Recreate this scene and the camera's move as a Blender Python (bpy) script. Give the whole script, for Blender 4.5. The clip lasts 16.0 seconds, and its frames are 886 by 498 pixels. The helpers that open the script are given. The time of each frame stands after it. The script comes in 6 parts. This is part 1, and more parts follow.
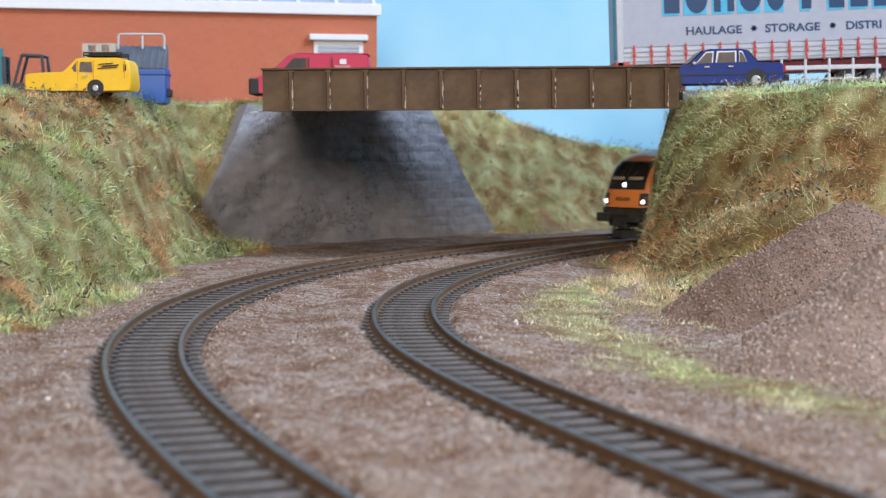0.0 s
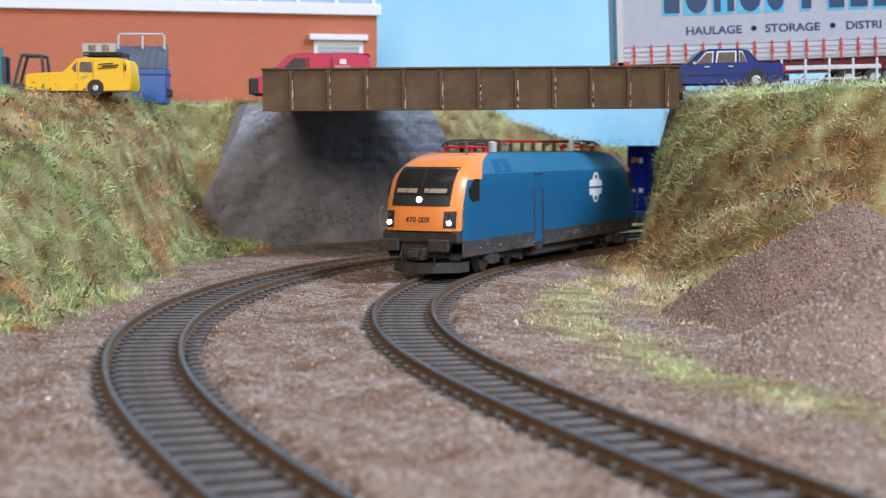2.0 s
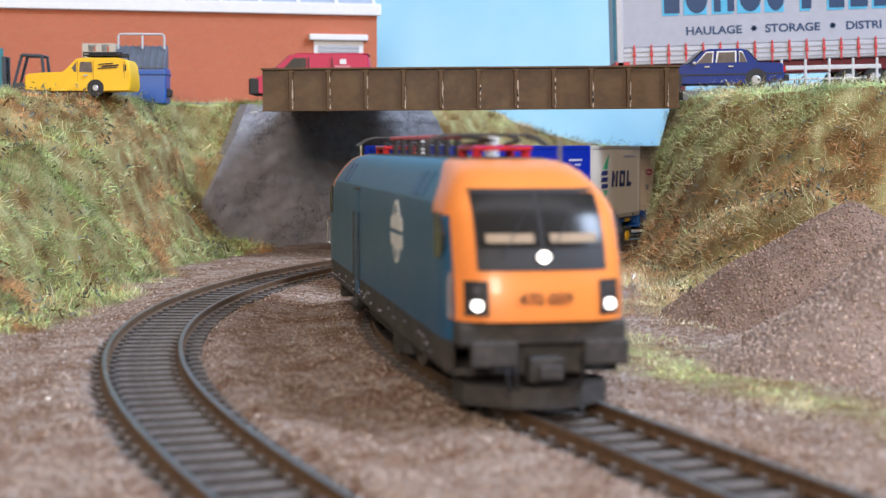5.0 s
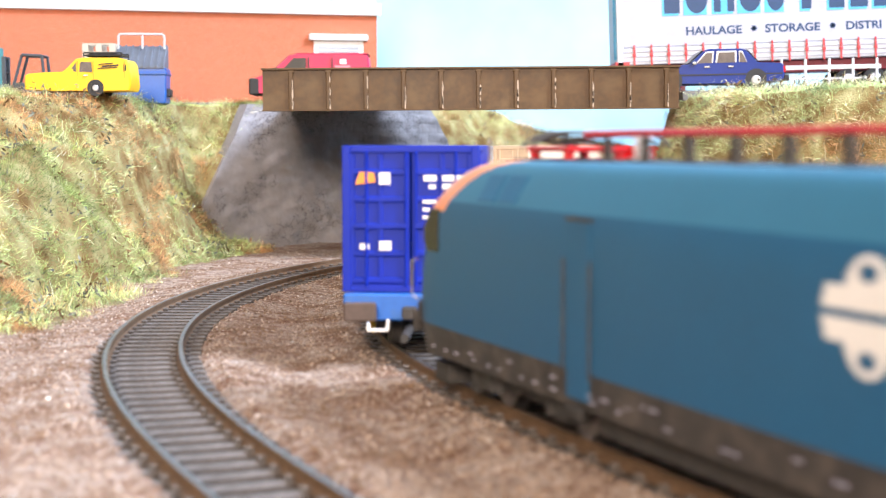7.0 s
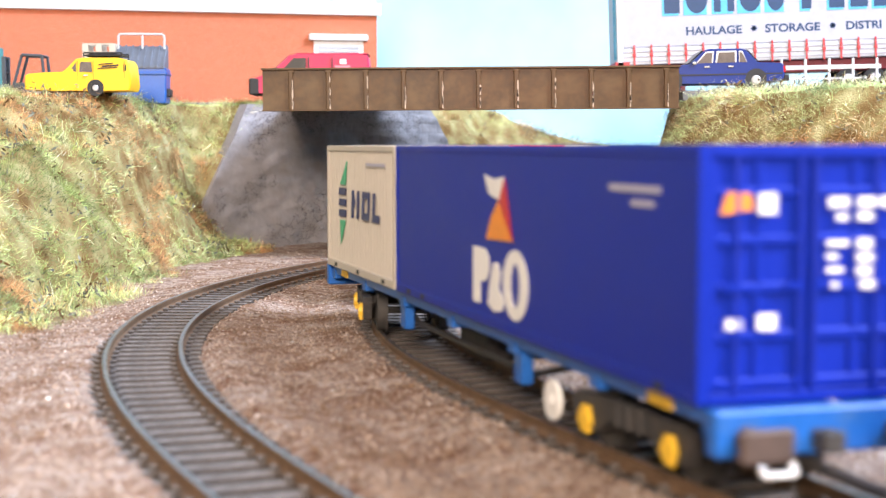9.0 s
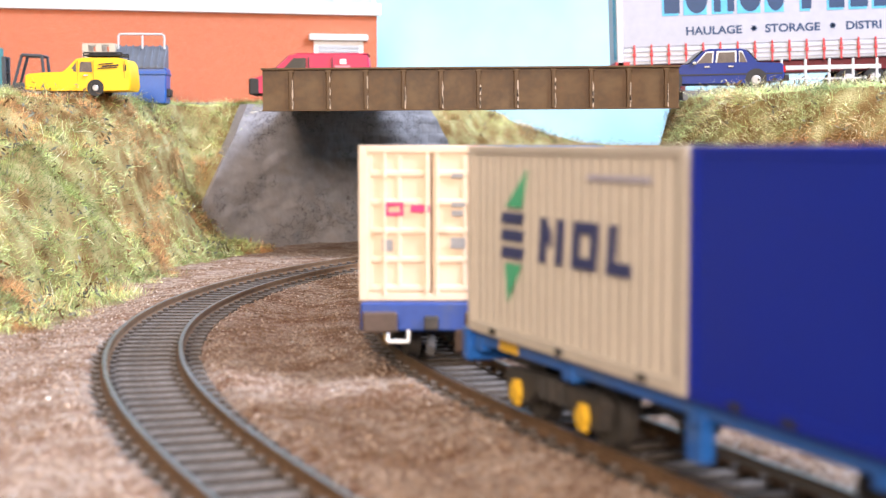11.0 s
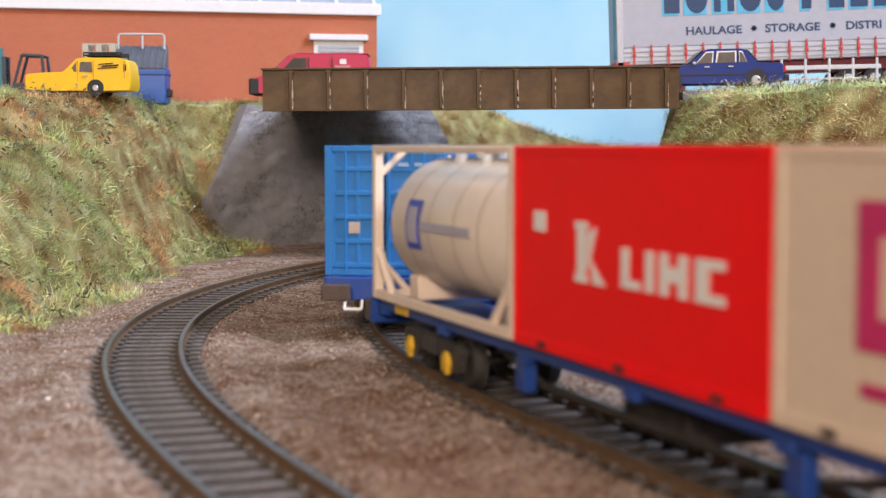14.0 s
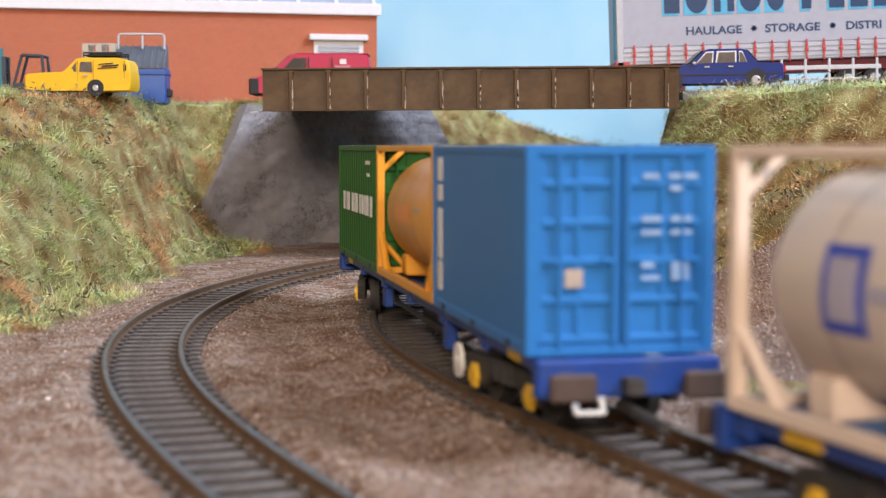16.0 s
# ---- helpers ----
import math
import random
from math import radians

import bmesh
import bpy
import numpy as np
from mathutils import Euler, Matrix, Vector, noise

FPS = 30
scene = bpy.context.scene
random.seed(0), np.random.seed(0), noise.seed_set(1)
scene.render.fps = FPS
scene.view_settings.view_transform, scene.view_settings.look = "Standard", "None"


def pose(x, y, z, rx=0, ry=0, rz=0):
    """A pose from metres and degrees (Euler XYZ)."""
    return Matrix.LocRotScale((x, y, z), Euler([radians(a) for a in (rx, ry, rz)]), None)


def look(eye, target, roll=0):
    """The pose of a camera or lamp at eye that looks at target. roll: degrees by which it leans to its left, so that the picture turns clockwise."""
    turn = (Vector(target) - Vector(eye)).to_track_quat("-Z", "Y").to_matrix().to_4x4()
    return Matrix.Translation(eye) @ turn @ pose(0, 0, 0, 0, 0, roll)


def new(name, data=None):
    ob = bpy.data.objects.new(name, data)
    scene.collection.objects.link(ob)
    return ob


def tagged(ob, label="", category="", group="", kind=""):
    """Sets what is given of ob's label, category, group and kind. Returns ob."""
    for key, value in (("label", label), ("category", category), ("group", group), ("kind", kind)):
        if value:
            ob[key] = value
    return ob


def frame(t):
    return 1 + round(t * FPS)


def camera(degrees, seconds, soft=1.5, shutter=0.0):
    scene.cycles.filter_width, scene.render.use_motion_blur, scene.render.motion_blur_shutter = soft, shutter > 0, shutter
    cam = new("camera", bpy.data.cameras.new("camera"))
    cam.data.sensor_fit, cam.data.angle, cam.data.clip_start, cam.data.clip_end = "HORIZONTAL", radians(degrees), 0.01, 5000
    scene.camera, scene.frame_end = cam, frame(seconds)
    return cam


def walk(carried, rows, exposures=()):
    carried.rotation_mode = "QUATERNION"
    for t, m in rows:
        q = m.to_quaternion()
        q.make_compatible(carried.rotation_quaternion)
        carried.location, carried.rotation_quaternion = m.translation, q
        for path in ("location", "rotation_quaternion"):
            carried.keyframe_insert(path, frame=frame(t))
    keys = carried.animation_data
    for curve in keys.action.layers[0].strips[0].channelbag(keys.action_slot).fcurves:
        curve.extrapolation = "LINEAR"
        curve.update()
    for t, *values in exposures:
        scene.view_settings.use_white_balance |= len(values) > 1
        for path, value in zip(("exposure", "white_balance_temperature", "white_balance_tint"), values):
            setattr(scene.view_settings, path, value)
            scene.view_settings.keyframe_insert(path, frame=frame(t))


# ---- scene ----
cam = camera(34.06, 16.0, soft=1.15, shutter=0.5)
cam.data.dof.use_dof = True
cam.data.dof.focus_distance = 0.53
cam.data.dof.aperture_fstop = 27
EYE = look((0, 0, 0.0523), (0, 1.0, 0.0523 - 0.0713))
walk(cam, [(0, EYE), (16.0, EYE)],
     exposures=[(0, -0.16, 5450, 15), (2.5, -0.16, 5450, 15), (3.5, -0.25, 5500, 15), (4.2, -0.42, 5500, 16), (6.3, 0.85, 5850, 19),
                (7.0, 0.92, 5850, 19), (9.0, 0.88, 5850, 20), (11.3, 0.65, 6050, 22), (12.0, 0.36, 6050, 22), (12.5, 0.04, 6050, 22), (13.0, -0.25, 6050, 22),
                (13.5, -0.25, 6050, 22), (14.0, -0.08, 6050, 22), (14.5, 0.3, 6050, 22), (15.0, 0.33, 6050, 22), (16.0, -0.08, 6050, 22)])

# ---- light: a hobby room with a ceiling lamp and daylight from a window ----
world = bpy.data.worlds.new("room_air")
scene.world = world
world.use_nodes = True
world.node_tree.nodes["Background"].inputs["Color"].default_value = (0.8, 0.9, 1.0, 1)
world.node_tree.nodes["Background"].inputs["Strength"].default_value = 0.025


def area_lamp(name, eye, target, sx, sy, power, colour):
    data = bpy.data.lights.new(name, "AREA")
    data.shape, data.size, data.size_y, data.energy, data.color = "RECTANGLE", sx, sy, power, colour
    ob = new(name, data)
    ob.matrix_basis = look(eye, target)
    return ob


area_lamp("ceiling_light", (0.05, 0.1, 1.62), (0.0, 0.6, 0.0), 1.5, 0.5, 5, (1.0, 0.93, 0.84))
area_lamp("floor_lamp_light", (-0.1, -1.6, 0.62), (0.0, 0.65, 0.04), 0.4, 0.4, 34, (1.0, 0.81, 0.56))
area_lamp("window_light", (1.45, -0.2, 1.48), (0.0, 0.5, 0.0), 0.7, 0.65, 60, (0.82, 0.93, 1.0))

# ---- small tools: everything below is drawn in millimetres ----
MM = 0.001


def at(x, y, z=0, rz=0, rx=0, ry=0):
    return pose(x * MM, y * MM, z * MM, rx, ry, rz)


def mesh_from(name, verts, faces, materials, index=None, smooth=False):
    me = bpy.data.meshes.new(name)
    me.from_pydata([(v[0] * MM, v[1] * MM, v[2] * MM) for v in verts], [], faces)
    for m in materials:
        me.materials.append(m)
    if index is not None:
        me.polygons.foreach_set("material_index", index)
    if smooth:
        me.polygons.foreach_set("use_smooth", [True] * len(me.polygons))
    me.update()
    return me


def part(name, bm, material, parent=None, label="", smooth=False, m=None):
    """Link a bmesh drawn in millimetres as one mesh object, under a thing or a part."""
    bmesh.ops.scale(bm, vec=(MM, MM, MM), verts=bm.verts)
    bmesh.ops.recalc_face_normals(bm, faces=bm.faces)
    me = bpy.data.meshes.new(name)
    bm.to_mesh(me)
    bm.free()
    for mat in (material if isinstance(material, (list, tuple)) else [material]):
        me.materials.append(mat)
    if smooth:
        me.polygons.foreach_set("use_smooth", [True] * len(me.polygons))
        me.set_sharp_from_angle(angle=radians(35))
    ob = new(name, me)
    ob.parent = parent
    if m is not None:
        ob.matrix_basis = m
    return tagged(ob, label)


def again(ob, m, parent=None):
    """One more object on the same mesh."""
    o = new(ob.name.split(".")[0], ob.data)
    o.parent = parent or ob.parent
    o.matrix_basis = m
    return o


def thing(name, m, label, category, group="", kind=""):
    ob = new(name)
    ob.empty_display_size = 0.01
    ob.matrix_basis = m
    return tagged(ob, label, category, group, kind)


def B():
    return bmesh.new()


def box(bm, x0, x1, y0, y1, z0, z1, bevel=0.0, seg=1, idx=0):
    r = bmesh.ops.create_cube(bm, size=1)
    vs = r["verts"]
    bmesh.ops.scale(bm, vec=(x1 - x0, y1 - y0, z1 - z0), verts=vs)
    bmesh.ops.translate(bm, vec=((x0 + x1) / 2, (y0 + y1) / 2, (z0 + z1) / 2), verts=vs)
    fs = {f for v in vs for f in v.link_faces}
    for f in fs:
        f.material_index = idx
    if bevel:
        es = list({e for v in vs for e in v.link_edges})
        bmesh.ops.bevel(bm, geom=es, offset=bevel, segments=seg, affect="EDGES", profile=0.5)
    return bm


def rod(bm, p0, p1, r, seg=8, r2=None):
    p0, p1 = Vector(p0), Vector(p1)
    d = p1 - p0
    m = Matrix.Translation((p0 + p1) / 2) @ d.to_track_quat("Z", "Y").to_matrix().to_4x4()
    bmesh.ops.create_cone(bm, cap_ends=True, segments=seg, radius1=r, radius2=r if r2 is None else r2, depth=d.length, matrix=m)
    return bm


def bent(bm, pts, r, seg=6):
    for a, b in zip(pts, pts[1:]):
        rod(bm, a, b, r, seg)
    return bm


def prism(bm, outline, y0, y1, axis="y", bevel=0.0):
    """Extrude an outline, given in (x, z), from y0 to y1; axis x takes (y, z) from x0 to x1, axis z takes (x, y)."""
    def p(a, b, c):
        return {"y": (a, c, b), "x": (c, a, b), "z": (a, b, c)}[axis]
    lo = [bm.verts.new(p(a, b, y0)) for a, b in outline]
    hi = [bm.verts.new(p(a, b, y1)) for a, b in outline]
    n = len(outline)
    made = [bm.faces.new(lo), bm.faces.new(hi)]
    for i in range(n):
        made.append(bm.faces.new((lo[i], lo[(i + 1) % n], hi[(i + 1) % n], hi[i])))
    bmesh.ops.recalc_face_normals(bm, faces=made)
    if bevel:
        es = list({e for f in made for e in f.edges})
        bmesh.ops.bevel(bm, geom=es, offset=bevel, segments=1, affect="EDGES", profile=0.5)
    return bm


# ---- materials ----
def material(name, colour, rough=0.6, metal=0.0, vary=0.12, scale=120.0, bump=0.0, bump_scale=900.0, colour2=None,
             dust=0.0, dust_colour=(0.3, 0.25, 0.2), coat=0.0, emit=0.0, emit_colour=None, spec=0.5, random_hue=0.0):
    """A painted or natural surface: base colour varied at two scales, dust or wear in patches, and fine relief."""
    mat = bpy.data.materials.new(name)
    mat.use_nodes = True
    nt = mat.node_tree
    n, l = nt.nodes, nt.links
    bsdf = n["Principled BSDF"]
    bsdf.inputs["Roughness"].default_value = rough
    bsdf.inputs["Metallic"].default_value = metal
    bsdf.inputs["Coat Weight"].default_value = coat
    bsdf.inputs["Specular IOR Level"].default_value = spec
    tex = n.new("ShaderNodeTexCoord")
    big, fine = n.new("ShaderNodeTexNoise"), n.new("ShaderNodeTexNoise")
    big.inputs["Scale"].default_value, big.inputs["Detail"].default_value = scale, 4
    fine.inputs["Scale"].default_value, fine.inputs["Detail"].default_value = scale * 9, 3
    l.new(tex.outputs["Object"], big.inputs["Vector"])
    l.new(tex.outputs["Object"], fine.inputs["Vector"])
    mixn = n.new("ShaderNodeMath")
    mixn.operation = "MULTIPLY_ADD"
    mixn.inputs[1].default_value = 0.5
    l.new(fine.outputs["Fac"], mixn.inputs[0])
    half = n.new("ShaderNodeMath")
    half.operation = "MULTIPLY"
    half.inputs[1].default_value = 0.5
    l.new(big.outputs["Fac"], half.inputs[0])
    l.new(half.outputs[0], mixn.inputs[2])
    ramp = n.new("ShaderNodeValToRGB")
    c2 = colour2 or tuple(min(1, c * (1 + vary)) for c in colour)
    c1 = colour if colour2 else tuple(c * (1 - vary) for c in colour)
    ramp.color_ramp.elements[0].position, ramp.color_ramp.elements[1].position = 0.36, 0.64
    ramp.color_ramp.elements[0].color, ramp.color_ramp.elements[1].color = (*c1, 1), (*c2, 1)
    l.new(mixn.outputs[0], ramp.inputs["Fac"])
    out = ramp.outputs["Color"]
    if random_hue:
        info = n.new("ShaderNodeObjectInfo")
        hsv = n.new("ShaderNodeHueSaturation")
        rng = n.new("ShaderNodeMapRange")
        rng.inputs["To Min"].default_value, rng.inputs["To Max"].default_value = 1 - random_hue, 1 + random_hue
        l.new(info.outputs["Random"], rng.inputs["Value"])
        l.new(rng.outputs["Result"], hsv.inputs["Value"])
        l.new(out, hsv.inputs["Color"])
        out = hsv.outputs["Color"]
    if dust:
        dn, dr, mx = n.new("ShaderNodeTexNoise"), n.new("ShaderNodeValToRGB"), n.new("ShaderNodeMix")
        dn.inputs["Scale"].default_value, dn.inputs["Detail"].default_value = scale * 2.3, 6
        l.new(tex.outputs["Object"], dn.inputs["Vector"])
        dr.color_ramp.elements[0].position, dr.color_ramp.elements[1].position = 0.62 - 0.3 * dust, 0.78
        l.new(dn.outputs["Fac"], dr.inputs["Fac"])
        mx.data_type = "RGBA"
        mx.inputs["B"].default_value = (*dust_colour, 1)
        l.new(dr.outputs["Color"], mx.inputs["Factor"])
        l.new(out, mx.inputs["A"])
        out = mx.outputs["Result"]
    l.new(out, bsdf.inputs["Base Color"])
    rr = n.new("ShaderNodeMapRange")
    rr.inputs["To Min"].default_value, rr.inputs["To Max"].default_value = max(0.02, rough - 0.08), min(1, rough + 0.1)
    l.new(mixn.outputs[0], rr.inputs["Value"])
    l.new(rr.outputs["Result"], bsdf.inputs["Roughness"])
    if bump:
        bn, bp = n.new("ShaderNodeTexNoise"), n.new("ShaderNodeBump")
        bn.inputs["Scale"].default_value, bn.inputs["Detail"].default_value = bump_scale, 5
        bp.inputs["Strength"].default_value, bp.inputs["Distance"].default_value = bump, 0.0006
        l.new(tex.outputs["Object"], bn.inputs["Vector"])
        l.new(bn.outputs["Fac"], bp.inputs["Height"])
        l.new(bp.outputs["Normal"], bsdf.inputs["Normal"])
    if emit:
        bsdf.inputs["Emission Color"].default_value = (*(emit_colour or colour), 1)
        bsdf.inputs["Emission Strength"].default_value = emit
    return mat


def glass_material(name, tint, rough=0.03):
    mat = bpy.data.materials.new(name)
    mat.use_nodes = True
    b = mat.node_tree.nodes["Principled BSDF"]
    b.inputs["Base Color"].default_value = (*tint, 1)
    b.inputs["Roughness"].default_value = rough
    b.inputs["Transmission Weight"].default_value = 1.0
    b.inputs["IOR"].default_value = 1.1
    return mat


def tinted_material(name, rough=0.85, sheen=0.0):
    """Colour from the piece's own dye (a colour stored with each piece), slightly mottled."""
    mat = bpy.data.materials.new(name)
    mat.use_nodes = True
    n, l = mat.node_tree.nodes, mat.node_tree.links
    b = n["Principled BSDF"]
    b.inputs["Roughness"].default_value = rough
    b.inputs["Specular IOR Level"].default_value = 0.25
    a, geo, hsv, rng = n.new("ShaderNodeAttribute"), n.new("ShaderNodeNewGeometry"), n.new("ShaderNodeHueSaturation"), n.new("ShaderNodeMapRange")
    a.attribute_name = "dye"
    rng.inputs["To Min"].default_value, rng.inputs["To Max"].default_value = 0.55, 1.45
    l.new(geo.outputs["Random Per Island"], rng.inputs["Value"])
    l.new(rng.outputs["Result"], hsv.inputs["Value"])
    l.new(a.outputs["Color"], hsv.inputs["Color"])
    l.new(hsv.outputs["Color"], b.inputs["Base Color"])
    return mat


def ground_material():
    """Ballast grit that gives way to earth and scatter where the stored turf value rises."""
    mat = bpy.data.materials.new("ballast_and_earth")
    mat.use_nodes = True
    n, l = mat.node_tree.nodes, mat.node_tree.links
    b = n["Principled BSDF"]
    b.inputs["Roughness"].default_value = 0.9
    b.inputs["Specular IOR Level"].default_value = 0.2
    tex = n.new("ShaderNodeTexCoord")

    def ramp(scale, stops, detail=5, vor=False):
        t = n.new("ShaderNodeTexVoronoi" if vor else "ShaderNodeTexNoise")
        t.inputs["Scale"].default_value = scale
        if not vor:
            t.inputs["Detail"].default_value = detail
        l.new(tex.outputs["Object"], t.inputs["Vector"])
        r = n.new("ShaderNodeValToRGB")
        e = r.color_ramp.elements
        e[0].position, e[0].color = stops[0][0], (*stops[0][1], 1)
        e[1].position, e[1].color = stops[-1][0], (*stops[-1][1], 1)
        for p, c in stops[1:-1]:
            e.new(p).color = (*c, 1)
        l.new((t.outputs["Color"] if vor else t.outputs["Fac"]), r.inputs["Fac"])
        return r.outputs["Color"], t

    def mix(f, a, c, mode="MIX"):
        m = n.new("ShaderNodeMix")
        m.data_type, m.blend_type = "RGBA", mode
        for key, v in (("Factor", f), ("A", a), ("B", c)):
            if isinstance(v, float):
                m.inputs[key].default_value = v
            else:
                l.new(v, m.inputs[key])
        return m.outputs["Result"]
    grit, vn = ramp(1150, [(0.15, (0.25, 0.18, 0.14)), (0.5, (0.38, 0.292, 0.235)), (0.85, (0.50, 0.42, 0.365))], vor=True)
    stain, _ = ramp(60, [(0.36, (0.62, 0.47, 0.37)), (0.58, (1.0, 1.0, 1.0))])
    stain2, _ = ramp(260, [(0.38, (0.60, 0.43, 0.33)), (0.52, (1.0, 1.0, 1.0))])
    grit = mix(1.0, grit, stain, "MULTIPLY")
    grit = mix(0.8, grit, stain2, "MULTIPLY")
    earth, _ = ramp(90, [(0.34, (0.16, 0.095, 0.03)), (0.46, (0.26, 0.185, 0.075)), (0.55, (0.30, 0.26, 0.11)), (0.68, (0.42, 0.38, 0.19))])
    turf = n.new("ShaderNodeAttribute")
    turf.attribute_name = "turf"
    l.new(mix(turf.outputs["Fac"], grit, earth), b.inputs["Base Color"])
    bn, bp = n.new("ShaderNodeTexNoise"), n.new("ShaderNodeBump")
    bn.inputs["Scale"].default_value, bn.inputs["Detail"].default_value = 1300, 6
    bp.inputs["Strength"].default_value, bp.inputs["Distance"].default_value = 0.9, 0.0009
    l.new(tex.outputs["Object"], bn.inputs["Vector"])
    l.new(bn.outputs["Fac"], bp.inputs["Height"])
    l.new(bp.outputs["Normal"], b.inputs["Normal"])
    return mat


M_GROUND = ground_material()
M_DYE = tinted_material("dyed_fibre")
M_GRIT = tinted_material("loose_grit", 0.9)
M_RAIL = material("rusty_rail_side", (0.14, 0.08, 0.042), 0.75, 0.1, 0.35, 300, dust=0.5, dust_colour=(0.20, 0.125, 0.07))
M_RAILTOP = material("worn_rail_head", (0.25, 0.24, 0.23), 0.38, 0.9, 0.25, 200)
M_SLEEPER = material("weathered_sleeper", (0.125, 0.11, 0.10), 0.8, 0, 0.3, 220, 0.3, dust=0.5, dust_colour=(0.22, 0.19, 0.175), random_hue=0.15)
# sleeper sides: the shade of the gaps is painted into this darker colour
M_SLEEPERSHADE = material("grimy_sleeper_side", (0.055, 0.043, 0.035), 0.85, 0, 0.3, 260)
# bed colour holds oil stain plus the shade between sleepers, painted in
M_BED = material("oily_ballast", (0.042, 0.032, 0.026), 0.85, 0, 0.35, 500, 0.8, 1500)
M_GIRDER = material("brown_girder_paint", (0.075, 0.037, 0.011), 0.45, 0.0, 0.25, 45, 0.04, 700, dust=0.5, dust_colour=(0.115, 0.066, 0.025), spec=0.3)
M_PALESTROKE = material("bare_metal_wear", (0.36, 0.29, 0.23), 0.45, 0.4, 0.3, 500)
M_STONE = material("grey_abutment_stone", (0.26, 0.255, 0.275), 0.72, 0, 0.2, 35, 0.5, 260, dust=0.6, dust_colour=(0.2, 0.185, 0.18))
M_CRACK = material("dark_joint", (0.07, 0.07, 0.085), 0.9)
M_SKY = material("painted_sky_backdrop", (0.34, 0.66, 0.90), 0.9, 0, 0.0, 2.2, colour2=(0.46, 0.74, 0.92))
M_ROAD = material("grey_road_card", (0.16, 0.16, 0.16), 0.85, 0, 0.2, 100, 0.3)
M_WALL = material("room_wall_paint", (0.45, 0.43, 0.40), 0.9, vary=0.04, scale=2)
M_CEIL = material("room_ceiling_paint", (0.62, 0.61, 0.59), 0.9, vary=0.03, scale=2)
M_CARPET = material("room_carpet", (0.16, 0.14, 0.13), 0.95, vary=0.2, scale=40)
M_BOARD = material("baseboard_fascia", (0.22, 0.16, 0.10), 0.7, vary=0.2, scale=12)

# ---- the room that closes the place ----


def room():
    def slab(name, x0, x1, y0, y1, z0, z1, mat, label, cat):
        bm = box(B(), x0, x1, y0, y1, z0, z1)
        return tagged(part(name, bm, mat), label, cat, kind="structure")
    slab("floor", -2500, 2500, -2500, 2500, -1050, -1000, M_CARPET, "dark carpet on the hobby room floor", "floor")
    slab("ceiling", -2500, 2500, -2500, 2500, 1700, 1750, M_CEIL, "white painted ceiling of the hobby room", "ceiling")
    slab("wall_west", -2550, -2500, -2500, 2500, -1000, 1700, M_WALL, "plain pale painted room wall", "wall")
    slab("wall_east", 2500, 2550, -2500, 2500, -1000, 1700, M_WALL, "plain pale painted room wall beside the window", "wall")
    slab("wall_south", -2500, 2500, -2550, -2500, -1000, 1700, M_WALL, "plain pale painted room wall", "wall")
    slab("wall_north", -2500, 2500, 2500, 2550, -1000, 1700, M_WALL, "plain pale painted room wall behind the layout", "wall")
    slab("baseboard", -700, 900, 40, 1160, -60, -12, M_BOARD, "wooden baseboard carrying the model railway", "baseboard")
    # painted sky board behind the scene
    bm = B()
    nx = 40
    rows = []
    for z in (-12, 520):
        rows.append([bm.verts.new((-800 + 1800 * i / nx, 1105, z)) for i in range(nx + 1)])
    for i in range(nx):
        bm.faces.new((rows[0][i], rows[0][i + 1], rows[1][i + 1], rows[1][i]))
    r = bmesh.ops.extrude_face_region(bm, geom=bm.faces[:])
    bmesh.ops.translate(bm, vec=(0, 6, 0), verts=[v for v in r["geom"] if isinstance(v, bmesh.types.BMVert)])
    tagged(part("backdrop", bm, M_SKY), "pale blue painted sky backdrop board", "backdrop", kind="structure")


room()

# ---- the two lines: start, heading and curvature (per metre) every 150 mm ----
KNOTS = np.arange(0, 901, 150.0)


def line(x, y, heading, curv, s0=-900, s1=1500, ds=2.0):
    s = np.arange(s0, s1 + ds, ds)
    k = np.interp(s, KNOTS, curv) / 1000
    i0 = int(-s0 / ds)
    turn = np.concatenate([[0], np.cumsum((k[1:] + k[:-1]) / 2 * ds)])
    h = heading + turn - turn[i0]
    mid = (h[1:] + h[:-1]) / 2
    px = np.concatenate([[0], np.cumsum(np.cos(mid) * ds)])
    py = np.concatenate([[0], np.cumsum(np.sin(mid) * ds)])
    return s, x + px - px[i0], y + py - py[i0], h


LINE_OUT = line(291.0, 905.5, 3.4679, [1.605, 1.744, 1.893, 2.062, 2.235, 2.183, 0.6])
LINE_IN = line(235.1, 864.1, 3.7452, [1.52, 1.661, 1.878, 2.338, 2.433, -0.25, -0.25])
RAIL_Z = 3.7


def on_line(ln, s):
    return np.interp(s, ln[0], ln[1]), np.interp(s, ln[0], ln[2]), np.interp(s, ln[0], ln[3])


# ---- the ground: one sheet with the cutting and its banks ----
# foot of the outer bank: x, y, width of the slope, height
OUTER_FOOT = [(-420, 250, 110, 73.5), (-170, 330, 105, 73.5), (-128, 409, 95, 73.5), (-124, 511, 86, 73.5), (-128, 603, 70, 73.5), (-156, 690, 48, 73.5), (-152, 748, 22, 74),
              (-60, 806, 14, 74), (-8, 850, 16, 74), (30, 878, 60, 80), (70, 893, 70, 72), (120, 920, 70, 56), (200, 975, 60, 46),
              (290, 1025, 40, 46), (450, 1060, 30, 46), (900, 1062, 30, 46)]
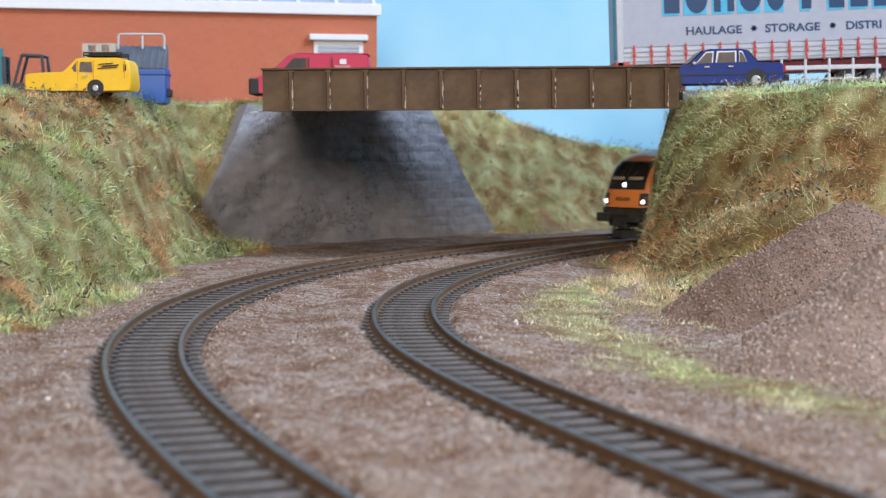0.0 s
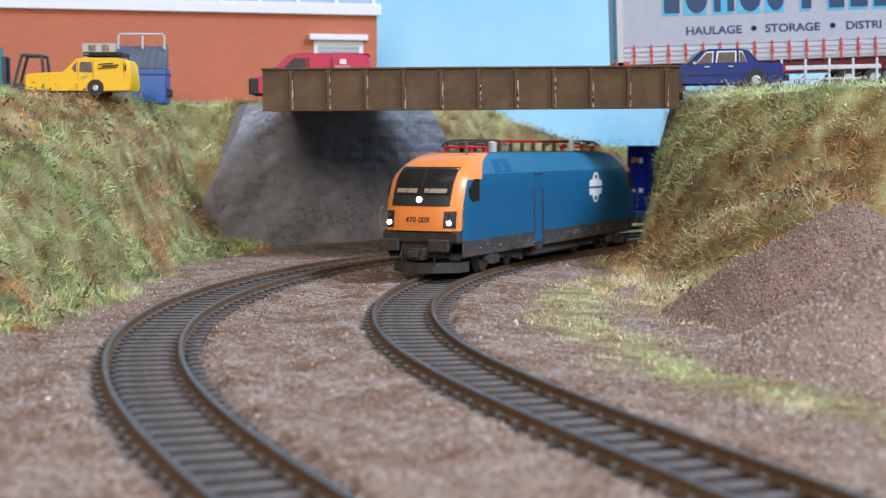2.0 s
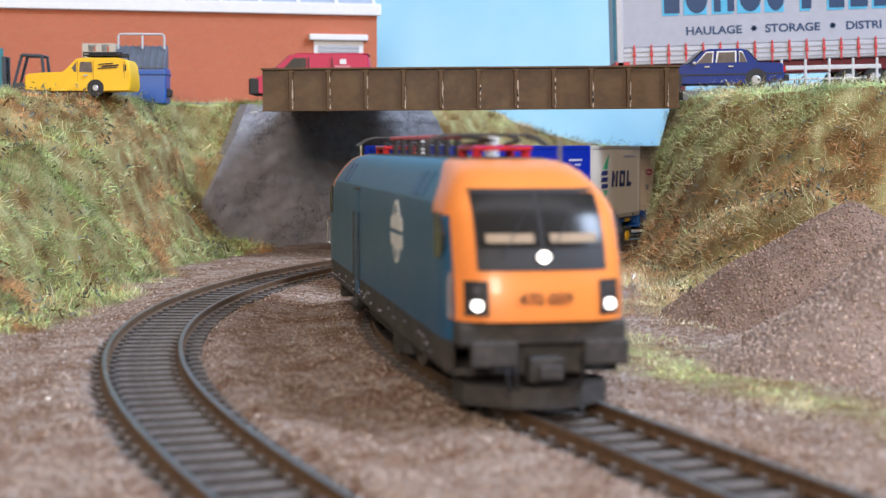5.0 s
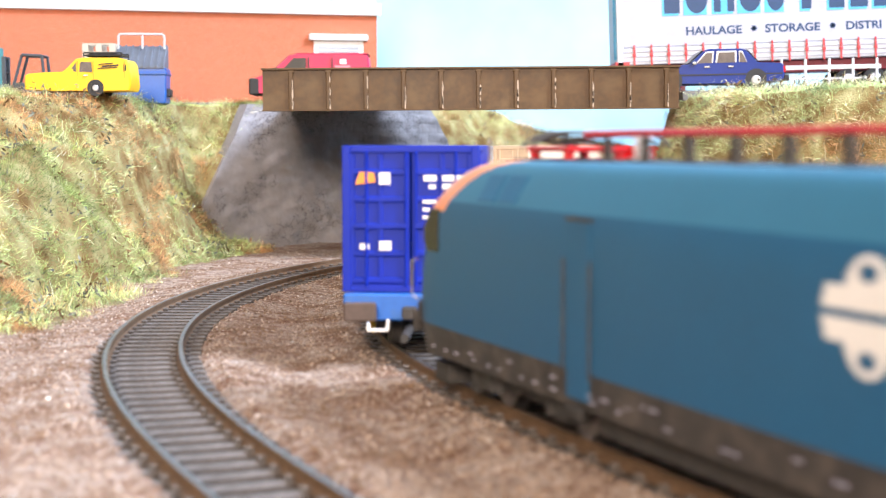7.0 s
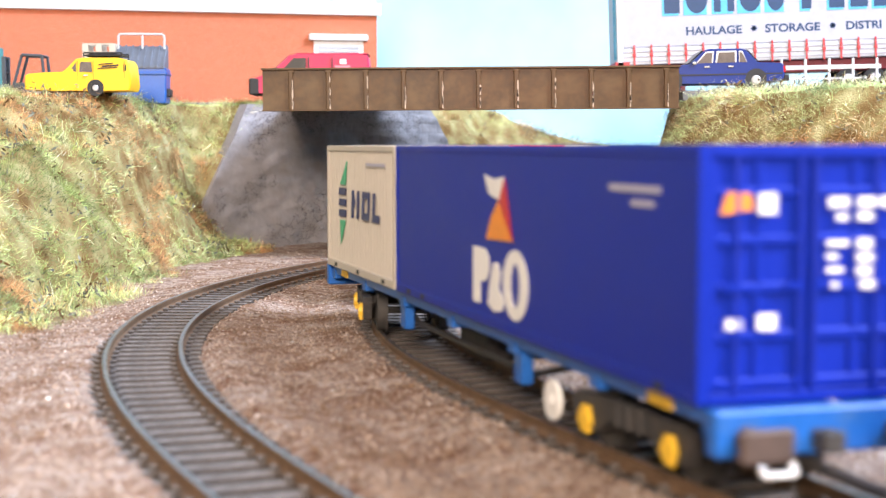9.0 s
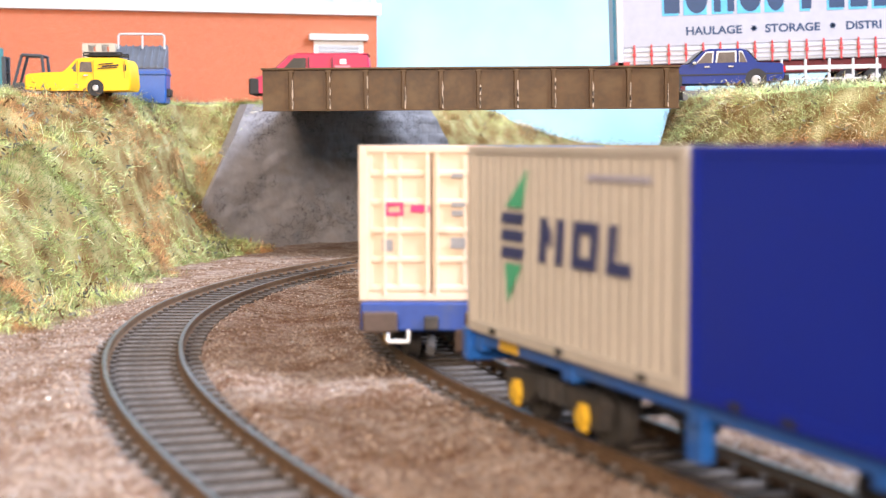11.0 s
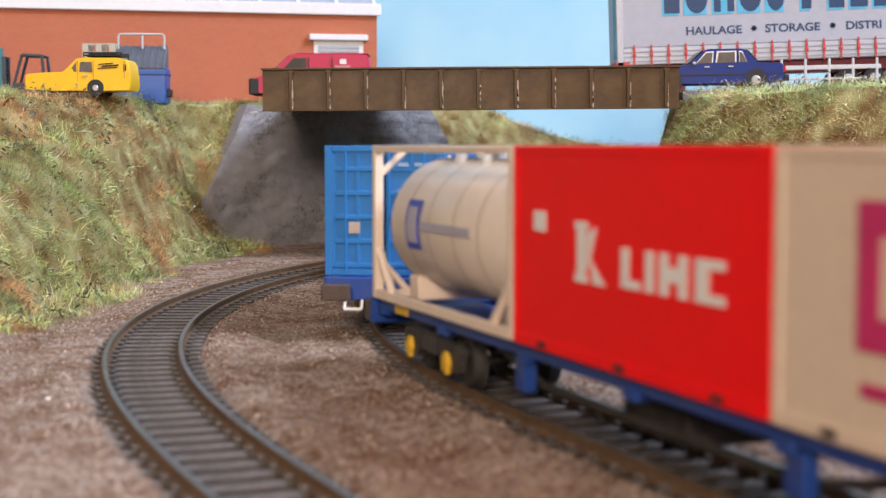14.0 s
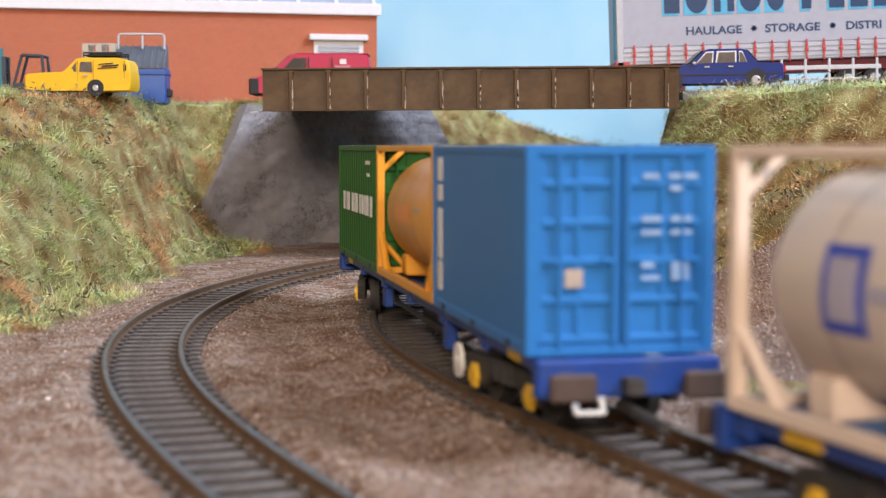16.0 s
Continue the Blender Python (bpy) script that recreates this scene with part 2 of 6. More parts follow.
# foot of the inner bank, a tongue inside the curve
INNER_FOOT = [(93, 706, 22, 75), (88, 660, 24, 74), (88, 600, 34, 74), (90, 540, 64, 75), (102, 485, 120, 76), (140, 458, 150, 76), (240, 440, 160, 76), (520, 430, 170, 77),
              (900, 430, 170, 77), (900, 800, 30, 77), (420, 880, 30, 77), (300, 845, 30, 77), (200, 792, 30, 77), (140, 752, 28, 77), (105, 726, 26, 76), (93, 706, 22, 75)]


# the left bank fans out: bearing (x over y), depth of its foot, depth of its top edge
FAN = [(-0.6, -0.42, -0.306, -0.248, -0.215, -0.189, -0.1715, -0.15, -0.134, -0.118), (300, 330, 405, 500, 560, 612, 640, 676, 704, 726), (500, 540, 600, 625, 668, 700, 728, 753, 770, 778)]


def along(foot, x, y):
    """Signed distance from a foot line (positive on its left), with the slope's width and height there."""
    best = np.full(x.shape, 1e9)
    sd, wd, ht = np.zeros(x.shape), np.zeros(x.shape), np.zeros(x.shape)
    for a, b in zip(foot, foot[1:]):
        ax, ay, dx, dy = a[0], a[1], b[0] - a[0], b[1] - a[1]
        t = np.clip(((x - ax) * dx + (y - ay) * dy) / (dx * dx + dy * dy), 0, 1)
        ex, ey = x - ax - t * dx, y - ay - t * dy
        d = np.hypot(ex, ey)
        side = np.sign(dx * ey - dy * ex)
        hit = d < best
        best = np.where(hit, d, best)
        sd = np.where(hit, side * d, sd)
        wd = np.where(hit, a[2] + t * (b[2] - a[2]), wd)
        ht = np.where(hit, a[3] + t * (b[3] - a[3]), ht)
    return sd, wd, ht


def hash2(ix, iy, seed):
    v = np.sin(ix * 127.1 + iy * 311.7 + seed * 74.7) * 43758.5453
    return v - np.floor(v)


def value_noise(x, y, size, seed=0):
    u, v = x / size, y / size
    iu, iv = np.floor(u), np.floor(v)
    fu, fv = u - iu, v - iv
    fu, fv = fu * fu * (3 - 2 * fu), fv * fv * (3 - 2 * fv)
    a, b = hash2(iu, iv, seed), hash2(iu + 1, iv, seed)
    c, d = hash2(iu, iv + 1, seed), hash2(iu + 1, iv + 1, seed)
    return (a * (1 - fu) + b * fu) * (1 - fv) + (c * (1 - fu) + d * fu) * fv


def fractal(x, y, size, seed=0, octaves=4):
    out, amp, tot = 0, 1.0, 0
    for o in range(octaves):
        out = out + amp * value_noise(x, y, size / 2 ** o, seed + o)
        tot, amp = tot + amp, amp * 0.5
    return out / tot


def slope(t):
    t = np.clip(t, 0, 1)
    return 0.55 * t + 0.45 * t * t * (3 - 2 * t)


def ground(x, y):
    """Height of the ground and how much turf covers it."""
    x, y = np.asarray(x, float), np.asarray(y, float)
    wob = (fractal(x, y, 40, 3) - 0.5) * 16
    d1, w1, h1 = along(OUTER_FOOT, x, y)
    d2, w2, h2 = along(INNER_FOOT, x, y)
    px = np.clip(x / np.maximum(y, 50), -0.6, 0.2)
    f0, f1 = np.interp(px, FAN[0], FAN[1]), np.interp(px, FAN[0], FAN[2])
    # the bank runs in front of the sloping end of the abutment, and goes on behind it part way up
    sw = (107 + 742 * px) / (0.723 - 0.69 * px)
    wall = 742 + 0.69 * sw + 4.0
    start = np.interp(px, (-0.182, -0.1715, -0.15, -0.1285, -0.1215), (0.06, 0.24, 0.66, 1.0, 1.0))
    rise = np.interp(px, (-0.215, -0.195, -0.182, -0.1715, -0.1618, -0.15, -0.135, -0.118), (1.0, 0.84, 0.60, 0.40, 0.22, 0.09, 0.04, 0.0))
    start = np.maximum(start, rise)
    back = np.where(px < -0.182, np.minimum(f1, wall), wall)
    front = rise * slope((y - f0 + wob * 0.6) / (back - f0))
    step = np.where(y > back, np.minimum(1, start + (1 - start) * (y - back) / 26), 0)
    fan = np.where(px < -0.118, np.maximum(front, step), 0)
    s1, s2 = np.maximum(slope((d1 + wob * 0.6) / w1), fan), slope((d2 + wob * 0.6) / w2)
    def lump(zb):
        u, v = x + 0.45 * y, 1.25 * zb + 0.35 * y
        return (fractal(u, v, 30, 11, 2) - 0.5) * 26 + (fractal(u, v, 11, 17, 2) - 0.5) * 9
    z = h1 * s1 + lump(h1 * s1) * np.minimum(1, 5 * s1 * (1.0 - 0.985 * s1)) * (s1 > 0)
    z2 = h2 * s2 + lump(h2 * s2) * np.minimum(1, 5 * s2 * (1.0 - 0.985 * s2)) * (s2 > 0)
    z = np.maximum(z, z2)
    near = np.minimum(np.abs(track_gap(LINE_OUT, x, y)), np.abs(track_gap(LINE_IN, x, y)))
    flat = np.clip((near - 16) / 14, 0, 1)
    z = np.where((s1 <= 0) & (s2 <= 0), 0, z) * np.clip((near - 14) / 8, 0, 1)
    z = z + (fractal(x, y, 28, 29) - 0.5) * 2.4 * flat - 0.25
    # ballast heaped over the outer sleeper ends, ragged along the inner ends
    for ln in (LINE_OUT, LINE_IN):
        g, side = track_side(ln, x, y)
        rag = (fractal(x, y, 7, 51, 3) - 0.5) * 7
        z = z - 0.9 * np.clip((12.5 - g) / 2, 0, 1) + 1.9 * np.clip((g - np.where(side < 0, 10.4, 13.2) - rag * 0.5) / 2.5, 0, 1) * np.clip((34 - g) / 16, 0, 1) * (g < 34)
    strip = np.full(x.shape, 1e9)
    for a, b in zip(VERGE, VERGE[1:]):
        dx, dy = b[0] - a[0], b[1] - a[1]
        t = np.clip(((x - a[0]) * dx + (y - a[1]) * dy) / (dx * dx + dy * dy), 0, 1)
        strip = np.minimum(strip, np.hypot(x - a[0] - t * dx, y - a[1] - t * dy))
    turf = np.clip(np.maximum(np.maximum(d1, np.where(fan > 0, 20, -99)) + 16, d2 + 22) / 20 + (fractal(x, y, 22, 41) - 0.5) * 1.6, 0, 1) * np.clip((near - 20) / 8, 0, 1)
    verge = np.clip(1.2 - strip / 15 + (fractal(x, y, 18, 61) - 0.5) * 1.5, 0, 1) * 0.75
    soil = np.clip(1.3 - np.hypot((x - 86) / 26, (y - 468) / 44) + (fractal(x, y, 15, 65) - 0.5) * 1.2, 0, 1) * 0.55
    turf = np.maximum(np.maximum(turf, verge), soil)
    return z, turf


VERGE = [(60, 560), (42, 500), (38, 440), (47, 385), (57, 338), (76, 295), (98, 258), (120, 225)]


def track_side(ln, x, y):
    # distance from a line's middle, and on which side of the travel (negative: outside of the curve)
    k = slice(0, None, 4)
    best, side = np.full(np.shape(x), 1e9), np.zeros(np.shape(x))
    for a, b, h in zip(ln[1][k], ln[2][k], ln[3][k]):
        ex, ey = x - a, y - b
        d = ex * ex + ey * ey
        hit = d < best
        best = np.where(hit, d, best)
        side = np.where(hit, math.cos(h) * ey - math.sin(h) * ex, side)
    return np.sqrt(best), side


def track_gap(ln, x, y):
    """Distance from the middle of a line, by its nearest sampled point."""
    k = slice(0, None, 6)
    px, py = ln[1][k], ln[2][k]
    best = np.full(np.shape(x), 1e9)
    for a, b in zip(px, py):
        best = np.minimum(best, (x - a) ** 2 + (y - b) ** 2)
    return np.sqrt(best)


def ground_sheet():
    xs = np.concatenate([np.arange(-700, -300, 20), np.arange(-300, 330, 2.6), np.arange(330, 901, 20)])
    ys = np.concatenate([np.arange(40, 180, 10), np.arange(180, 980, 2.6), np.arange(980, 1161, 8)])
    gx, gy = np.meshgrid(xs, ys)
    z, turf = ground(gx, gy)
    nx, ny = len(xs), len(ys)
    co = np.stack([gx, gy, z], -1).reshape(-1, 3) * MM
    i = np.arange(nx * ny).reshape(ny, nx)
    quads = np.stack([i[:-1, :-1], i[:-1, 1:], i[1:, 1:], i[1:, :-1]], -1).reshape(-1, 4)
    me = bpy.data.meshes.new("ground")
    me.from_pydata(co, [], quads.tolist())
    me.polygons.foreach_set("use_smooth", [True] * len(me.polygons))
    at_ = me.attributes.new("turf", "FLOAT", "POINT")
    at_.data.foreach_set("value", turf.reshape(-1).astype(np.float32))
    me.materials.append(M_GROUND)
    ob = new("ground", me)
    tagged(ob, "brown ballast ground rising into rough grassy cutting banks", "ground", kind="structure")


ground_sheet()

# ---- track ----


def rail(ln, off, s0, s1, parent):
    s = np.arange(s0, s1, 5.0)
    x, y, h = on_line(ln, s)
    nx, ny = -np.sin(h), np.cos(h)
    prof = [(-1.15, -2.6), (1.15, -2.6), (1.15, -2.2), (0.3, -1.8), (0.3, -0.9), (0.6, -0.7), (0.6, -0.1), (0.48, 0), (-0.48, 0), (-0.6, -0.1), (-0.6, -0.7), (-0.3, -0.9), (-0.3, -1.8), (-1.15, -2.2)]
    verts, faces, idx = [], [], []
    n = len(prof)
    for k in range(len(s)):
        for w, z in prof:
            verts.append((x[k] + nx[k] * (off + w), y[k] + ny[k] * (off + w), RAIL_Z + z))
    for k in range(len(s) - 1):
        for j in range(n):
            a, b = k * n + j, k * n + (j + 1) % n
            faces.append((a, b, b + n, a + n))
            idx.append(1 if j == 7 else 0)
    ob = new("rail", mesh_from("rail", verts, faces, [M_RAIL, M_RAILTOP], idx))
    ob.parent = parent
    return tagged(ob, "rusty steel rail with a worn bright head")


def sleeper_mesh():
    bm = box(B(), -13.7, 13.7, -1.65, 1.65, -0.9, 0.85, 0.12)
    for x in (-8.7, 8.7):
        for d in (-1.75, 1.75):
            box(bm, x + d - 0.75, x + d + 0.75, -0.8, 0.8, 0.8, 1.75, 0.25)
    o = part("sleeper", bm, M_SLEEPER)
    o.data.materials.append(M_SLEEPERSHADE)
    # only upward faces keep the weathered tone, the rest get the painted shade
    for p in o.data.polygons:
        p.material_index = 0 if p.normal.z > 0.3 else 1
    return o


def tracks():
    base = sleeper_mesh()
    first = True
    for ln, name, s0, s1, lab in ((LINE_OUT, "outer", -300, 930, "weathered single track of rusty rails on ballast, outer curve"),
                                  (LINE_IN, "inner", -300, 1000, "weathered single track of rusty rails on ballast, inner curve")):
        tr = thing("railway_track", at(0, 0, 0), lab, "track", "two railway tracks")
        for off in (-8.7, 8.7):
            rail(ln, off, s0, s1, tr)
        ss = np.arange(s0, s1, 6.0)
        x, y, h = on_line(ln, ss)
        # dark ribbon under the sleepers, gap shade included in its colour
        bed = []
        for w, z in ((-14.5, -0.2), (-11.5, 0.45), (11.5, 0.45), (14.5, -0.2), (14.5, -2.0), (-14.5, -2.0)):
            bed.append([(x[k] - math.sin(h[k]) * w, y[k] + math.cos(h[k]) * w, z) for k in range(len(ss))])
        vs = [p for r in bed for p in r]
        n = len(ss)
        fs = [(a * n + k, b * n + k, b * n + k + 1, a * n + k + 1) for a, b in ((0, 1), (1, 2), (2, 3), (3, 4), (4, 5), (5, 0)) for k in range(n - 1)]
        ob = new("ballast_bed", mesh_from("ballast_bed", vs, fs, [M_BED]))
        ob.parent = tr
        tagged(ob, "ballast between the sleepers, dark with oil and painted-in shade")
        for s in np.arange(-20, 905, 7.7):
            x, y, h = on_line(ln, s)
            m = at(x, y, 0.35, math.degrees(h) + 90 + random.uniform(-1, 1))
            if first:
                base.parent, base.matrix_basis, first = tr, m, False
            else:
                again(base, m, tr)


tracks()

# ---- the road bridge ----
M_CONC = material("abutment_base", (0.2, 0.17, 0.15), 0.9, vary=0.2, scale=60, bump=0.5)
M_DECK = material("grimy_bridge_deck", (0.10, 0.095, 0.09), 0.85, vary=0.25, scale=60, bump=0.3)
M_WHITE = material("white_plastic", (0.78, 0.78, 0.8), 0.5, vary=0.04, scale=60)
M_BLACK = material("matt_black", (0.018, 0.018, 0.02), 0.6, vary=0.2, scale=200)
M_RUBBER = material("tyre_rubber", (0.022, 0.022, 0.024), 0.8, vary=0.2, scale=300)
M_CHROME = material("bright_metal", (0.75, 0.75, 0.77), 0.22, 0.95, 0.05, 200)
M_DARKGLASS = material("dark_window_glass", (0.02, 0.018, 0.016), 0.22, 0, 0.1, 100, spec=0.25)
M_CARGLASS = material("smoky_car_glass", (0.16, 0.13, 0.11), 0.12, 0, 0.2, 300)


def bridge():
    tilt = 0.4
    br = thing("road_bridge", at(12.5, 650, 68), "brown plate girder road bridge with stiffeners over the tracks", "bridge")
    br.matrix_basis = at(12.5, 650, 68.3, 0, 0, -tilt)
    for y, hgt, nm in ((0, 19.2, "girder"), (150, 13.5, "girder")):
        z0 = 0 if y == 0 else 5.4
        g = part(nm, box(B(), -93, 93, y - 0.5, y + 0.5, z0 + 0.4, z0 + hgt - 0.9), M_GIRDER, br)
        part("top_flange", box(B(), -93.5, 93.5, y - 2.2, y + 2.2, z0 + hgt - 0.9, z0 + hgt, 0.15), M_GIRDER, g)
        part("bottom_flange", box(B(), -93.3, 93.3, y - 1.9, y + 1.9, z0, z0 + 0.7, 0.12), M_GIRDER, g)
        if y == 0:
            st = None
            for i in range(11):
                x = -80.3 + 16.75 * i
                m = at(x, y, 0)
                if st is None:
                    bm = box(B(), -1.05, 1.05, -2.0, -0.45, 0.7, hgt - 1.0, 0.3)
                    box(bm, -1.5, 1.5, -2.1, -0.4, hgt - 2.2, hgt - 1.0, 0.2)
                    st = part("stiffener", bm, M_GIRDER, g, "brown stiffener with pale strokes up its right edge")
                    st.matrix_basis = m
                else:
                    again(st, m, g)
                # pale strokes of random length, rising from the foot along the right edge
                bm = B()
                for k in range(6):
                    zz = 0.8 + k * random.uniform(0.8, 2.4)
                    box(bm, 0.45, 0.45 + random.uniform(0.35, 0.75), -2.12, -1.7, zz, zz + random.uniform(1.6, 4.0), 0.05)
                w = part("worn_edge", bm, M_PALESTROKE, g, "pale metallic strokes up the stiffener's right edge")
                w.matrix_basis = m
    part("deck", box(B(), -93, 93, 1.2, 149, 4.4, 7.4, 0.2), M_DECK, br, "dark grimy road deck")


bridge()


def roads():
    for name, m, x1, y1 in (("road", at(-330, 786, 73.4), 250, 70), ("road", at(108, 655, 74.6, 0, 0, -1.3), 300, 118)):
        ob = part(name, box(B(), 0, x1, 0, y1, -2, 2.4, 0.3), M_ROAD, m=m)
        tagged(ob, "grey card road surface behind the grassy bank", "road", kind="structure")


roads()


def stone_material():
    mat = material("grey_abutment_plaster", (0.27, 0.26, 0.275), 0.6, 0, 0.16, 28, 0.0, dust=0.45, dust_colour=(0.22, 0.2, 0.195))
    n, l = mat.node_tree.nodes, mat.node_tree.links
    b = n["Principled BSDF"]
    tex, vor, nz, mk = n.new("ShaderNodeTexCoord"), n.new("ShaderNodeTexVoronoi"), n.new("ShaderNodeTexNoise"), n.new("ShaderNodeTexNoise")
    vor.feature = "DISTANCE_TO_EDGE"
    mapn = n.new("ShaderNodeMapping")
    mapn.inputs["Scale"].default_value = (32, 32, 85)
    nz.inputs["Scale"].default_value, nz.inputs["Detail"].default_value = 180, 5
    mk.inputs["Scale"].default_value, mk.inputs["Detail"].default_value = 38, 4
    add = n.new("ShaderNodeVectorMath")
    add.operation = "MULTIPLY_ADD"
    add.inputs[1].default_value = (0.02, 0.02, 0.012)
    l.new(tex.outputs["Object"], nz.inputs["Vector"])
    l.new(tex.outputs["Object"], mk.inputs["Vector"])
    l.new(nz.outputs["Color"], add.inputs[0])
    l.new(tex.outputs["Object"], add.inputs[2])
    l.new(add.outputs[0], mapn.inputs["Vector"])
    l.new(mapn.outputs[0], vor.inputs["Vector"])
    edge = n.new("ShaderNodeMapRange")
    edge.inputs["From Min"].default_value, edge.inputs["From Max"].default_value = 0.0, 0.045
    l.new(vor.outputs["Distance"], edge.inputs["Value"])
    mr = n.new("ShaderNodeMapRange")
    mr.inputs["From Min"].default_value, mr.inputs["From Max"].default_value = 0.555, 0.49
    l.new(mk.outputs["Fac"], mr.inputs["Value"])
    mx = n.new("ShaderNodeMath")
    mx.operation = "MAXIMUM"
    l.new(edge.outputs["Result"], mx.inputs[0])
    l.new(mr.outputs["Result"], mx.inputs[1])
    old = b.inputs["Base Color"].links[0].from_socket
    mix = n.new("ShaderNodeMix")
    mix.data_type = "RGBA"
    mix.inputs["A"].default_value = (0.05, 0.05, 0.06, 1)
    l.new(mx.outputs[0], mix.inputs["Factor"])
    l.new(old, mix.inputs["B"])
    l.new(mix.outputs["Result"], b.inputs["Base Color"])
    hsum = n.new("ShaderNodeMath")
    hsum.operation = "MULTIPLY_ADD"
    hsum.inputs[1].default_value = 0.6
    l.new(nz.outputs["Fac"], hsum.inputs[0])
    l.new(mx.outputs[0], hsum.inputs[2])
    bp = n.new("ShaderNodeBump")
    bp.inputs["Strength"].default_value, bp.inputs["Distance"].default_value = 0.6, 0.001
    l.new(hsum.outputs[0], bp.inputs["Height"])
    l.new(bp.outputs["Normal"], b.inputs["Normal"])
    return mat


M_ABUT = stone_material()


def abutment():
    """A battered wall along the outer line: s runs along it, its ends slope in towards the top."""
    th = thing("bridge_abutment", at(-107, 742, 0, math.degrees(math.atan2(133, 139))), "grey cracked stone abutment wall under the road bridge", "abutment")
    bm = B()
    ns, nz = 260, 100
    grid = []
    for j in range(nz + 1):
        v = j / nz
        z = -2 + 76 * v
        s0, s1 = -34 + 46 * v, 193 - 53 * v
        row = []
        for i in range(ns + 1):
            s = s0 + (s1 - s0) * i / ns
            d = 2.2 * noise.noise(Vector((s * 0.03, z * 0.05, 4))) + 0.8 * noise.noise(Vector((s * 0.12, z * 0.2, 9)))
            # courses of stone blocks come through the plaster towards the far end
            shown = min(1, max(0, (s - 62) / 45 + 1.6 * noise.noise(Vector((s * 0.035, z * 0.06, 2)))))
            lean = z + 1.0 * noise.noise(Vector((s * 0.06, z * 0.1, 7)))
            course = math.floor(lean / 5.4)
            bed = abs(lean / 5.4 - course - 0.5) * 2
            along_s = (s + 6.1 * (course % 2) + 2 * noise.noise(Vector((course * 3.1, s * 0.05, 1)))) / 12.6
            head = abs(along_s - math.floor(along_s) - 0.5) * 2
            d += 0.32 * shown * max(0, max((bed - 0.74) / 0.26, (head - 0.88) / 0.12))
            d += 0.1 * noise.noise(Vector((s * 0.45, z * 0.5, 3)))
            row.append(bm.verts.new((s, d + 0.035 * z, z)))
        grid.append(row)
    for j in range(nz):
        for i in range(ns):
            bm.faces.new((grid[j][i], grid[j][i + 1], grid[j + 1][i + 1], grid[j + 1][i]))
    r = bmesh.ops.extrude_face_region(bm, geom=bm.faces[:])
    bmesh.ops.translate(bm, vec=(0, 7, 0), verts=[v for v in r["geom"] if isinstance(v, bmesh.types.BMVert)])
    part("wall_face", bm, M_ABUT, th, smooth=True)


abutment()

# ---- the brick works behind the road ----


def brick_material():
    mat = material("orange_brick_paper", (0.50, 0.13, 0.055), 0.85, 0, 0.1, 30)
    n, l = mat.node_tree.nodes, mat.node_tree.links
    b = n["Principled BSDF"]
    tex, br, mp = n.new("ShaderNodeTexCoord"), n.new("ShaderNodeTexBrick"), n.new("ShaderNodeMapping")
    mp.inputs["Rotation"].default_value = (radians(90), 0, 0)
    br.inputs["Scale"].default_value = 1.0
    br.inputs["Brick Width"].default_value, br.inputs["Row Height"].default_value, br.inputs["Mortar Size"].default_value = 0.0029, 0.00098, 0.00013
    br.inputs["Color1"].default_value = (0.55, 0.135, 0.055, 1)
    br.inputs["Color2"].default_value = (0.42, 0.10, 0.042, 1)
    br.inputs["Mortar"].default_value = (0.50, 0.30, 0.2, 1)
    l.new(tex.outputs["Object"], mp.inputs["Vector"])
    l.new(mp.outputs[0], br.inputs["Vector"])
    old = b.inputs["Base Color"].links[0].from_socket
    mix = n.new("ShaderNodeMix")
    mix.data_type = "RGBA"
    mix.inputs["Factor"].default_value = 0.6
    l.new(old, mix.inputs["A"])
    l.new(br.outputs["Color"], mix.inputs["B"])
    l.new(mix.outputs["Result"], b.inputs["Base Color"])
    bp = n.new("ShaderNodeBump")
    bp.inputs["Strength"].default_value, bp.inputs["Distance"].default_value = 0.35, 0.0003
    l.new(br.outputs["Fac"], bp.inputs["Height"])
    l.new(bp.outputs["Normal"], b.inputs["Normal"])
    return mat


M_BRICK = brick_material()
M_SHUTTER = material("grey_roller_shutter", (0.46, 0.48, 0.52), 0.5, 0.2, 0.08, 100)
M_ROOFGLASS = material("pale_roof_glazing", (0.42, 0.46, 0.58), 0.25, 0, 0.15, 20)
M_TEAL = material("teal_door_paint", (0.02, 0.17, 0.2), 0.5)


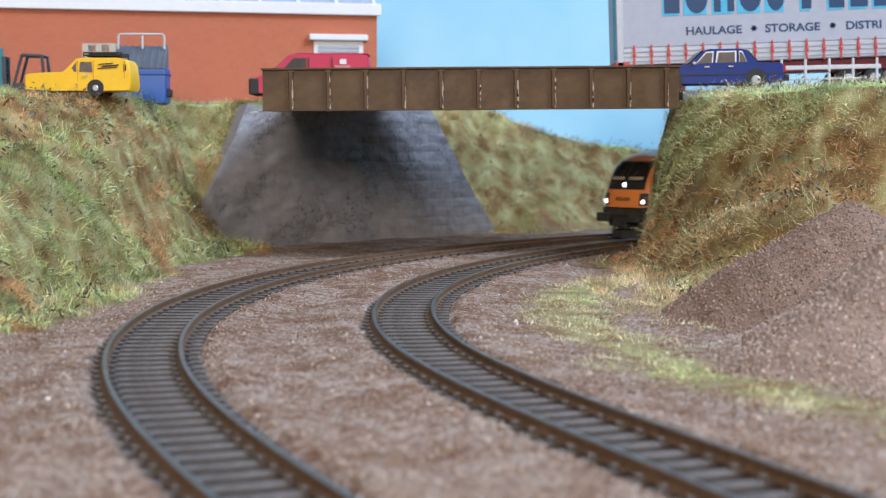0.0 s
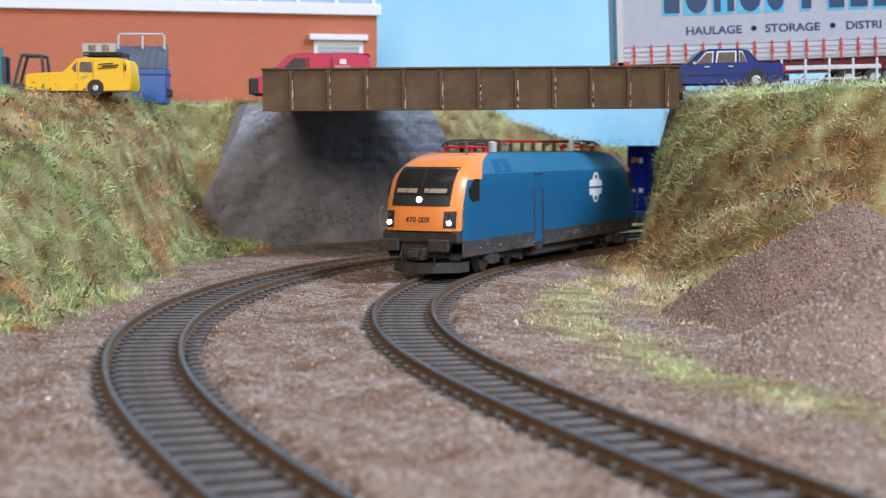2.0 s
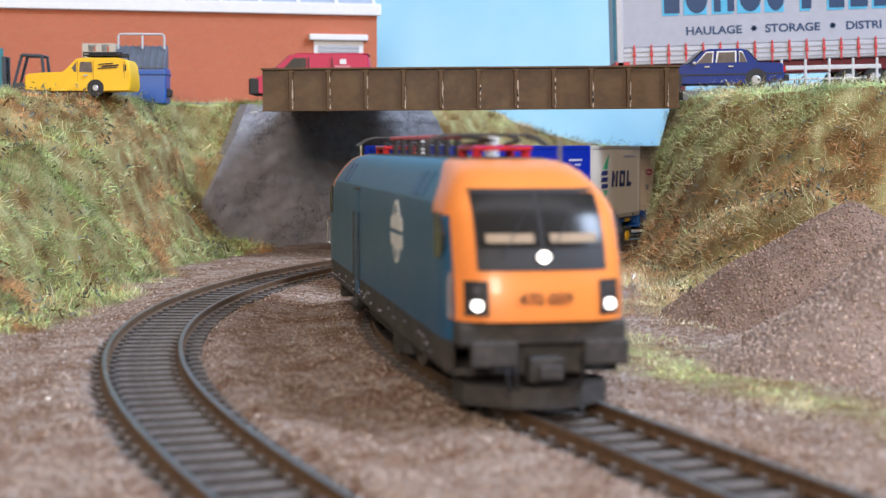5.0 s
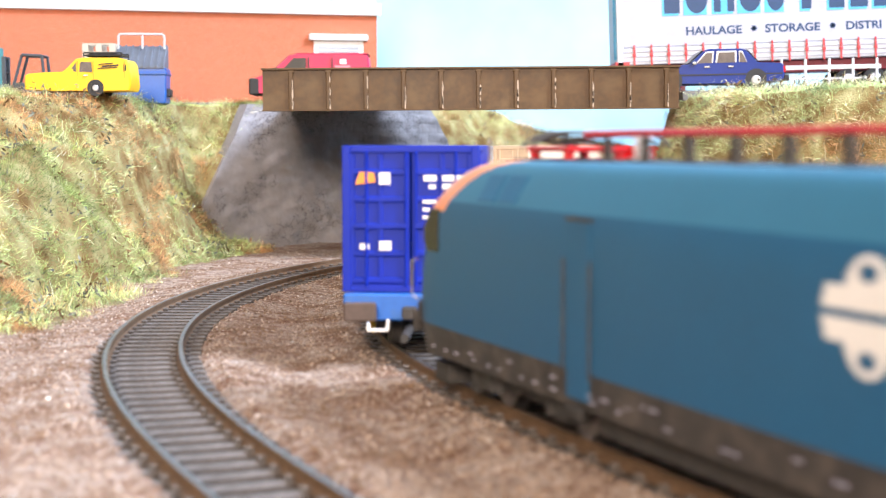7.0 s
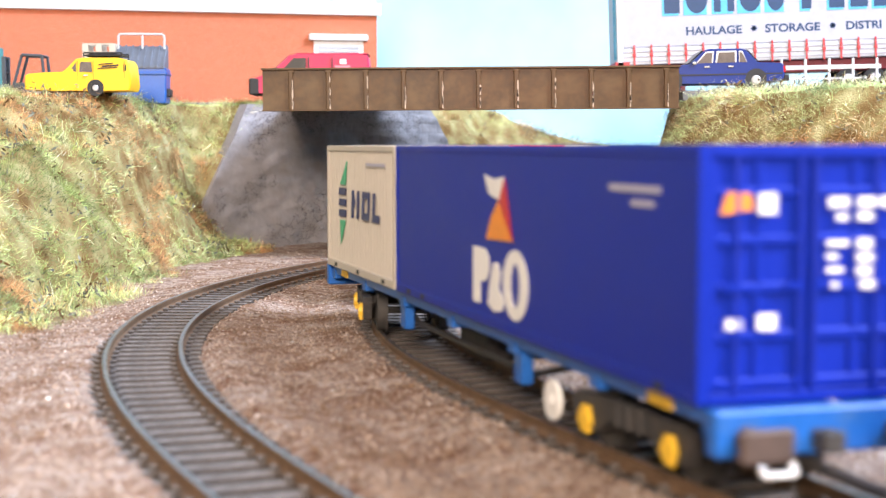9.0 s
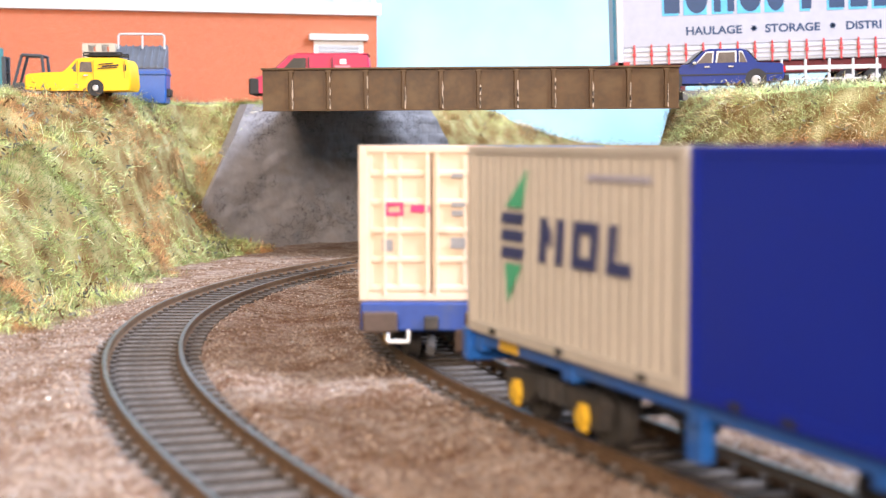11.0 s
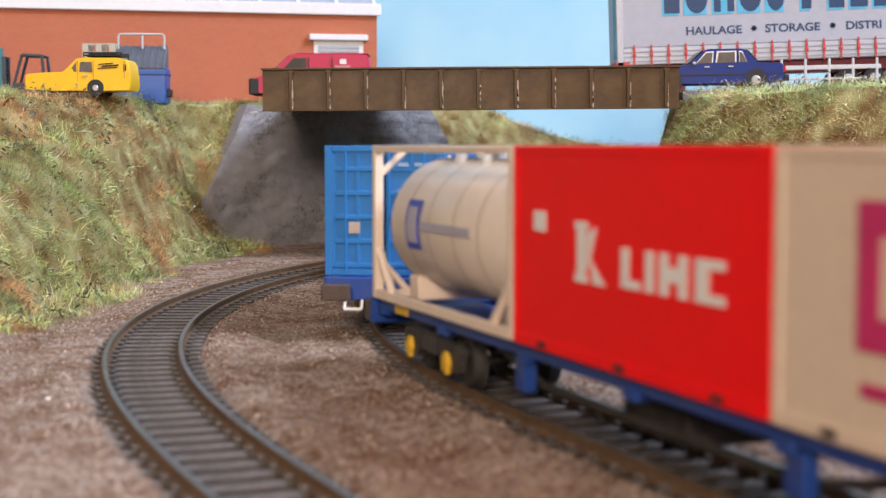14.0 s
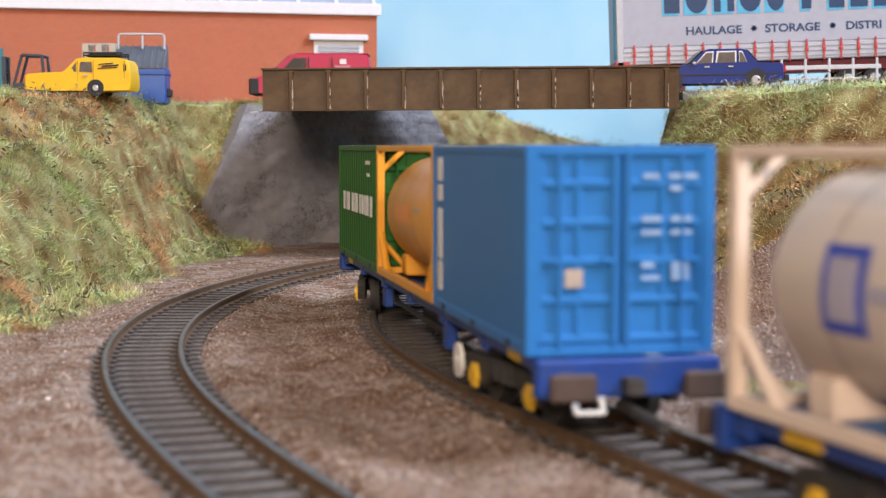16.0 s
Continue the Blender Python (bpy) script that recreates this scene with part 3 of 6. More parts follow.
def works():
    ang = math.degrees(math.atan2(50, 214))
    th = thing("factory_building", at(-40, 882, 76, ang), "orange brick low-relief factory with white eaves and glazed roof", "building")
    # local x runs left along the wall as negative
    w = part("brick_wall", box(B(), -330, 0, 0, 5, -4, 55.5), M_BRICK, th)
    part("side_wall", box(B(), -5, 0, 5, 40, -4, 55.5), M_BRICK, th)
    part("back_wall", box(B(), -330, 0, 40, 43, -4, 70), M_BRICK, th)
    part("eaves_board", box(B(), -332, 2.2, -3.0, 0.4, 54.6, 61.6, 0.5, 2), M_WHITE, th, "white eaves board")
    roof = part("roof", prism(B(), [(0.2, 60.8), (40, 84), (40, 82), (0.2, 58.8)], -330, 0, "x"), M_ROOFGLASS, th, "pale glazed roof slope")
    bar = None
    for i in range(15):
        m = at(-1.2 - 23 * i, 0, 0)
        if bar is None:
            bar = part("glazing_bar", prism(B(), [(-1, 60.9), (40, 84.8), (40, 83.6), (-1, 59.5)], -1.0, 1.0, "x"), M_WHITE, roof, m=m)
        else:
            again(bar, m, roof)
    win = part("doorway", box(B(), -38.5, -8.5, -0.9, 0.3, 2, 39), M_WHITE, th, "white framed doorway with a roller shutter")
    for i in range(16):
        z = 3.0 + 2.1 * i
        s = part("shutter_slat", box(B(), -36, -11, -1.4, -0.8, z, z + 1.9, 0.35), M_SHUTTER, win) if i == 0 else again(s0, at(0, 0, 2.1 * i), win)
        s0 = s if i == 0 else s0
    part("shutter_box", box(B(), -41.5, -6.0, -4.2, 0.2, 39.4, 43.0, 0.5, 2), M_WHITE, th, "white shutter housing over the doorway")
    part("door", box(B(), -262, -217, -1.2, 0.3, -2, 32, 0.3), M_TEAL, th, "dark teal loading door")


works()

# ---- road vehicles ----


def wheel(parent, x, y, r, w, out=1):
    bm = B()
    rod(bm, (0, -w / 2, 0), (0, w / 2, 0), r, 20)
    bmesh.ops.bevel(bm, geom=[e for e in bm.edges if len(e.link_faces) == 2 and e.calc_face_angle(0) > 1.2], offset=w * 0.22, segments=2, affect="EDGES")
    t = part("wheel", bm, M_RUBBER, parent, smooth=True, m=at(x, y, r))
    bm = B()
    rod(bm, (0, out * w * 0.5, 0), (0, out * (w * 0.5 + 0.25), 0), r * 0.55, 16, r * 0.4)
    part("hub_cap", bm, M_HUB, t)
    return t


def car_shell(bm, prof, wid, roofwid, ztuck, inset=0.5):
    """Loft a side outline (x, z) across the width: full width low down, narrower above ztuck."""
    def half(z):
        if z <= ztuck:
            return wid / 2
        zt = max(p[1] for p in prof)
        return wid / 2 - (wid - roofwid) / 2 * (z - ztuck) / (zt - ztuck)
    rings = []
    for k, f in ((-1, 1.0), (-0.93, 1.0), (0.93, 1.0), (1, 1.0)):
        ring = []
        cx, cz = sum(p[0] for p in prof) / len(prof), sum(p[1] for p in prof) / len(prof)
        for x, z in prof:
            sh = 1.0 if abs(k) < 0.99 else 0.975
            ring.append(bm.verts.new((cx + (x - cx) * sh, half(z) * k, cz + (z - cz) * sh)))
        rings.append(ring)
    n = len(prof)
    made = [bm.faces.new(rings[0]), bm.faces.new(rings[-1])]
    for a, b in zip(rings, rings[1:]):
        for i in range(n):
            made.append(bm.faces.new((a[i], a[(i + 1) % n], b[(i + 1) % n], b[i])))
    bmesh.ops.recalc_face_normals(bm, faces=made)


def side_panel(bm, pts, y, t=0.25):
    """A flat shape (x, z) on a side at y, standing out by t."""
    prism(bm, pts, y - t / 2, y + t / 2, "y")


M_HUB = material("dull_silver_hub", (0.42, 0.42, 0.44), 0.4, 0.6, 0.1, 200)
M_YELLOW = material("yellow_toy_paint", (0.85, 0.50, 0.006), 0.45, 0, 0.04, 100, spec=0.3)
M_REDVAN = material("crimson_van_paint", (0.50, 0.018, 0.07), 0.45, 0, 0.06, 100, spec=0.3)
M_NAVYCAR = material("navy_car_paint", (0.008, 0.025, 0.16), 0.4, 0, 0.08, 100, spec=0.25)
M_GREYTRIM = material("grey_trim", (0.25, 0.25, 0.26), 0.5)
M_REDLAMP = material("red_lamp", (0.5, 0.02, 0.02), 0.25)
M_TRIM = material("silver_window_trim", (0.72, 0.73, 0.76), 0.35, 0.3, 0.05, 200)
M_TIN = material("grey_blue_lid", (0.13, 0.15, 0.19), 0.5, 0.1, 0.15, 100)
M_BINBLUE = material("blue_skip_paint", (0.012, 0.09, 0.36), 0.4, 0, 0.1, 100)
M_PALLET = material("bare_pallet_wood", (0.55, 0.49, 0.40), 0.7, 0, 0.12, 300, random_hue=0.1)
M_FORK = material("dark_grey_forklift", (0.05, 0.06, 0.075), 0.5, 0, 0.2, 150)


def yellow_van():
    th = thing("delivery_van", at(-156.8, 634, 74.6, 180), "small yellow three-wheeled van with dark lettering on the bank top", "van")
    prof = [(-22, 1.4), (-22.8, 3.5), (-22.6, 8.0), (-22.0, 13.0), (-20.8, 14.7), (-17, 15.5), (-2, 15.6), (1.0, 15.0), (4.6, 11.2), (6.6, 9.5), (14, 9.2), (21.0, 8.7), (22.7, 7.9), (23.0, 4.5), (22.8, 1.8), (10, 1.2), (-12, 1.2)]
    bm = B()
    car_shell(bm, prof, 19.5, 17.2, 8.5)
    part("body", bm, M_YELLOW, th, smooth=True)
    for sgn in (1, -1):
        y = sgn * 8.6
        bm = B()
        side_panel(bm, [(-6.2, 9.3), (-5.8, 13.6), (-1.2, 13.7), (-0.6, 9.4)], y, 1.6)
        side_panel(bm, [(0.6, 9.4), (0.8, 13.4), (3.6, 9.6)], y, 1.6)
        part("side_window", bm, M_CARGLASS, th, "brownish clear side windows")
        bm = B()
        for k, (x0, x1, z0, z1) in enumerate(((-17.5, -10.5, 12.0, 12.6), (-17.0, -8.6, 11.2, 11.6), (-15, -9, 12.9, 13.3))):
            side_panel(bm, [(x0, z0), (x0, z1), (x1, z1 - 0.5), (x1, z0 - 0.5)], sgn * 8.95, 0.9)
        part("lettering", bm, M_BLACK, th, "dark lettering too small to read")
        bm = B()
        for x in (-6.8, 0.0, -20.2):
            side_panel(bm, [(x, 3.2), (x, 14.2), (x + 0.25, 14.2), (x + 0.25, 3.2)], sgn * 9.0, 0.9)
        bm2 = B()
        side_panel(bm2, [(-4.5, 7.6), (-4.5, 8.2), (-2.6, 8.2), (-2.6, 7.6)], sgn * 9.9, 0.5)
        part("door_handle", bm2, M_CHROME, th)
        part("door_seam", bm, material("seam_shade", (0.5, 0.28, 0.005), 0.5), th)
        bm = B()
        bm3 = B()
        side_panel(bm3, [(-20.9, 9.2), (-20.7, 12.6), (-19.6, 12.6), (-19.6, 9.2)], sgn * 8.9, 0.6)
        part("rear_quarter_window", bm3, M_BLACK, th)
        bm.free()
        wheel(th, -7.6, sgn * 8.75, 2.5, 2.2, sgn)
        bm = B()
        rod(bm, (-7.6, sgn * 9.0, 2.6), (-7.6, sgn * 9.78, 2.6), 3.6, 24)
        part("wheel_arch", bm, M_BLACK, th)
    wheel(th, 13.5, 0, 2.5, 2.2)
    bm = B()
    for y in (-6.5, -2.2, 2.2, 6.5):
        rod(bm, (-18.5, y, 16.7), (-2.0, y, 16.7), 0.3, 6)
    for x in (-18.5, -13, -7.5, -2.0):
        rod(bm, (x, -6.8, 16.7), (x, 6.8, 16.7), 0.3, 6)
        for y in (-6.5, 6.5):
            rod(bm, (x, y, 15.2), (x, y, 17.7), 0.28, 6)
    for y in (-6.5, 6.5):
        rod(bm, (-18.5, y, 17.7), (-2.0, y, 17.7), 0.35, 6)
    part("roof_rack", bm, M_BLACK, th, "black roof rack")
    bm = box(B(), -16, -4, -5.5, 5.5, 16.9, 17.6, 0.3)
    part("roof_load", bm, M_RUBBER, th, "dark load on the rack")
    part("bumper", box(B(), 22.4, 23.6, -8.5, 8.5, 2.2, 3.2, 0.3), M_CHROME, th)


yellow_van()


def red_van():
    th = thing("panel_van", at(-69, 772, 76.6, 180), "crimson panel van with black bumper crossing the bridge", "van")
    prof = [(-30.2, 3.0), (-30.6, 8), (-30.2, 21.0), (-29.2, 23.2), (-26, 23.7), (8, 23.7), (11.5, 23.0), (20.5, 14.4), (29.0, 11.2), (30.8, 9.6), (31.2, 5.0), (30.6, 3.0)]
    bm = B()
    car_shell(bm, prof, 26, 22.5, 12.0)
    part("body", bm, M_REDVAN, th, smooth=True)
    bm = B()
    prism(bm, [(10.6, 22.8), (19.6, 14.6), (20.6, 14.9), (11.6, 23.2)], -10.2, 10.2, "y")
    part("windscreen", bm, M_DARKGLASS, th)
    for sgn in (1, -1):
        bm = B()
        side_panel(bm, [(2.4, 13.6), (2.6, 21.4), (9.0, 21.4), (16.6, 13.6)], sgn * 11.9, 1.3)
        part("side_window", bm, M_DARKGLASS, th, "dark cab side window")
        bm = B()
        side_panel(bm, [(0.9, 4), (0.9, 21.6), (1.5, 21.6), (1.5, 4)], sgn * 12.1, 1.2)
        side_panel(bm, [(-11.4, 4), (-11.4, 21.6), (-10.9, 21.6), (-10.9, 4)], sgn * 12.1, 1.2)
        part("door_seam", bm, M_BLACK, th)
        bm = B()
        side_panel(bm, [(-18.5, 18.3), (-18.5, 20.9), (-15.2, 20.9), (-15.2, 18.3)], sgn * 12.0, 1.0)
        part("sign", bm, M_WHITE, th, "white square sign on the van side")
        bm = B()
        side_panel(bm, [(-20.6, 14.2), (-20.6, 17.6), (-12.6, 17.6), (-12.6, 14.2)], sgn * 12.2, 1.0)
        part("sign_board", bm, material("pale_pink_panel", (0.6, 0.2, 0.25), 0.5), th, "faded pink panel on the van side")
        for x in (19.5, -17.5):
            wheel(th, x, sgn * 11.6, 4.3, 3.0, sgn)
        bm = B()
        rod(bm, (14.0, sgn * 13.0, 14.8), (14.0, sgn * 14.2, 14.8), 1.1, 10)
        part("wing_mirror", bm, M_BLACK, th)
    part("bumper", box(B(), 27.0, 32.4, -13.2, 13.2, 2.4, 11.0, 0.8, 2), M_BLACK, th, "black plastic front bumper and grille")
    part("headlight", box(B(), 30.0, 32.4, 7.2, 11.4, 6.8, 9.0, 0.4), M_CHROME, th)
    part("headlight", box(B(), 30.0, 32.4, -11.4, -7.2, 6.8, 9.0, 0.4), M_CHROME, th)
    part("roof_edge", box(B(), -30, 8, -11.2, 11.2, 23.4, 24.1, 0.3), M_REDVAN, th)


red_van()


def saloon():
    th = thing("saloon_car", at(122.5, 666, 77.4, 180, 0, 1.2), "dark blue saloon car with bright window trim on the road", "car")
    prof = [(-31, 3.5), (-31.6, 6), (-31.2, 10.6), (-30, 11.6), (-19.5, 12.2), (-14.6, 17.9), (-12.5, 18.5), (2.2, 18.6), (4.6, 17.8), (11.2, 11.8), (29.6, 10.2), (31.2, 8.8), (31.6, 4.5), (31, 3.0), (-15, 2.6)]
    bm = B()
    car_shell(bm, prof, 23, 18.0, 10.8)
    part("body", bm, M_NAVYCAR, th, smooth=True)
    for sgn in (1, -1):
        y = sgn * 10.1
        for pts in ([(-14.8, 11.7), (-12.4, 17.3), (-11.0, 17.3), (-11.0, 11.7)][:4], [(-9.8, 11.6), (-9.8, 17.4), (-1.2, 17.4), (-0.2, 11.6)], [(0.9, 11.5), (0.4, 17.4), (3.8, 17.2), (9.0, 11.5)]):
            cx, cz = sum(p[0] for p in pts) / len(pts), sum(p[1] for p in pts) / len(pts)
            bm = B()
            prism(bm, [(x, z) for x, z in pts], y - 0.9, y + 0.9, "y")
            # lean with the shell
            f = part("window_frame", bm, M_TRIM, th, "bright trim round the side window")
            bm = B()
            prism(bm, [(cx + (x - cx) * 0.84, cz + (z - cz) * 0.80) for x, z in pts], y - 1.05, y + 1.05, "y")
            part("pane", bm, M_CARGLASS, f)
        for x in (19.5, -18.5):
            wheel(th, x, sgn * 10.2, 4.1, 2.6, sgn)
            bm = B()
            rod(bm, (x, sgn * 10.6, 4.4), (x, sgn * 11.54, 4.4), 4.9, 24)
            part("wheel_arch", bm, M_BLACK, th)
        for x in (-8.6, 2.2):
            part("door_handle", box(B(), x, x + 2.6, sgn * 11.1 - 0.5, sgn * 11.1 + 0.5, 10.0, 10.8, 0.15), M_CHROME, th)
        bm = B()
        side_panel(bm, [(-30.5, 6.6), (-30.5, 7.2), (30, 7.2), (30, 6.6)], sgn * 11.3, 0.6)
        part("trim_strip", bm, M_BLACK, th)
        part("tail_lamp", box(B(), -32, -30.2, sgn * 8.6 - 2.4, sgn * 8.6 + 2.6, 7.2, 10.2, 0.3), M_REDLAMP, th, "red tail lamp cluster")
        part("head_lamp", box(B(), 30.4, 32, sgn * 8.4 - 2.2, sgn * 8.4 + 2.2, 6.6, 9.0, 0.3), M_CHROME, th)
        part("wing_mirror", box(B(), 8.2, 10.2, sgn * 11.6 - 0.9, sgn * 11.6 + 0.9, 11.4, 12.8, 0.3), M_CHROME, th)
    part("bumper", box(B(), 31, 33.0, -11.2, 11.2, 3.4, 5.8, 0.5), M_BLACK, th)
    part("bumper", box(B(), -33.6, -31, -11.2, 11.2, 3.6, 6.4, 0.5), M_BLACK, th, "black rear bumper")
    bm = prism(B(), [(4.8, 17.6), (11.0, 12.0), (11.6, 12.3), (5.4, 17.9)], -8.6, 8.6, "y")
    part("windscreen", bm, M_DARKGLASS, th)
    bm = prism(B(), [(-19.6, 12.5), (-14.9, 17.6), (-15.4, 17.9), (-20.2, 12.8)], -8.4, 8.4, "y")
    part("rear_window", bm, M_DARKGLASS, th)


saloon()

M_CURTAIN = material("grey_curtain_vinyl", (0.40, 0.41, 0.47), 0.5, 0, 0.06, 25)
M_SILVER = material("silver_skirt", (0.45, 0.46, 0.50), 0.45, 0.2, 0.08, 100)
M_INK = material("navy_ink", (0.012, 0.045, 0.12), 0.5)
M_CYAN = material("light_blue_ink", (0.09, 0.42, 0.65), 0.5)
M_STRAP = material("red_strap", (0.55, 0.05, 0.05), 0.5)
M_MAROON = material("maroon_chassis", (0.17, 0.012, 0.025), 0.5)
M_RAILING = material("pale_grey_railing", (0.55, 0.56, 0.58), 0.5, 0, 0.06, 100)


def words(name, text, size, mat, parent, m, label, depth=0.06, bold=0.028):
    """Lettering in the built-in font, as a mesh lying in its own x-y plane."""
    cu = bpy.data.curves.new(name, "FONT")
    cu.body, cu.size, cu.extrude = text, size * MM, depth * MM
    cu.offset = size * MM * bold
    tmp = new("lettering_source", cu)
    bpy.context.view_layer.update()
    me = bpy.data.meshes.new_from_object(tmp.evaluated_get(bpy.context.evaluated_depsgraph_get()))
    bpy.data.objects.remove(tmp)
    me.materials.clear()
    me.materials.append(mat)
    ob = new(name, me)
    ob.parent = parent
    ob.matrix_basis = m
    return tagged(ob, label)


def trailer():
    th = thing("curtain_trailer", at(91.5, 748, 75.6, 0, 0, -2.1), "grey curtain-sided lorry trailer with navy lettering and red straps", "trailer")
    L, z0, z1 = 182, 17.0, 62
    part("curtain", box(B(), 0, L, 0.3, 33, z0 + 9.5, z1, 0.5), M_CURTAIN, th)
    part("rear_frame", box(B(), -1.2, 2.2, -0.4, 33.4, z0, z1 + 0.6, 0.3), M_SILVER, th, "pale blue-grey rear door frame")
    part("rear_stripe", box(B(), -1.6, -1.1, 1.5, 4.5, z0 + 4, z1, 0.1), M_CYAN, th)
    part("rear_stripe", box(B(), -1.6, -1.1, 8.5, 11.0, z0 + 4, z1, 0.1), M_CYAN, th)
    part("skirt", box(B(), 2, L, 0.0, 33, z0 + 0.8, z0 + 9.5, 0.4), M_SILVER, th, "silver side skirt")
    for k in range(3):
        part("skirt_rib", box(B(), 2.2, L - 0.5, -0.45, 0.2, z0 + 2.4 + 2.4 * k, z0 + 3.0 + 2.4 * k, 0.15), M_CURTAIN, th)
    part("chassis", box(B(), 4, L - 4, 4, 29, z0 - 5.5, z0 + 0.8, 0.4), M_MAROON, th, "maroon chassis")
    part("rear_bumper", box(B(), -2.2, 5.2, -0.4, 33.4, z0 - 1.2, z0 + 2.6, 0.3), M_STRAP, th, "red and white rear bumper")
    st = None
    for i in range(20):
        m = at(7.6 + 8.85 * i, 0, 0)
        if st is None:
            bm = box(B(), -0.45, 0.45, -0.75, -0.05, z0 + 0.2, z0 + 11.0, 0.1)
            box(bm, -0.9, 0.9, -1.0, -0.1, z0 + 5.0, z0 + 6.6, 0.2)
            box(bm, -0.7, 0.7, -0.9, -0.1, z0 + 7.6, z0 + 8.6, 0.15)
            st = part("strap", bm, M_STRAP, th, "red curtain strap with buckle", m=m)
        else:
            again(st, m, th)
    # small advert line, and the large trade name as plain blocks
    up = pose(0, 0, 0, 90, 0, 0)
    for text, x in (("HAULAGE", 34.2), ("STORAGE", 75.0), ("DISTRI", 116.3)):
        words("advert_lettering", text, 5.7, M_INK, th, at(x, 0.28, z0 + 15.2) @ up @ Matrix.Diagonal((1.13, 1, 1, 1)), "navy advert lettering")
    for x in (69.4, 109.8):
        bm = B()
        for a in range(3):
            m3 = Matrix.Rotation(a * math.pi / 3, 4, "Y")
            q = box(B(), -1.55, 1.55, -0.06, 0.06, -0.5, 0.5)
            q.transform(m3)
            me = bpy.data.meshes.new("t")
            q.to_mesh(me)
            q.free()
            bm.from_mesh(me)
            bpy.data.meshes.remove(me)
        part("star_mark", bm, M_INK, th, m=at(x, 0.2, z0 + 17.4))
    blocks = [(23.5, 31.5), (34.5, 46), (49, 59.5), (62, 73.5), (76, 85.5), (94, 99), (108, 116), (119, 128), (131, 140)]
    for x0, x1 in blocks:
        tall = 9 if x0 == 94 else 16
        part("name_shadow", box(B(), x0 - 1.1, x1 - 0.6, 0.1, 0.32, z0 + 25.2, z0 + 25.6 + tall, 0.08), M_CYAN, th, "light blue block behind the trade name")
        bm = B()
        if x0 in (34.5, 62, 76):
            cx, rr = (x0 + x1) / 2, (x1 - x0) / 2
            prism(bm, [(cx + rr * math.cos(a), z0 + 34.4 + 8.4 * math.sin(a)) for a in np.linspace(0, 2 * math.pi, 28, endpoint=False)], -0.02, 0.2, "y")
        elif x0 == 49:
            box(bm, x0, x0 + 3.6, -0.02, 0.2, z0 + 26.4, z0 + 26.4 + tall, 0.08)
            box(bm, x1 - 3.6, x1, -0.02, 0.2, z0 + 26.4, z0 + 26.4 + tall, 0.08)
        else:
            box(bm, x0, x1, -0.02, 0.2, z0 + 26.4, z0 + 26.4 + tall, 0.08)
        part("name_block", bm, M_INK, th, "navy block of the trade name")
    for x in (118, 132, 146):
        for y in (5, 28):
            wheel(th, x, y, 6.2, 4.5, -1)
    part("landing_leg", box(B(), 32, 34.5, 6, 8.5, 2, z0 - 4, 0.2), M_MAROON, th)
    part("landing_leg", box(B(), 32, 34.5, 24, 26.5, 2, z0 - 4, 0.2), M_MAROON, th)


trailer()


def railing():
    th = thing("roadside_railing", at(155.5, 672, 78.5, 0, 0, -1.2), "pale grey two-bar railing along the road edge", "railing")
    for z, h in ((4.0, 0.8), (8.6, 2.0)):
        part("bar", box(B(), 0, 47, -0.5, 0.5, z, z + h, 0.2), M_RAILING, th)
    p = None
    for i in range(5):
        m = at(1.0 + 11 * i, 0, 0)
        p = part("post", box(B(), -0.6, 0.6, -0.55, 0.55, -6, 13.6, 0.15), M_RAILING, th, m=m) if p is None else (again(p, m, th), p)[1]


railing()


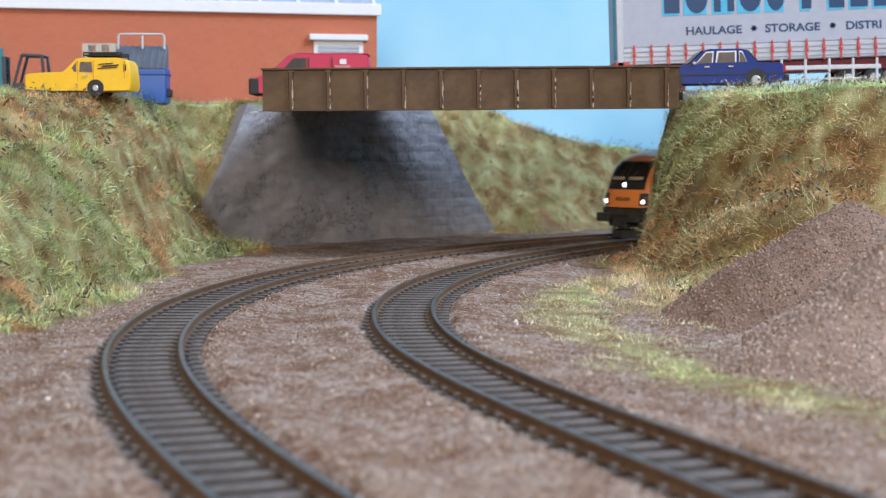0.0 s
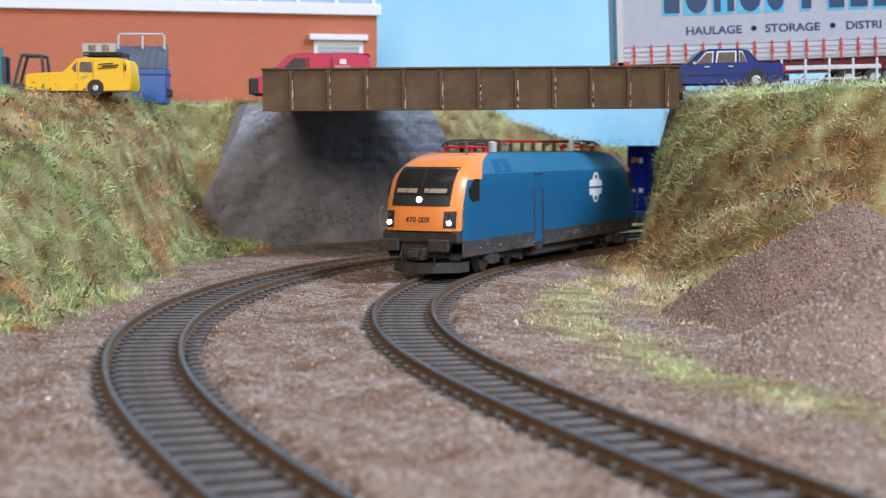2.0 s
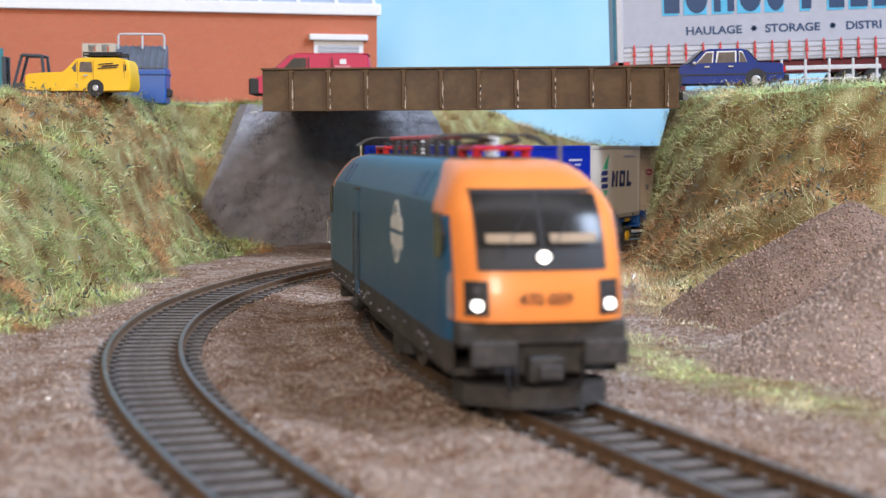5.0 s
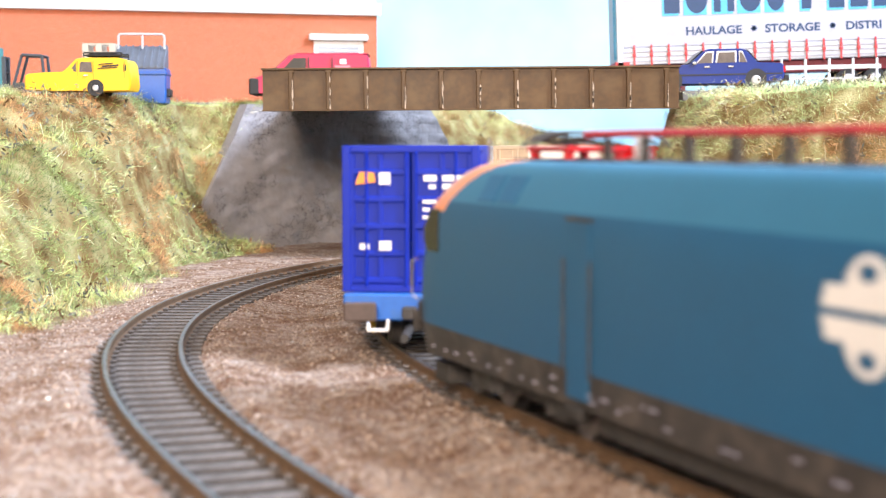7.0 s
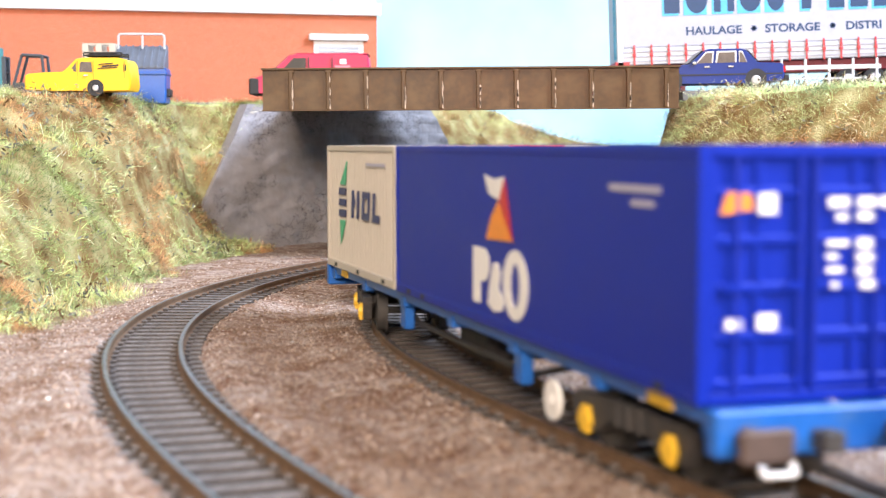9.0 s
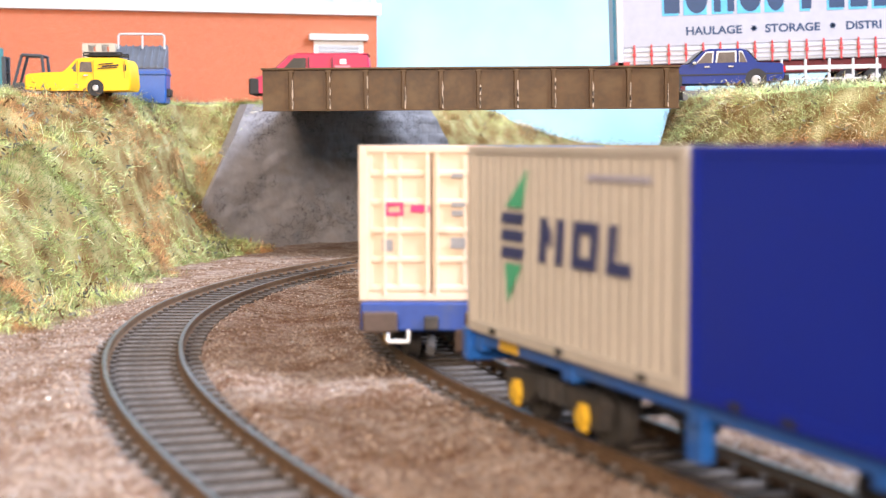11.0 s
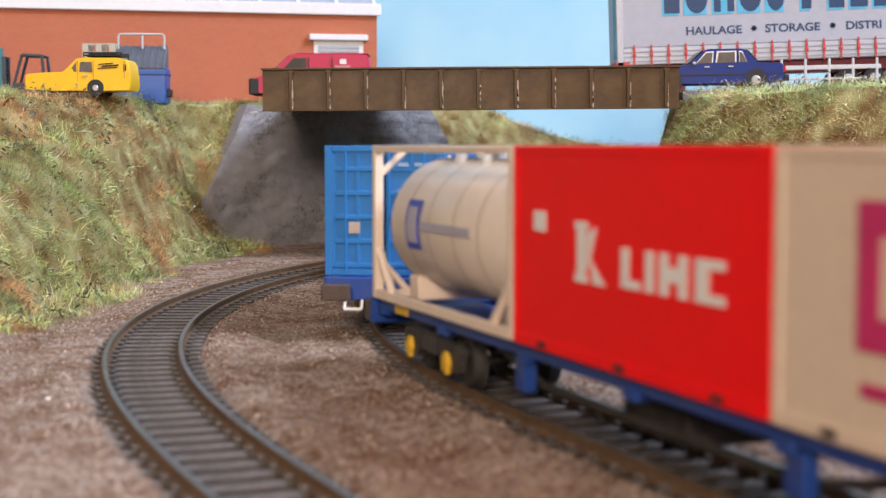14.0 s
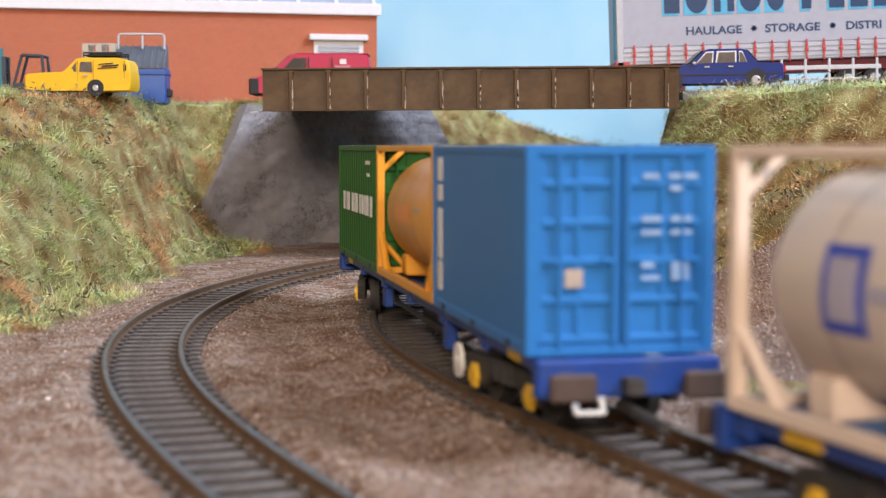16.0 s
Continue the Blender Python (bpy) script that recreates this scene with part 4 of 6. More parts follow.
def yard():
    # waste skip with ribbed lid and tubular frame
    th = thing("waste_skip", at(-149.5, 722, 72.5, 4), "blue steel waste skip with ribbed grey lid and rails", "skip")
    part("body", prism(B(), [(-12.6, 0.5), (-13.2, 18), (13.2, 18), (12.6, 0.5)], -9, 9, "y", 0.5), M_BINBLUE, th)
    part("rim", box(B(), -13.6, 13.6, -9.6, 9.6, 14.5, 16.0, 0.4), M_BINBLUE, th)
    part("lid", prism(B(), [(-9.4, 17.5), (-9.4, 18.4), (8.0, 29.6), (9.2, 29.6), (9.2, 17.5)], -13.0, 12.2, "x", 0.3), M_TIN, th, "grey ribbed sloping lid")
    for i in range(8):
        x = -12 + 3.3 * i
        part("lid_rib", prism(B(), [(-9.8, 18.2), (-9.8, 19.0), (7.6, 30.2), (7.6, 29.2)], x, x + 0.9, "x"), M_TIN, th)
    bm = B()
    for x in (-11.8, 0.0, 10.8):
        rod(bm, (x, 4, 28), (x, 4, 34.5), 0.55, 8)
    bent(bm, [(-11.8, 4, 34.3), (-10.8, 4, 35.3), (9.8, 4, 35.3), (10.8, 4, 34.3)], 0.55, 8)
    part("tube_frame", bm, M_RAILING, th, "white tubular frame")
    part("pocket", box(B(), 11.5, 14.6, -5, 5, 4, 8, 0.4), M_BLACK, th)
    # pallets stood on edge
    th = thing("pallet_stack", at(-174, 742, 75, 3), "stack of bare wooden pallets beside the factory", "pallets")
    for k in range(7):
        z = 4.15 * k
        for j in range(3):
            part("board", box(B(), -8.2, 8.2, -7.5 + 6 * j, -4.5 + 6 * j, z + 3.2, z + 4.0), M_PALLET, th)
        for j in range(3):
            part("bearer", box(B(), -8.2 + 6.7 * j, -5.2 + 6.7 * j, -7.5, 7.5, z + 0.05, z + 3.15), M_PALLET, th)
    # forklift
    th = thing("forklift_truck", at(-199, 700, 75, 180), "dark grey forklift truck with open cab frame", "forklift")
    part("body", box(B(), -9, 7, -6, 6, 2.0, 7.5, 0.8, 2), M_FORK, th)
    part("counterweight", box(B(), -11, -5, -6, 6, 3, 9.5, 1.2, 2), M_FORK, th)
    part("seat", box(B(), -5, 0, -3, 3, 7.5, 9.0, 0.5), M_BLACK, th)
    bm = B()
    for y in (-5, 5):
        bent(bm, [(-8.5, y, 9), (-7.5, y, 20.2), (2.0, y, 20.6), (5.6, y, 8.0), (8.0, y, 2.5)], 0.75, 6)
    for x, z in ((-7.5, 20.2), (-2.5, 20.4), (2.0, 20.6)):
        rod(bm, (x, -5, z), (x, 5, z), 0.6, 6)
    part("cab_frame", bm, M_FORK, th)
    bm = B()
    for y in (-3.4, 3.4):
        box(bm, 10.2, 12.0, y - 0.8, y + 0.8, 0.6, 20.0, 0.2)
    for z in (4, 12, 19):
        box(bm, 10.6, 11.6, -3.4, 3.4, z, z + 1)
    part("mast", bm, M_FORK, th)
    for y in (-2.5, 2.5):
        part("fork", box(B(), 12, 22, y - 0.6, y + 0.6, 0.4, 1.0, 0.1), M_FORK, th)
    for x in (-6, 6):
        for sgn in (-1, 1):
            wheel(th, x, sgn * 5.6, 2.6, 2.2, sgn)


yard()

# ---- gravel heaps ----
M_HEAP = material("brown_gravel_heap", (0.17, 0.108, 0.075), 0.9, 0, 0.3, 120, 0.9, 1500, colour2=(0.29, 0.2, 0.15))

M_HEAP2 = material("grey_brown_gravel_heap", (0.23, 0.16, 0.125), 0.9, 0, 0.3, 120, 0.9, 1500, colour2=(0.38, 0.29, 0.24))


def scatter_mesh(name, pts, size, colours, mat, flat=0.75):
    """Many small rough grains (squashed octahedra) in one mesh."""
    n = len(pts)
    base = np.array([(1, 0, 0), (0, 1, 0), (-1, 0, 0), (0, -1, 0), (0, 0, 1), (0, 0, -1)], float)
    tri = np.array([(0, 1, 4), (1, 2, 4), (2, 3, 4), (3, 0, 4), (1, 0, 5), (2, 1, 5), (3, 2, 5), (0, 3, 5)])
    rng = np.random.default_rng(7)
    v = base[None] * rng.uniform(0.55, 1.3, (n, 6, 1))
    v[:, :, 2] *= flat
    a = rng.uniform(0, 6.283, n)
    c, s = np.cos(a)[:, None], np.sin(a)[:, None]
    v = np.stack([v[:, :, 0] * c - v[:, :, 1] * s, v[:, :, 0] * s + v[:, :, 1] * c, v[:, :, 2] + 0.5 * rng.normal(size=(n, 1)) * v[:, :, 0]], -1)
    v = v * np.asarray(size)[:, None, None] + np.asarray(pts)[:, None, :]
    f = (tri[None] + 6 * np.arange(n)[:, None, None]).reshape(-1, 3)
    return fast_mesh(name, v.reshape(-1, 3), f, np.repeat(colours, 6, axis=0), mat)


def fast_mesh(name, verts, tris, dye, mat):
    me = bpy.data.meshes.new(name)
    me.vertices.add(len(verts))
    me.vertices.foreach_set("co", (np.asarray(verts) * MM).astype(np.float32).ravel())
    me.loops.add(len(tris) * 3)
    me.loops.foreach_set("vertex_index", np.asarray(tris).astype(np.int32).ravel())
    me.polygons.add(len(tris))
    me.polygons.foreach_set("loop_start", np.arange(0, len(tris) * 3, 3, dtype=np.int32))
    at_ = me.attributes.new("dye", "FLOAT_COLOR", "POINT")
    at_.data.foreach_set("color", np.concatenate([dye, np.ones((len(dye), 1))], 1).astype(np.float32).ravel())
    me.materials.append(mat)
    me.update(calc_edges=True)
    me.validate()
    return me


# x, y of the top, height, spread along x and y
HEAPS = [(126, 446, 37, 54, 44), (118, 346, 36, 50, 40)]


def heap_height(h, x, y):
    r = np.hypot((x - h[0]) / h[3], (y - h[1]) / h[4])
    r = r + (fractal(x, y, 30, 71) - 0.5) * 0.16
    return h[2] * np.clip(1.06 - np.sqrt(r * r + 0.012), -0.2, 2) * np.where(r < 1, 1, 1) + (fractal(x, y, 4, 77, 2) - 0.5) * 0.9


def heaps():
    rng = np.random.default_rng(5)
    for h in HEAPS:
        xs = np.linspace(h[0] - h[3] * 1.15, h[0] + h[3] * 1.15, 90)
        ys = np.linspace(h[1] - h[4] * 1.15, h[1] + h[4] * 1.15, 80)
        gx, gy = np.meshgrid(xs, ys)
        z = heap_height(h, gx, gy)
        gz = ground(gx, gy)[0]
        z = np.maximum(z, gz - 2.0)
        i = np.arange(gx.size).reshape(gx.shape)
        q = np.stack([i[:-1, :-1], i[:-1, 1:], i[1:, 1:], i[1:, :-1]], -1).reshape(-1, 4)
        co = np.stack([gx - h[0], gy - h[1], z], -1).reshape(-1, 3)
        th = thing("gravel_heap", at(h[0], h[1], 0), "conical heap of brown gravel beside the bank" if h[1] > 400 else "lower heap of brown gravel beside the track verge", "heap", "gravel heaps")
        ob = new("heap_body", mesh_from("heap_body", co.tolist(), q.tolist(), [M_HEAP if h[1] > 400 else M_HEAP2], smooth=True))
        ob.parent = th
        n = 24000
        px, py = rng.uniform(xs[0], xs[-1], n), rng.uniform(ys[0], ys[-1], n)
        hz, g = heap_height(h, px, py), ground(px, py)[0]
        ok = hz > g - 0.5
        px, py, hz = px[ok], py[ok], hz[ok]
        tone = rng.uniform(0.55, 1.35, (len(px), 1))
        dye = np.array([[0.29, 0.2, 0.15]] if h[1] > 400 else [[0.42, 0.32, 0.26]]) * tone + rng.uniform(0, 0.03, (len(px), 3))
        g = new("loose_gravel", scatter_mesh("loose_gravel", np.stack([px - h[0], py - h[1], hz], -1), rng.uniform(0.2, 0.6, len(px)), dye, M_GRIT))
        g.parent = th
        g["kind"] = "stuff"


heaps()

# ---- loose ballast ----


def ballast():
    rng = np.random.default_rng(3)
    n = 60000
    y = 175 + 560 * rng.uniform(0, 1, n) ** 1.35
    x = rng.uniform(-0.34, 0.36, n) * y
    z, turf = ground(x, y)
    g1, g2 = track_gap(LINE_OUT, x, y), track_gap(LINE_IN, x, y)
    near = np.minimum(g1, g2)
    keep = (turf < 0.5) & ((near > 13.8) | (rng.uniform(0, 1, n) < 0.06)) & (z < 8)
    x, y, z = x[keep], y[keep], z[keep]
    m = len(x)
    pal = np.array([(0.37, 0.285, 0.225), (0.29, 0.205, 0.15), (0.44, 0.36, 0.31), (0.20, 0.125, 0.075), (0.60, 0.56, 0.52)])
    patch = fractal(x, y, 17, 83)
    pick = rng.choice(5, m, p=[0.46, 0.30, 0.12, 0.105, 0.015])
    pick = np.where((patch < 0.42) & (rng.uniform(0, 1, m) < 0.6), 3, pick)
    ob = new("loose_ballast", scatter_mesh("loose_ballast", np.stack([x, y, z + 0.05], -1), rng.uniform(0.2, 0.5, m) * np.where(rng.uniform(0, 1, m) < 0.03, 1.9, 1), pal[pick], M_GRIT))
    tagged(ob, "loose pinkish brown ballast stones between the tracks", "ballast", kind="stuff")


ballast()

# ---- grass fibres and dead leaves ----


def blades(name, x, y, length, width, lean, dye, label, seed=1, lift=0.0):
    rng = np.random.default_rng(seed)
    n = len(x)
    z = ground(x, y)[0]
    e = 1.5
    gx = (ground(x + e, y)[0] - z) / e
    gy = (ground(x, y + e)[0] - z) / e
    nrm = np.stack([-gx, -gy, np.ones(n)], -1)
    nrm = np.clip(nrm, -2.2, 2.2)
    nrm /= np.linalg.norm(nrm, axis=1, keepdims=True)
    base = np.stack([x, y, z - 0.3 + lift], -1)
    rnd = rng.normal(size=(n, 3))
    d = nrm * 0.75 + np.array([0, 0, 0.15]) + rnd * lean[:, None]
    d /= np.linalg.norm(d, axis=1, keepdims=True)
    d2 = d + rng.normal(size=(n, 3)) * 0.7 + np.array([0, 0, -0.2])
    d2 /= np.linalg.norm(d2, axis=1, keepdims=True)
    L = length[:, None]
    mid, tip = base + d * L * 0.55, base + d * L * 0.55 + d2 * L * 0.5
    side = np.cross(d, rng.normal(size=(n, 3)))
    side /= np.linalg.norm(side, axis=1, keepdims=True) + 1e-9
    w = (width[:, None] / 2) * side
    v = np.stack([base - w, base + w, mid - w * 0.85, mid + w * 0.85, tip], 1).reshape(-1, 3)
    k = 5 * np.arange(n)[:, None, None]
    tri = (np.array([(0, 1, 3), (0, 3, 2), (2, 3, 4)])[None] + k).reshape(-1, 3)
    ob = new(name, fast_mesh(name, v, tri, np.repeat(dye, 5, axis=0), M_DYE))
    return tagged(ob, label, "grass", kind="stuff")


MOSS = (0.20, 0.25, 0.09)
STRAW, GREEN, MINT, BROWN, OLIVE, RUST = (0.72, 0.60, 0.36), (0.40, 0.50, 0.18), (0.47, 0.62, 0.30), (0.33, 0.215, 0.09), (0.44, 0.37, 0.16), (0.47, 0.26, 0.12)


def face(x, y, z):
    """Places on the face of a bank, for patterns that don't stretch down the slope."""
    return x + 0.45 * y, 1.2 * z + 0.4 * y


def dyes(x, y, mixes, seed):
    """Pick a fibre colour by drifting patches."""
    rng = np.random.default_rng(seed)
    x, y = face(x, y, ground(x, y)[0])
    pal = np.array(mixes)
    k = len(pal)
    f = (fractal(x, y, 38, seed, 3) - 0.5) * 3.4 + (fractal(x, y, 9, seed + 1, 2) - 0.5) * 1.7 + 0.5 + rng.normal(size=len(x)) * 0.11
    i = np.clip((f * k).astype(int), 0, k - 1)
    c = pal[i] * rng.uniform(0.75, 1.3, (len(x), 1)) * (0.5 + 1.0 * np.clip((fractal(x, y, 6, seed + 2, 2) - 0.5) * 2.2 + 0.5, 0, 1))[:, None]
    return np.clip(c * 1.16, 0, 0.9)


def sward(name, x0, x1, y0, y1, n, mixes, label, seed, lmin=1.6, lmax=5.2, dense=0.55, zmax=200):
    rng = np.random.default_rng(seed)
    x, y = rng.uniform(x0, x1, n), rng.uniform(y0, y1, n)
    z, turf = ground(x, y)
    clump = fractal(*face(x, y, z), 13, seed + 5, 3)
    keep = (rng.uniform(0, 1, n) < turf * np.clip(dense + (clump - 0.42) * 3.0, 0.08, 1)) & (z < zmax)
    for h in HEAPS:
        keep &= heap_height(h, x, y) < z + 0.5
    x, y, z = x[keep], y[keep], z[keep]
    m = len(x)
    u, v = face(x, y, z)
    tall = fractal(u, v, 20, seed + 9, 3)
    length = rng.uniform(lmin, lmax, m) * (0.1 + 0.8 * tall + 0.9 * fractal(u, v, 7, seed + 13, 2)) * rng.choice([0.55, 1.0, 1.35], m, p=[0.35, 0.5, 0.15])
    lean = rng.uniform(0.45, 1.1, m) + 0.6 * (tall < 0.45)
    return blades(name, x, y, length, rng.uniform(0.07, 0.17, m), lean, dyes(x, y, mixes, seed), label, seed)


sward("grass", -300, -70, 340, 800, 500000, [RUST, BROWN, OLIVE, STRAW, GREEN, MINT, GREEN, OLIVE, MOSS, OLIVE, GREEN, MINT, GREEN, MOSS], "shaggy green and straw static grass on the cutting bank", 21)
sward("grass", 55, 290, 430, 720, 460000, [RUST, STRAW, RUST, STRAW, OLIVE, STRAW, STRAW, RUST, STRAW, GREEN, STRAW, MINT, OLIVE, MINT], "dry straw-coloured static grass on the inner bank", 33)
sward("grass", -30, 260, 860, 1060, 130000, [MOSS, BROWN, RUST, STRAW, RUST, STRAW, RUST, STRAW, BROWN, GREEN], "rusty brown and green scrub on the far bank", 47, 2, 5)
sward("grass", 25, 150, 215, 560, 230000, [STRAW, STRAW, MINT, STRAW, GREEN, MINT, STRAW], "short pale grass on the verge beside the track", 55, 0.7, 2.2, 0.8, 12)


def leaf_litter():
    rng = np.random.default_rng(9)
    vs, ts, ds = [], [], []
    n = 0
    for x0, x1, y0, y1, count in ((-300, -70, 360, 740, 1300), (70, 300, 440, 690, 1100), (0, 200, 880, 1030, 260), (60, 110, 400, 520, 60)):
        x, y = rng.uniform(x0, x1, count), rng.uniform(y0, y1, count)
        z, turf = ground(x, y)
        for k in range(count):
            if turf[k] < 0.5 or any(heap_height(h, x[k:k + 1], y[k:k + 1])[0] > z[k] for h in HEAPS):
                continue
            tone = rng.uniform(0.6, 1.4) * (np.array((0.15, 0.155, 0.12)) if rng.uniform() < 0.75 else np.array((0.16, 0.09, 0.04)))
            for j in range(rng.integers(3, 9)):
                c = np.array((x[k], y[k] - 2.2, z[k] + 2.6)) + rng.normal(size=3) * 1.9
                a, b = rng.normal(size=3), rng.normal(size=3)
                a /= np.linalg.norm(a)
                b -= a * (a @ b)
                b /= np.linalg.norm(b)
                L, W = rng.uniform(0.5, 1.9), rng.uniform(0.15, 0.55)
                bend = np.cross(a, b) * rng.uniform(-0.5, 0.5)
                vs += [c - a * L, c + b * W, c + a * L + bend, c - b * W, c - bend * 0.5]
                ts += [(n, n + 1, n + 4), (n + 1, n + 2, n + 4), (n + 2, n + 3, n + 4), (n + 3, n, n + 4)]
                ds += [tone] * 5
                n += 5
    ob = new("leaf_litter", fast_mesh("leaf_litter", np.array(vs), np.array(ts), np.array(ds), M_DYE))
    tagged(ob, "dark grey-green leaf scraps caught in the grass", "leaves", kind="stuff")


leaf_litter()


def long_fibres():
    rng = np.random.default_rng(77)
    for x0, x1, y0, y1, n, mixes, lab in ((-290, -75, 350, 780, 10000, [MINT, STRAW, MINT, GREEN], "long pale loose fibres lying over the green bank"), (58, 280, 440, 700, 15000, [STRAW, MINT, STRAW, STRAW], "long straw fibres lying over the dry bank")):
        x, y = rng.uniform(x0, x1, n), rng.uniform(y0, y1, n)
        z, turf = ground(x, y)
        keep = (turf > 0.6) & (fractal(x, y, 16, 97, 2) > 0.42)
        for h in HEAPS:
            keep &= heap_height(h, x, y) < z + 0.5
        x, y = x[keep], y[keep]
        m = len(x)
        blades("grass_fibres", x, y, rng.uniform(4, 9, m), rng.uniform(0.09, 0.17, m), rng.uniform(0.5, 1.3, m), dyes(x, y, mixes, 5) * 1.1, lab, 78, 0.8)


long_fibres()

# ---- the train ----
M_ORANGE = material("orange_cab_paint", (0.86, 0.27, 0.045), 0.38, 0, 0.03, 60, coat=0.15)
M_LOCOBLUE = material("mid_blue_loco_paint", (0.02, 0.108, 0.225), 0.38, 0, 0.05, 60, spec=0.22)
M_LOCOROOF = material("pale_blue_roof_paint", (0.04, 0.16, 0.27), 0.4, 0, 0.05, 60, spec=0.22)
M_SKIRT = material("grey_brown_underframe", (0.045, 0.04, 0.037), 0.65, 0, 0.25, 90, 0.2, dust=0.5, dust_colour=(0.115, 0.095, 0.08))
M_BOGIE = material("dirty_black_bogie", (0.035, 0.032, 0.03), 0.7, 0, 0.3, 250, dust=0.4, dust_colour=(0.075, 0.06, 0.05))
M_WHEEL = material("turned_wheel_steel", (0.22, 0.21, 0.22), 0.4, 0.8, 0.2, 200)
M_LAMP = material("lit_headlamp", (1, 0.93, 0.78), 0.3, emit=4.5, emit_colour=(1.0, 0.9, 0.72))
M_LAMPDIM = material("cab_lamp", (1, 0.9, 0.7), 0.3, emit=3.5, emit_colour=(1.0, 0.88, 0.68))
M_REDPART = material("red_insulated_bar", (0.55, 0.015, 0.02), 0.35, 0, 0.1, 100)
M_MARK = material("white_print", (0.82, 0.80, 0.76), 0.55, 0, 0.04, 100)
M_BUFFER = material("brown_buffer_rubber", (0.075, 0.05, 0.04), 0.6, 0, 0.2, 150)
M_AXLE = material("yellow_axlebox", (0.75, 0.45, 0.02), 0.5, 0, 0.1, 100)
# plain tan colour that stands in for warm light behind the windscreen
M_CABLIGHT = material("cab_interior", (0.35, 0.26, 0.17), 0.7, 0, 0.1, 100)

LEVELS = [(7.6, 106, 16.6), (13.5, 107.0, 17), (17.3, 107.6, 17), (20, 107.6, 17), (24, 107, 17), (28, 105.8, 17), (32, 104.2, 17), (36, 102.0, 16.9), (38, 100.4, 16.4),
          (40, 98.2, 15.4), (42, 95.2, 14.2), (43.6, 91.6, 13.2), (44.8, 87.4, 12.2), (45.6, 82.8, 11.0), (46.0, 78, 9.0)]
CORNER, POWER = 15.0, 3.3


def shell_at(z):
    zs = [p[0] for p in LEVELS]
    return float(np.interp(z, zs, [p[1] for p in LEVELS])), float(np.interp(z, zs, [p[2] for p in LEVELS]))


def nose(y, z, out=0.0):
    """A point of the rounded cab front at sideways place y and height z, pushed out a little."""
    l, w = shell_at(z)
    r = min(0.999, abs(y) / w) ** POWER
    return (l - CORNER + CORNER * (1 - r) ** (1 / POWER) + out, y, z)


def nose_patch(bm, y0, y1, z0, z1, out, ny=14, nz=8, end=1, thick=0.5):
    grid = [[bm.verts.new(tuple(c * (end if i == 0 else 1) for i, c in enumerate(nose(y0 + (y1 - y0) * a / ny, z0 + (z1 - z0) * b / nz, out)))) for a in range(ny + 1)] for b in range(nz + 1)]
    fs = [bm.faces.new((grid[b][a], grid[b][a + 1], grid[b + 1][a + 1], grid[b + 1][a])) for b in range(nz) for a in range(ny)]
    r = bmesh.ops.extrude_face_region(bm, geom=fs)
    bmesh.ops.translate(bm, vec=(-thick * end, 0, 0), verts=[v for v in r["geom"] if isinstance(v, bmesh.types.BMVert)])


def disc(bm, c, r, t=0.4, seg=20, axis="x"):
    d = {"x": (t, 0, 0), "y": (0, t, 0), "z": (0, 0, t)}[axis]
    rod(bm, c, tuple(a + b for a, b in zip(c, d)), r, seg)


WHEELSETS = []
BOGIES = []


def wheelset(parent, x, r, tread):
    bm = B()
    rod(bm, (0, -8.6, 0), (0, 8.6, 0), 1.0, 8)
    for s in (-1, 1):
        rod(bm, (0, s * 7.3, 0), (0, s * 9.4, 0), r, 24)
        rod(bm, (0, s * 6.7, 0), (0, s * 7.3, 0), r + 0.7, 24)
        for k in range(3):
            a = k * 2.094
            rod(bm, (math.cos(a) * r * 0.55, s * 9.3, math.sin(a) * r * 0.55), (math.cos(a) * r * 0.55, s * 9.6, math.sin(a) * r * 0.55), r * 0.16, 8)
    w = part("wheelset", bm, tread, parent, smooth=True, m=at(x, 0, r))
    WHEELSETS.append((w, x, r))
    return w


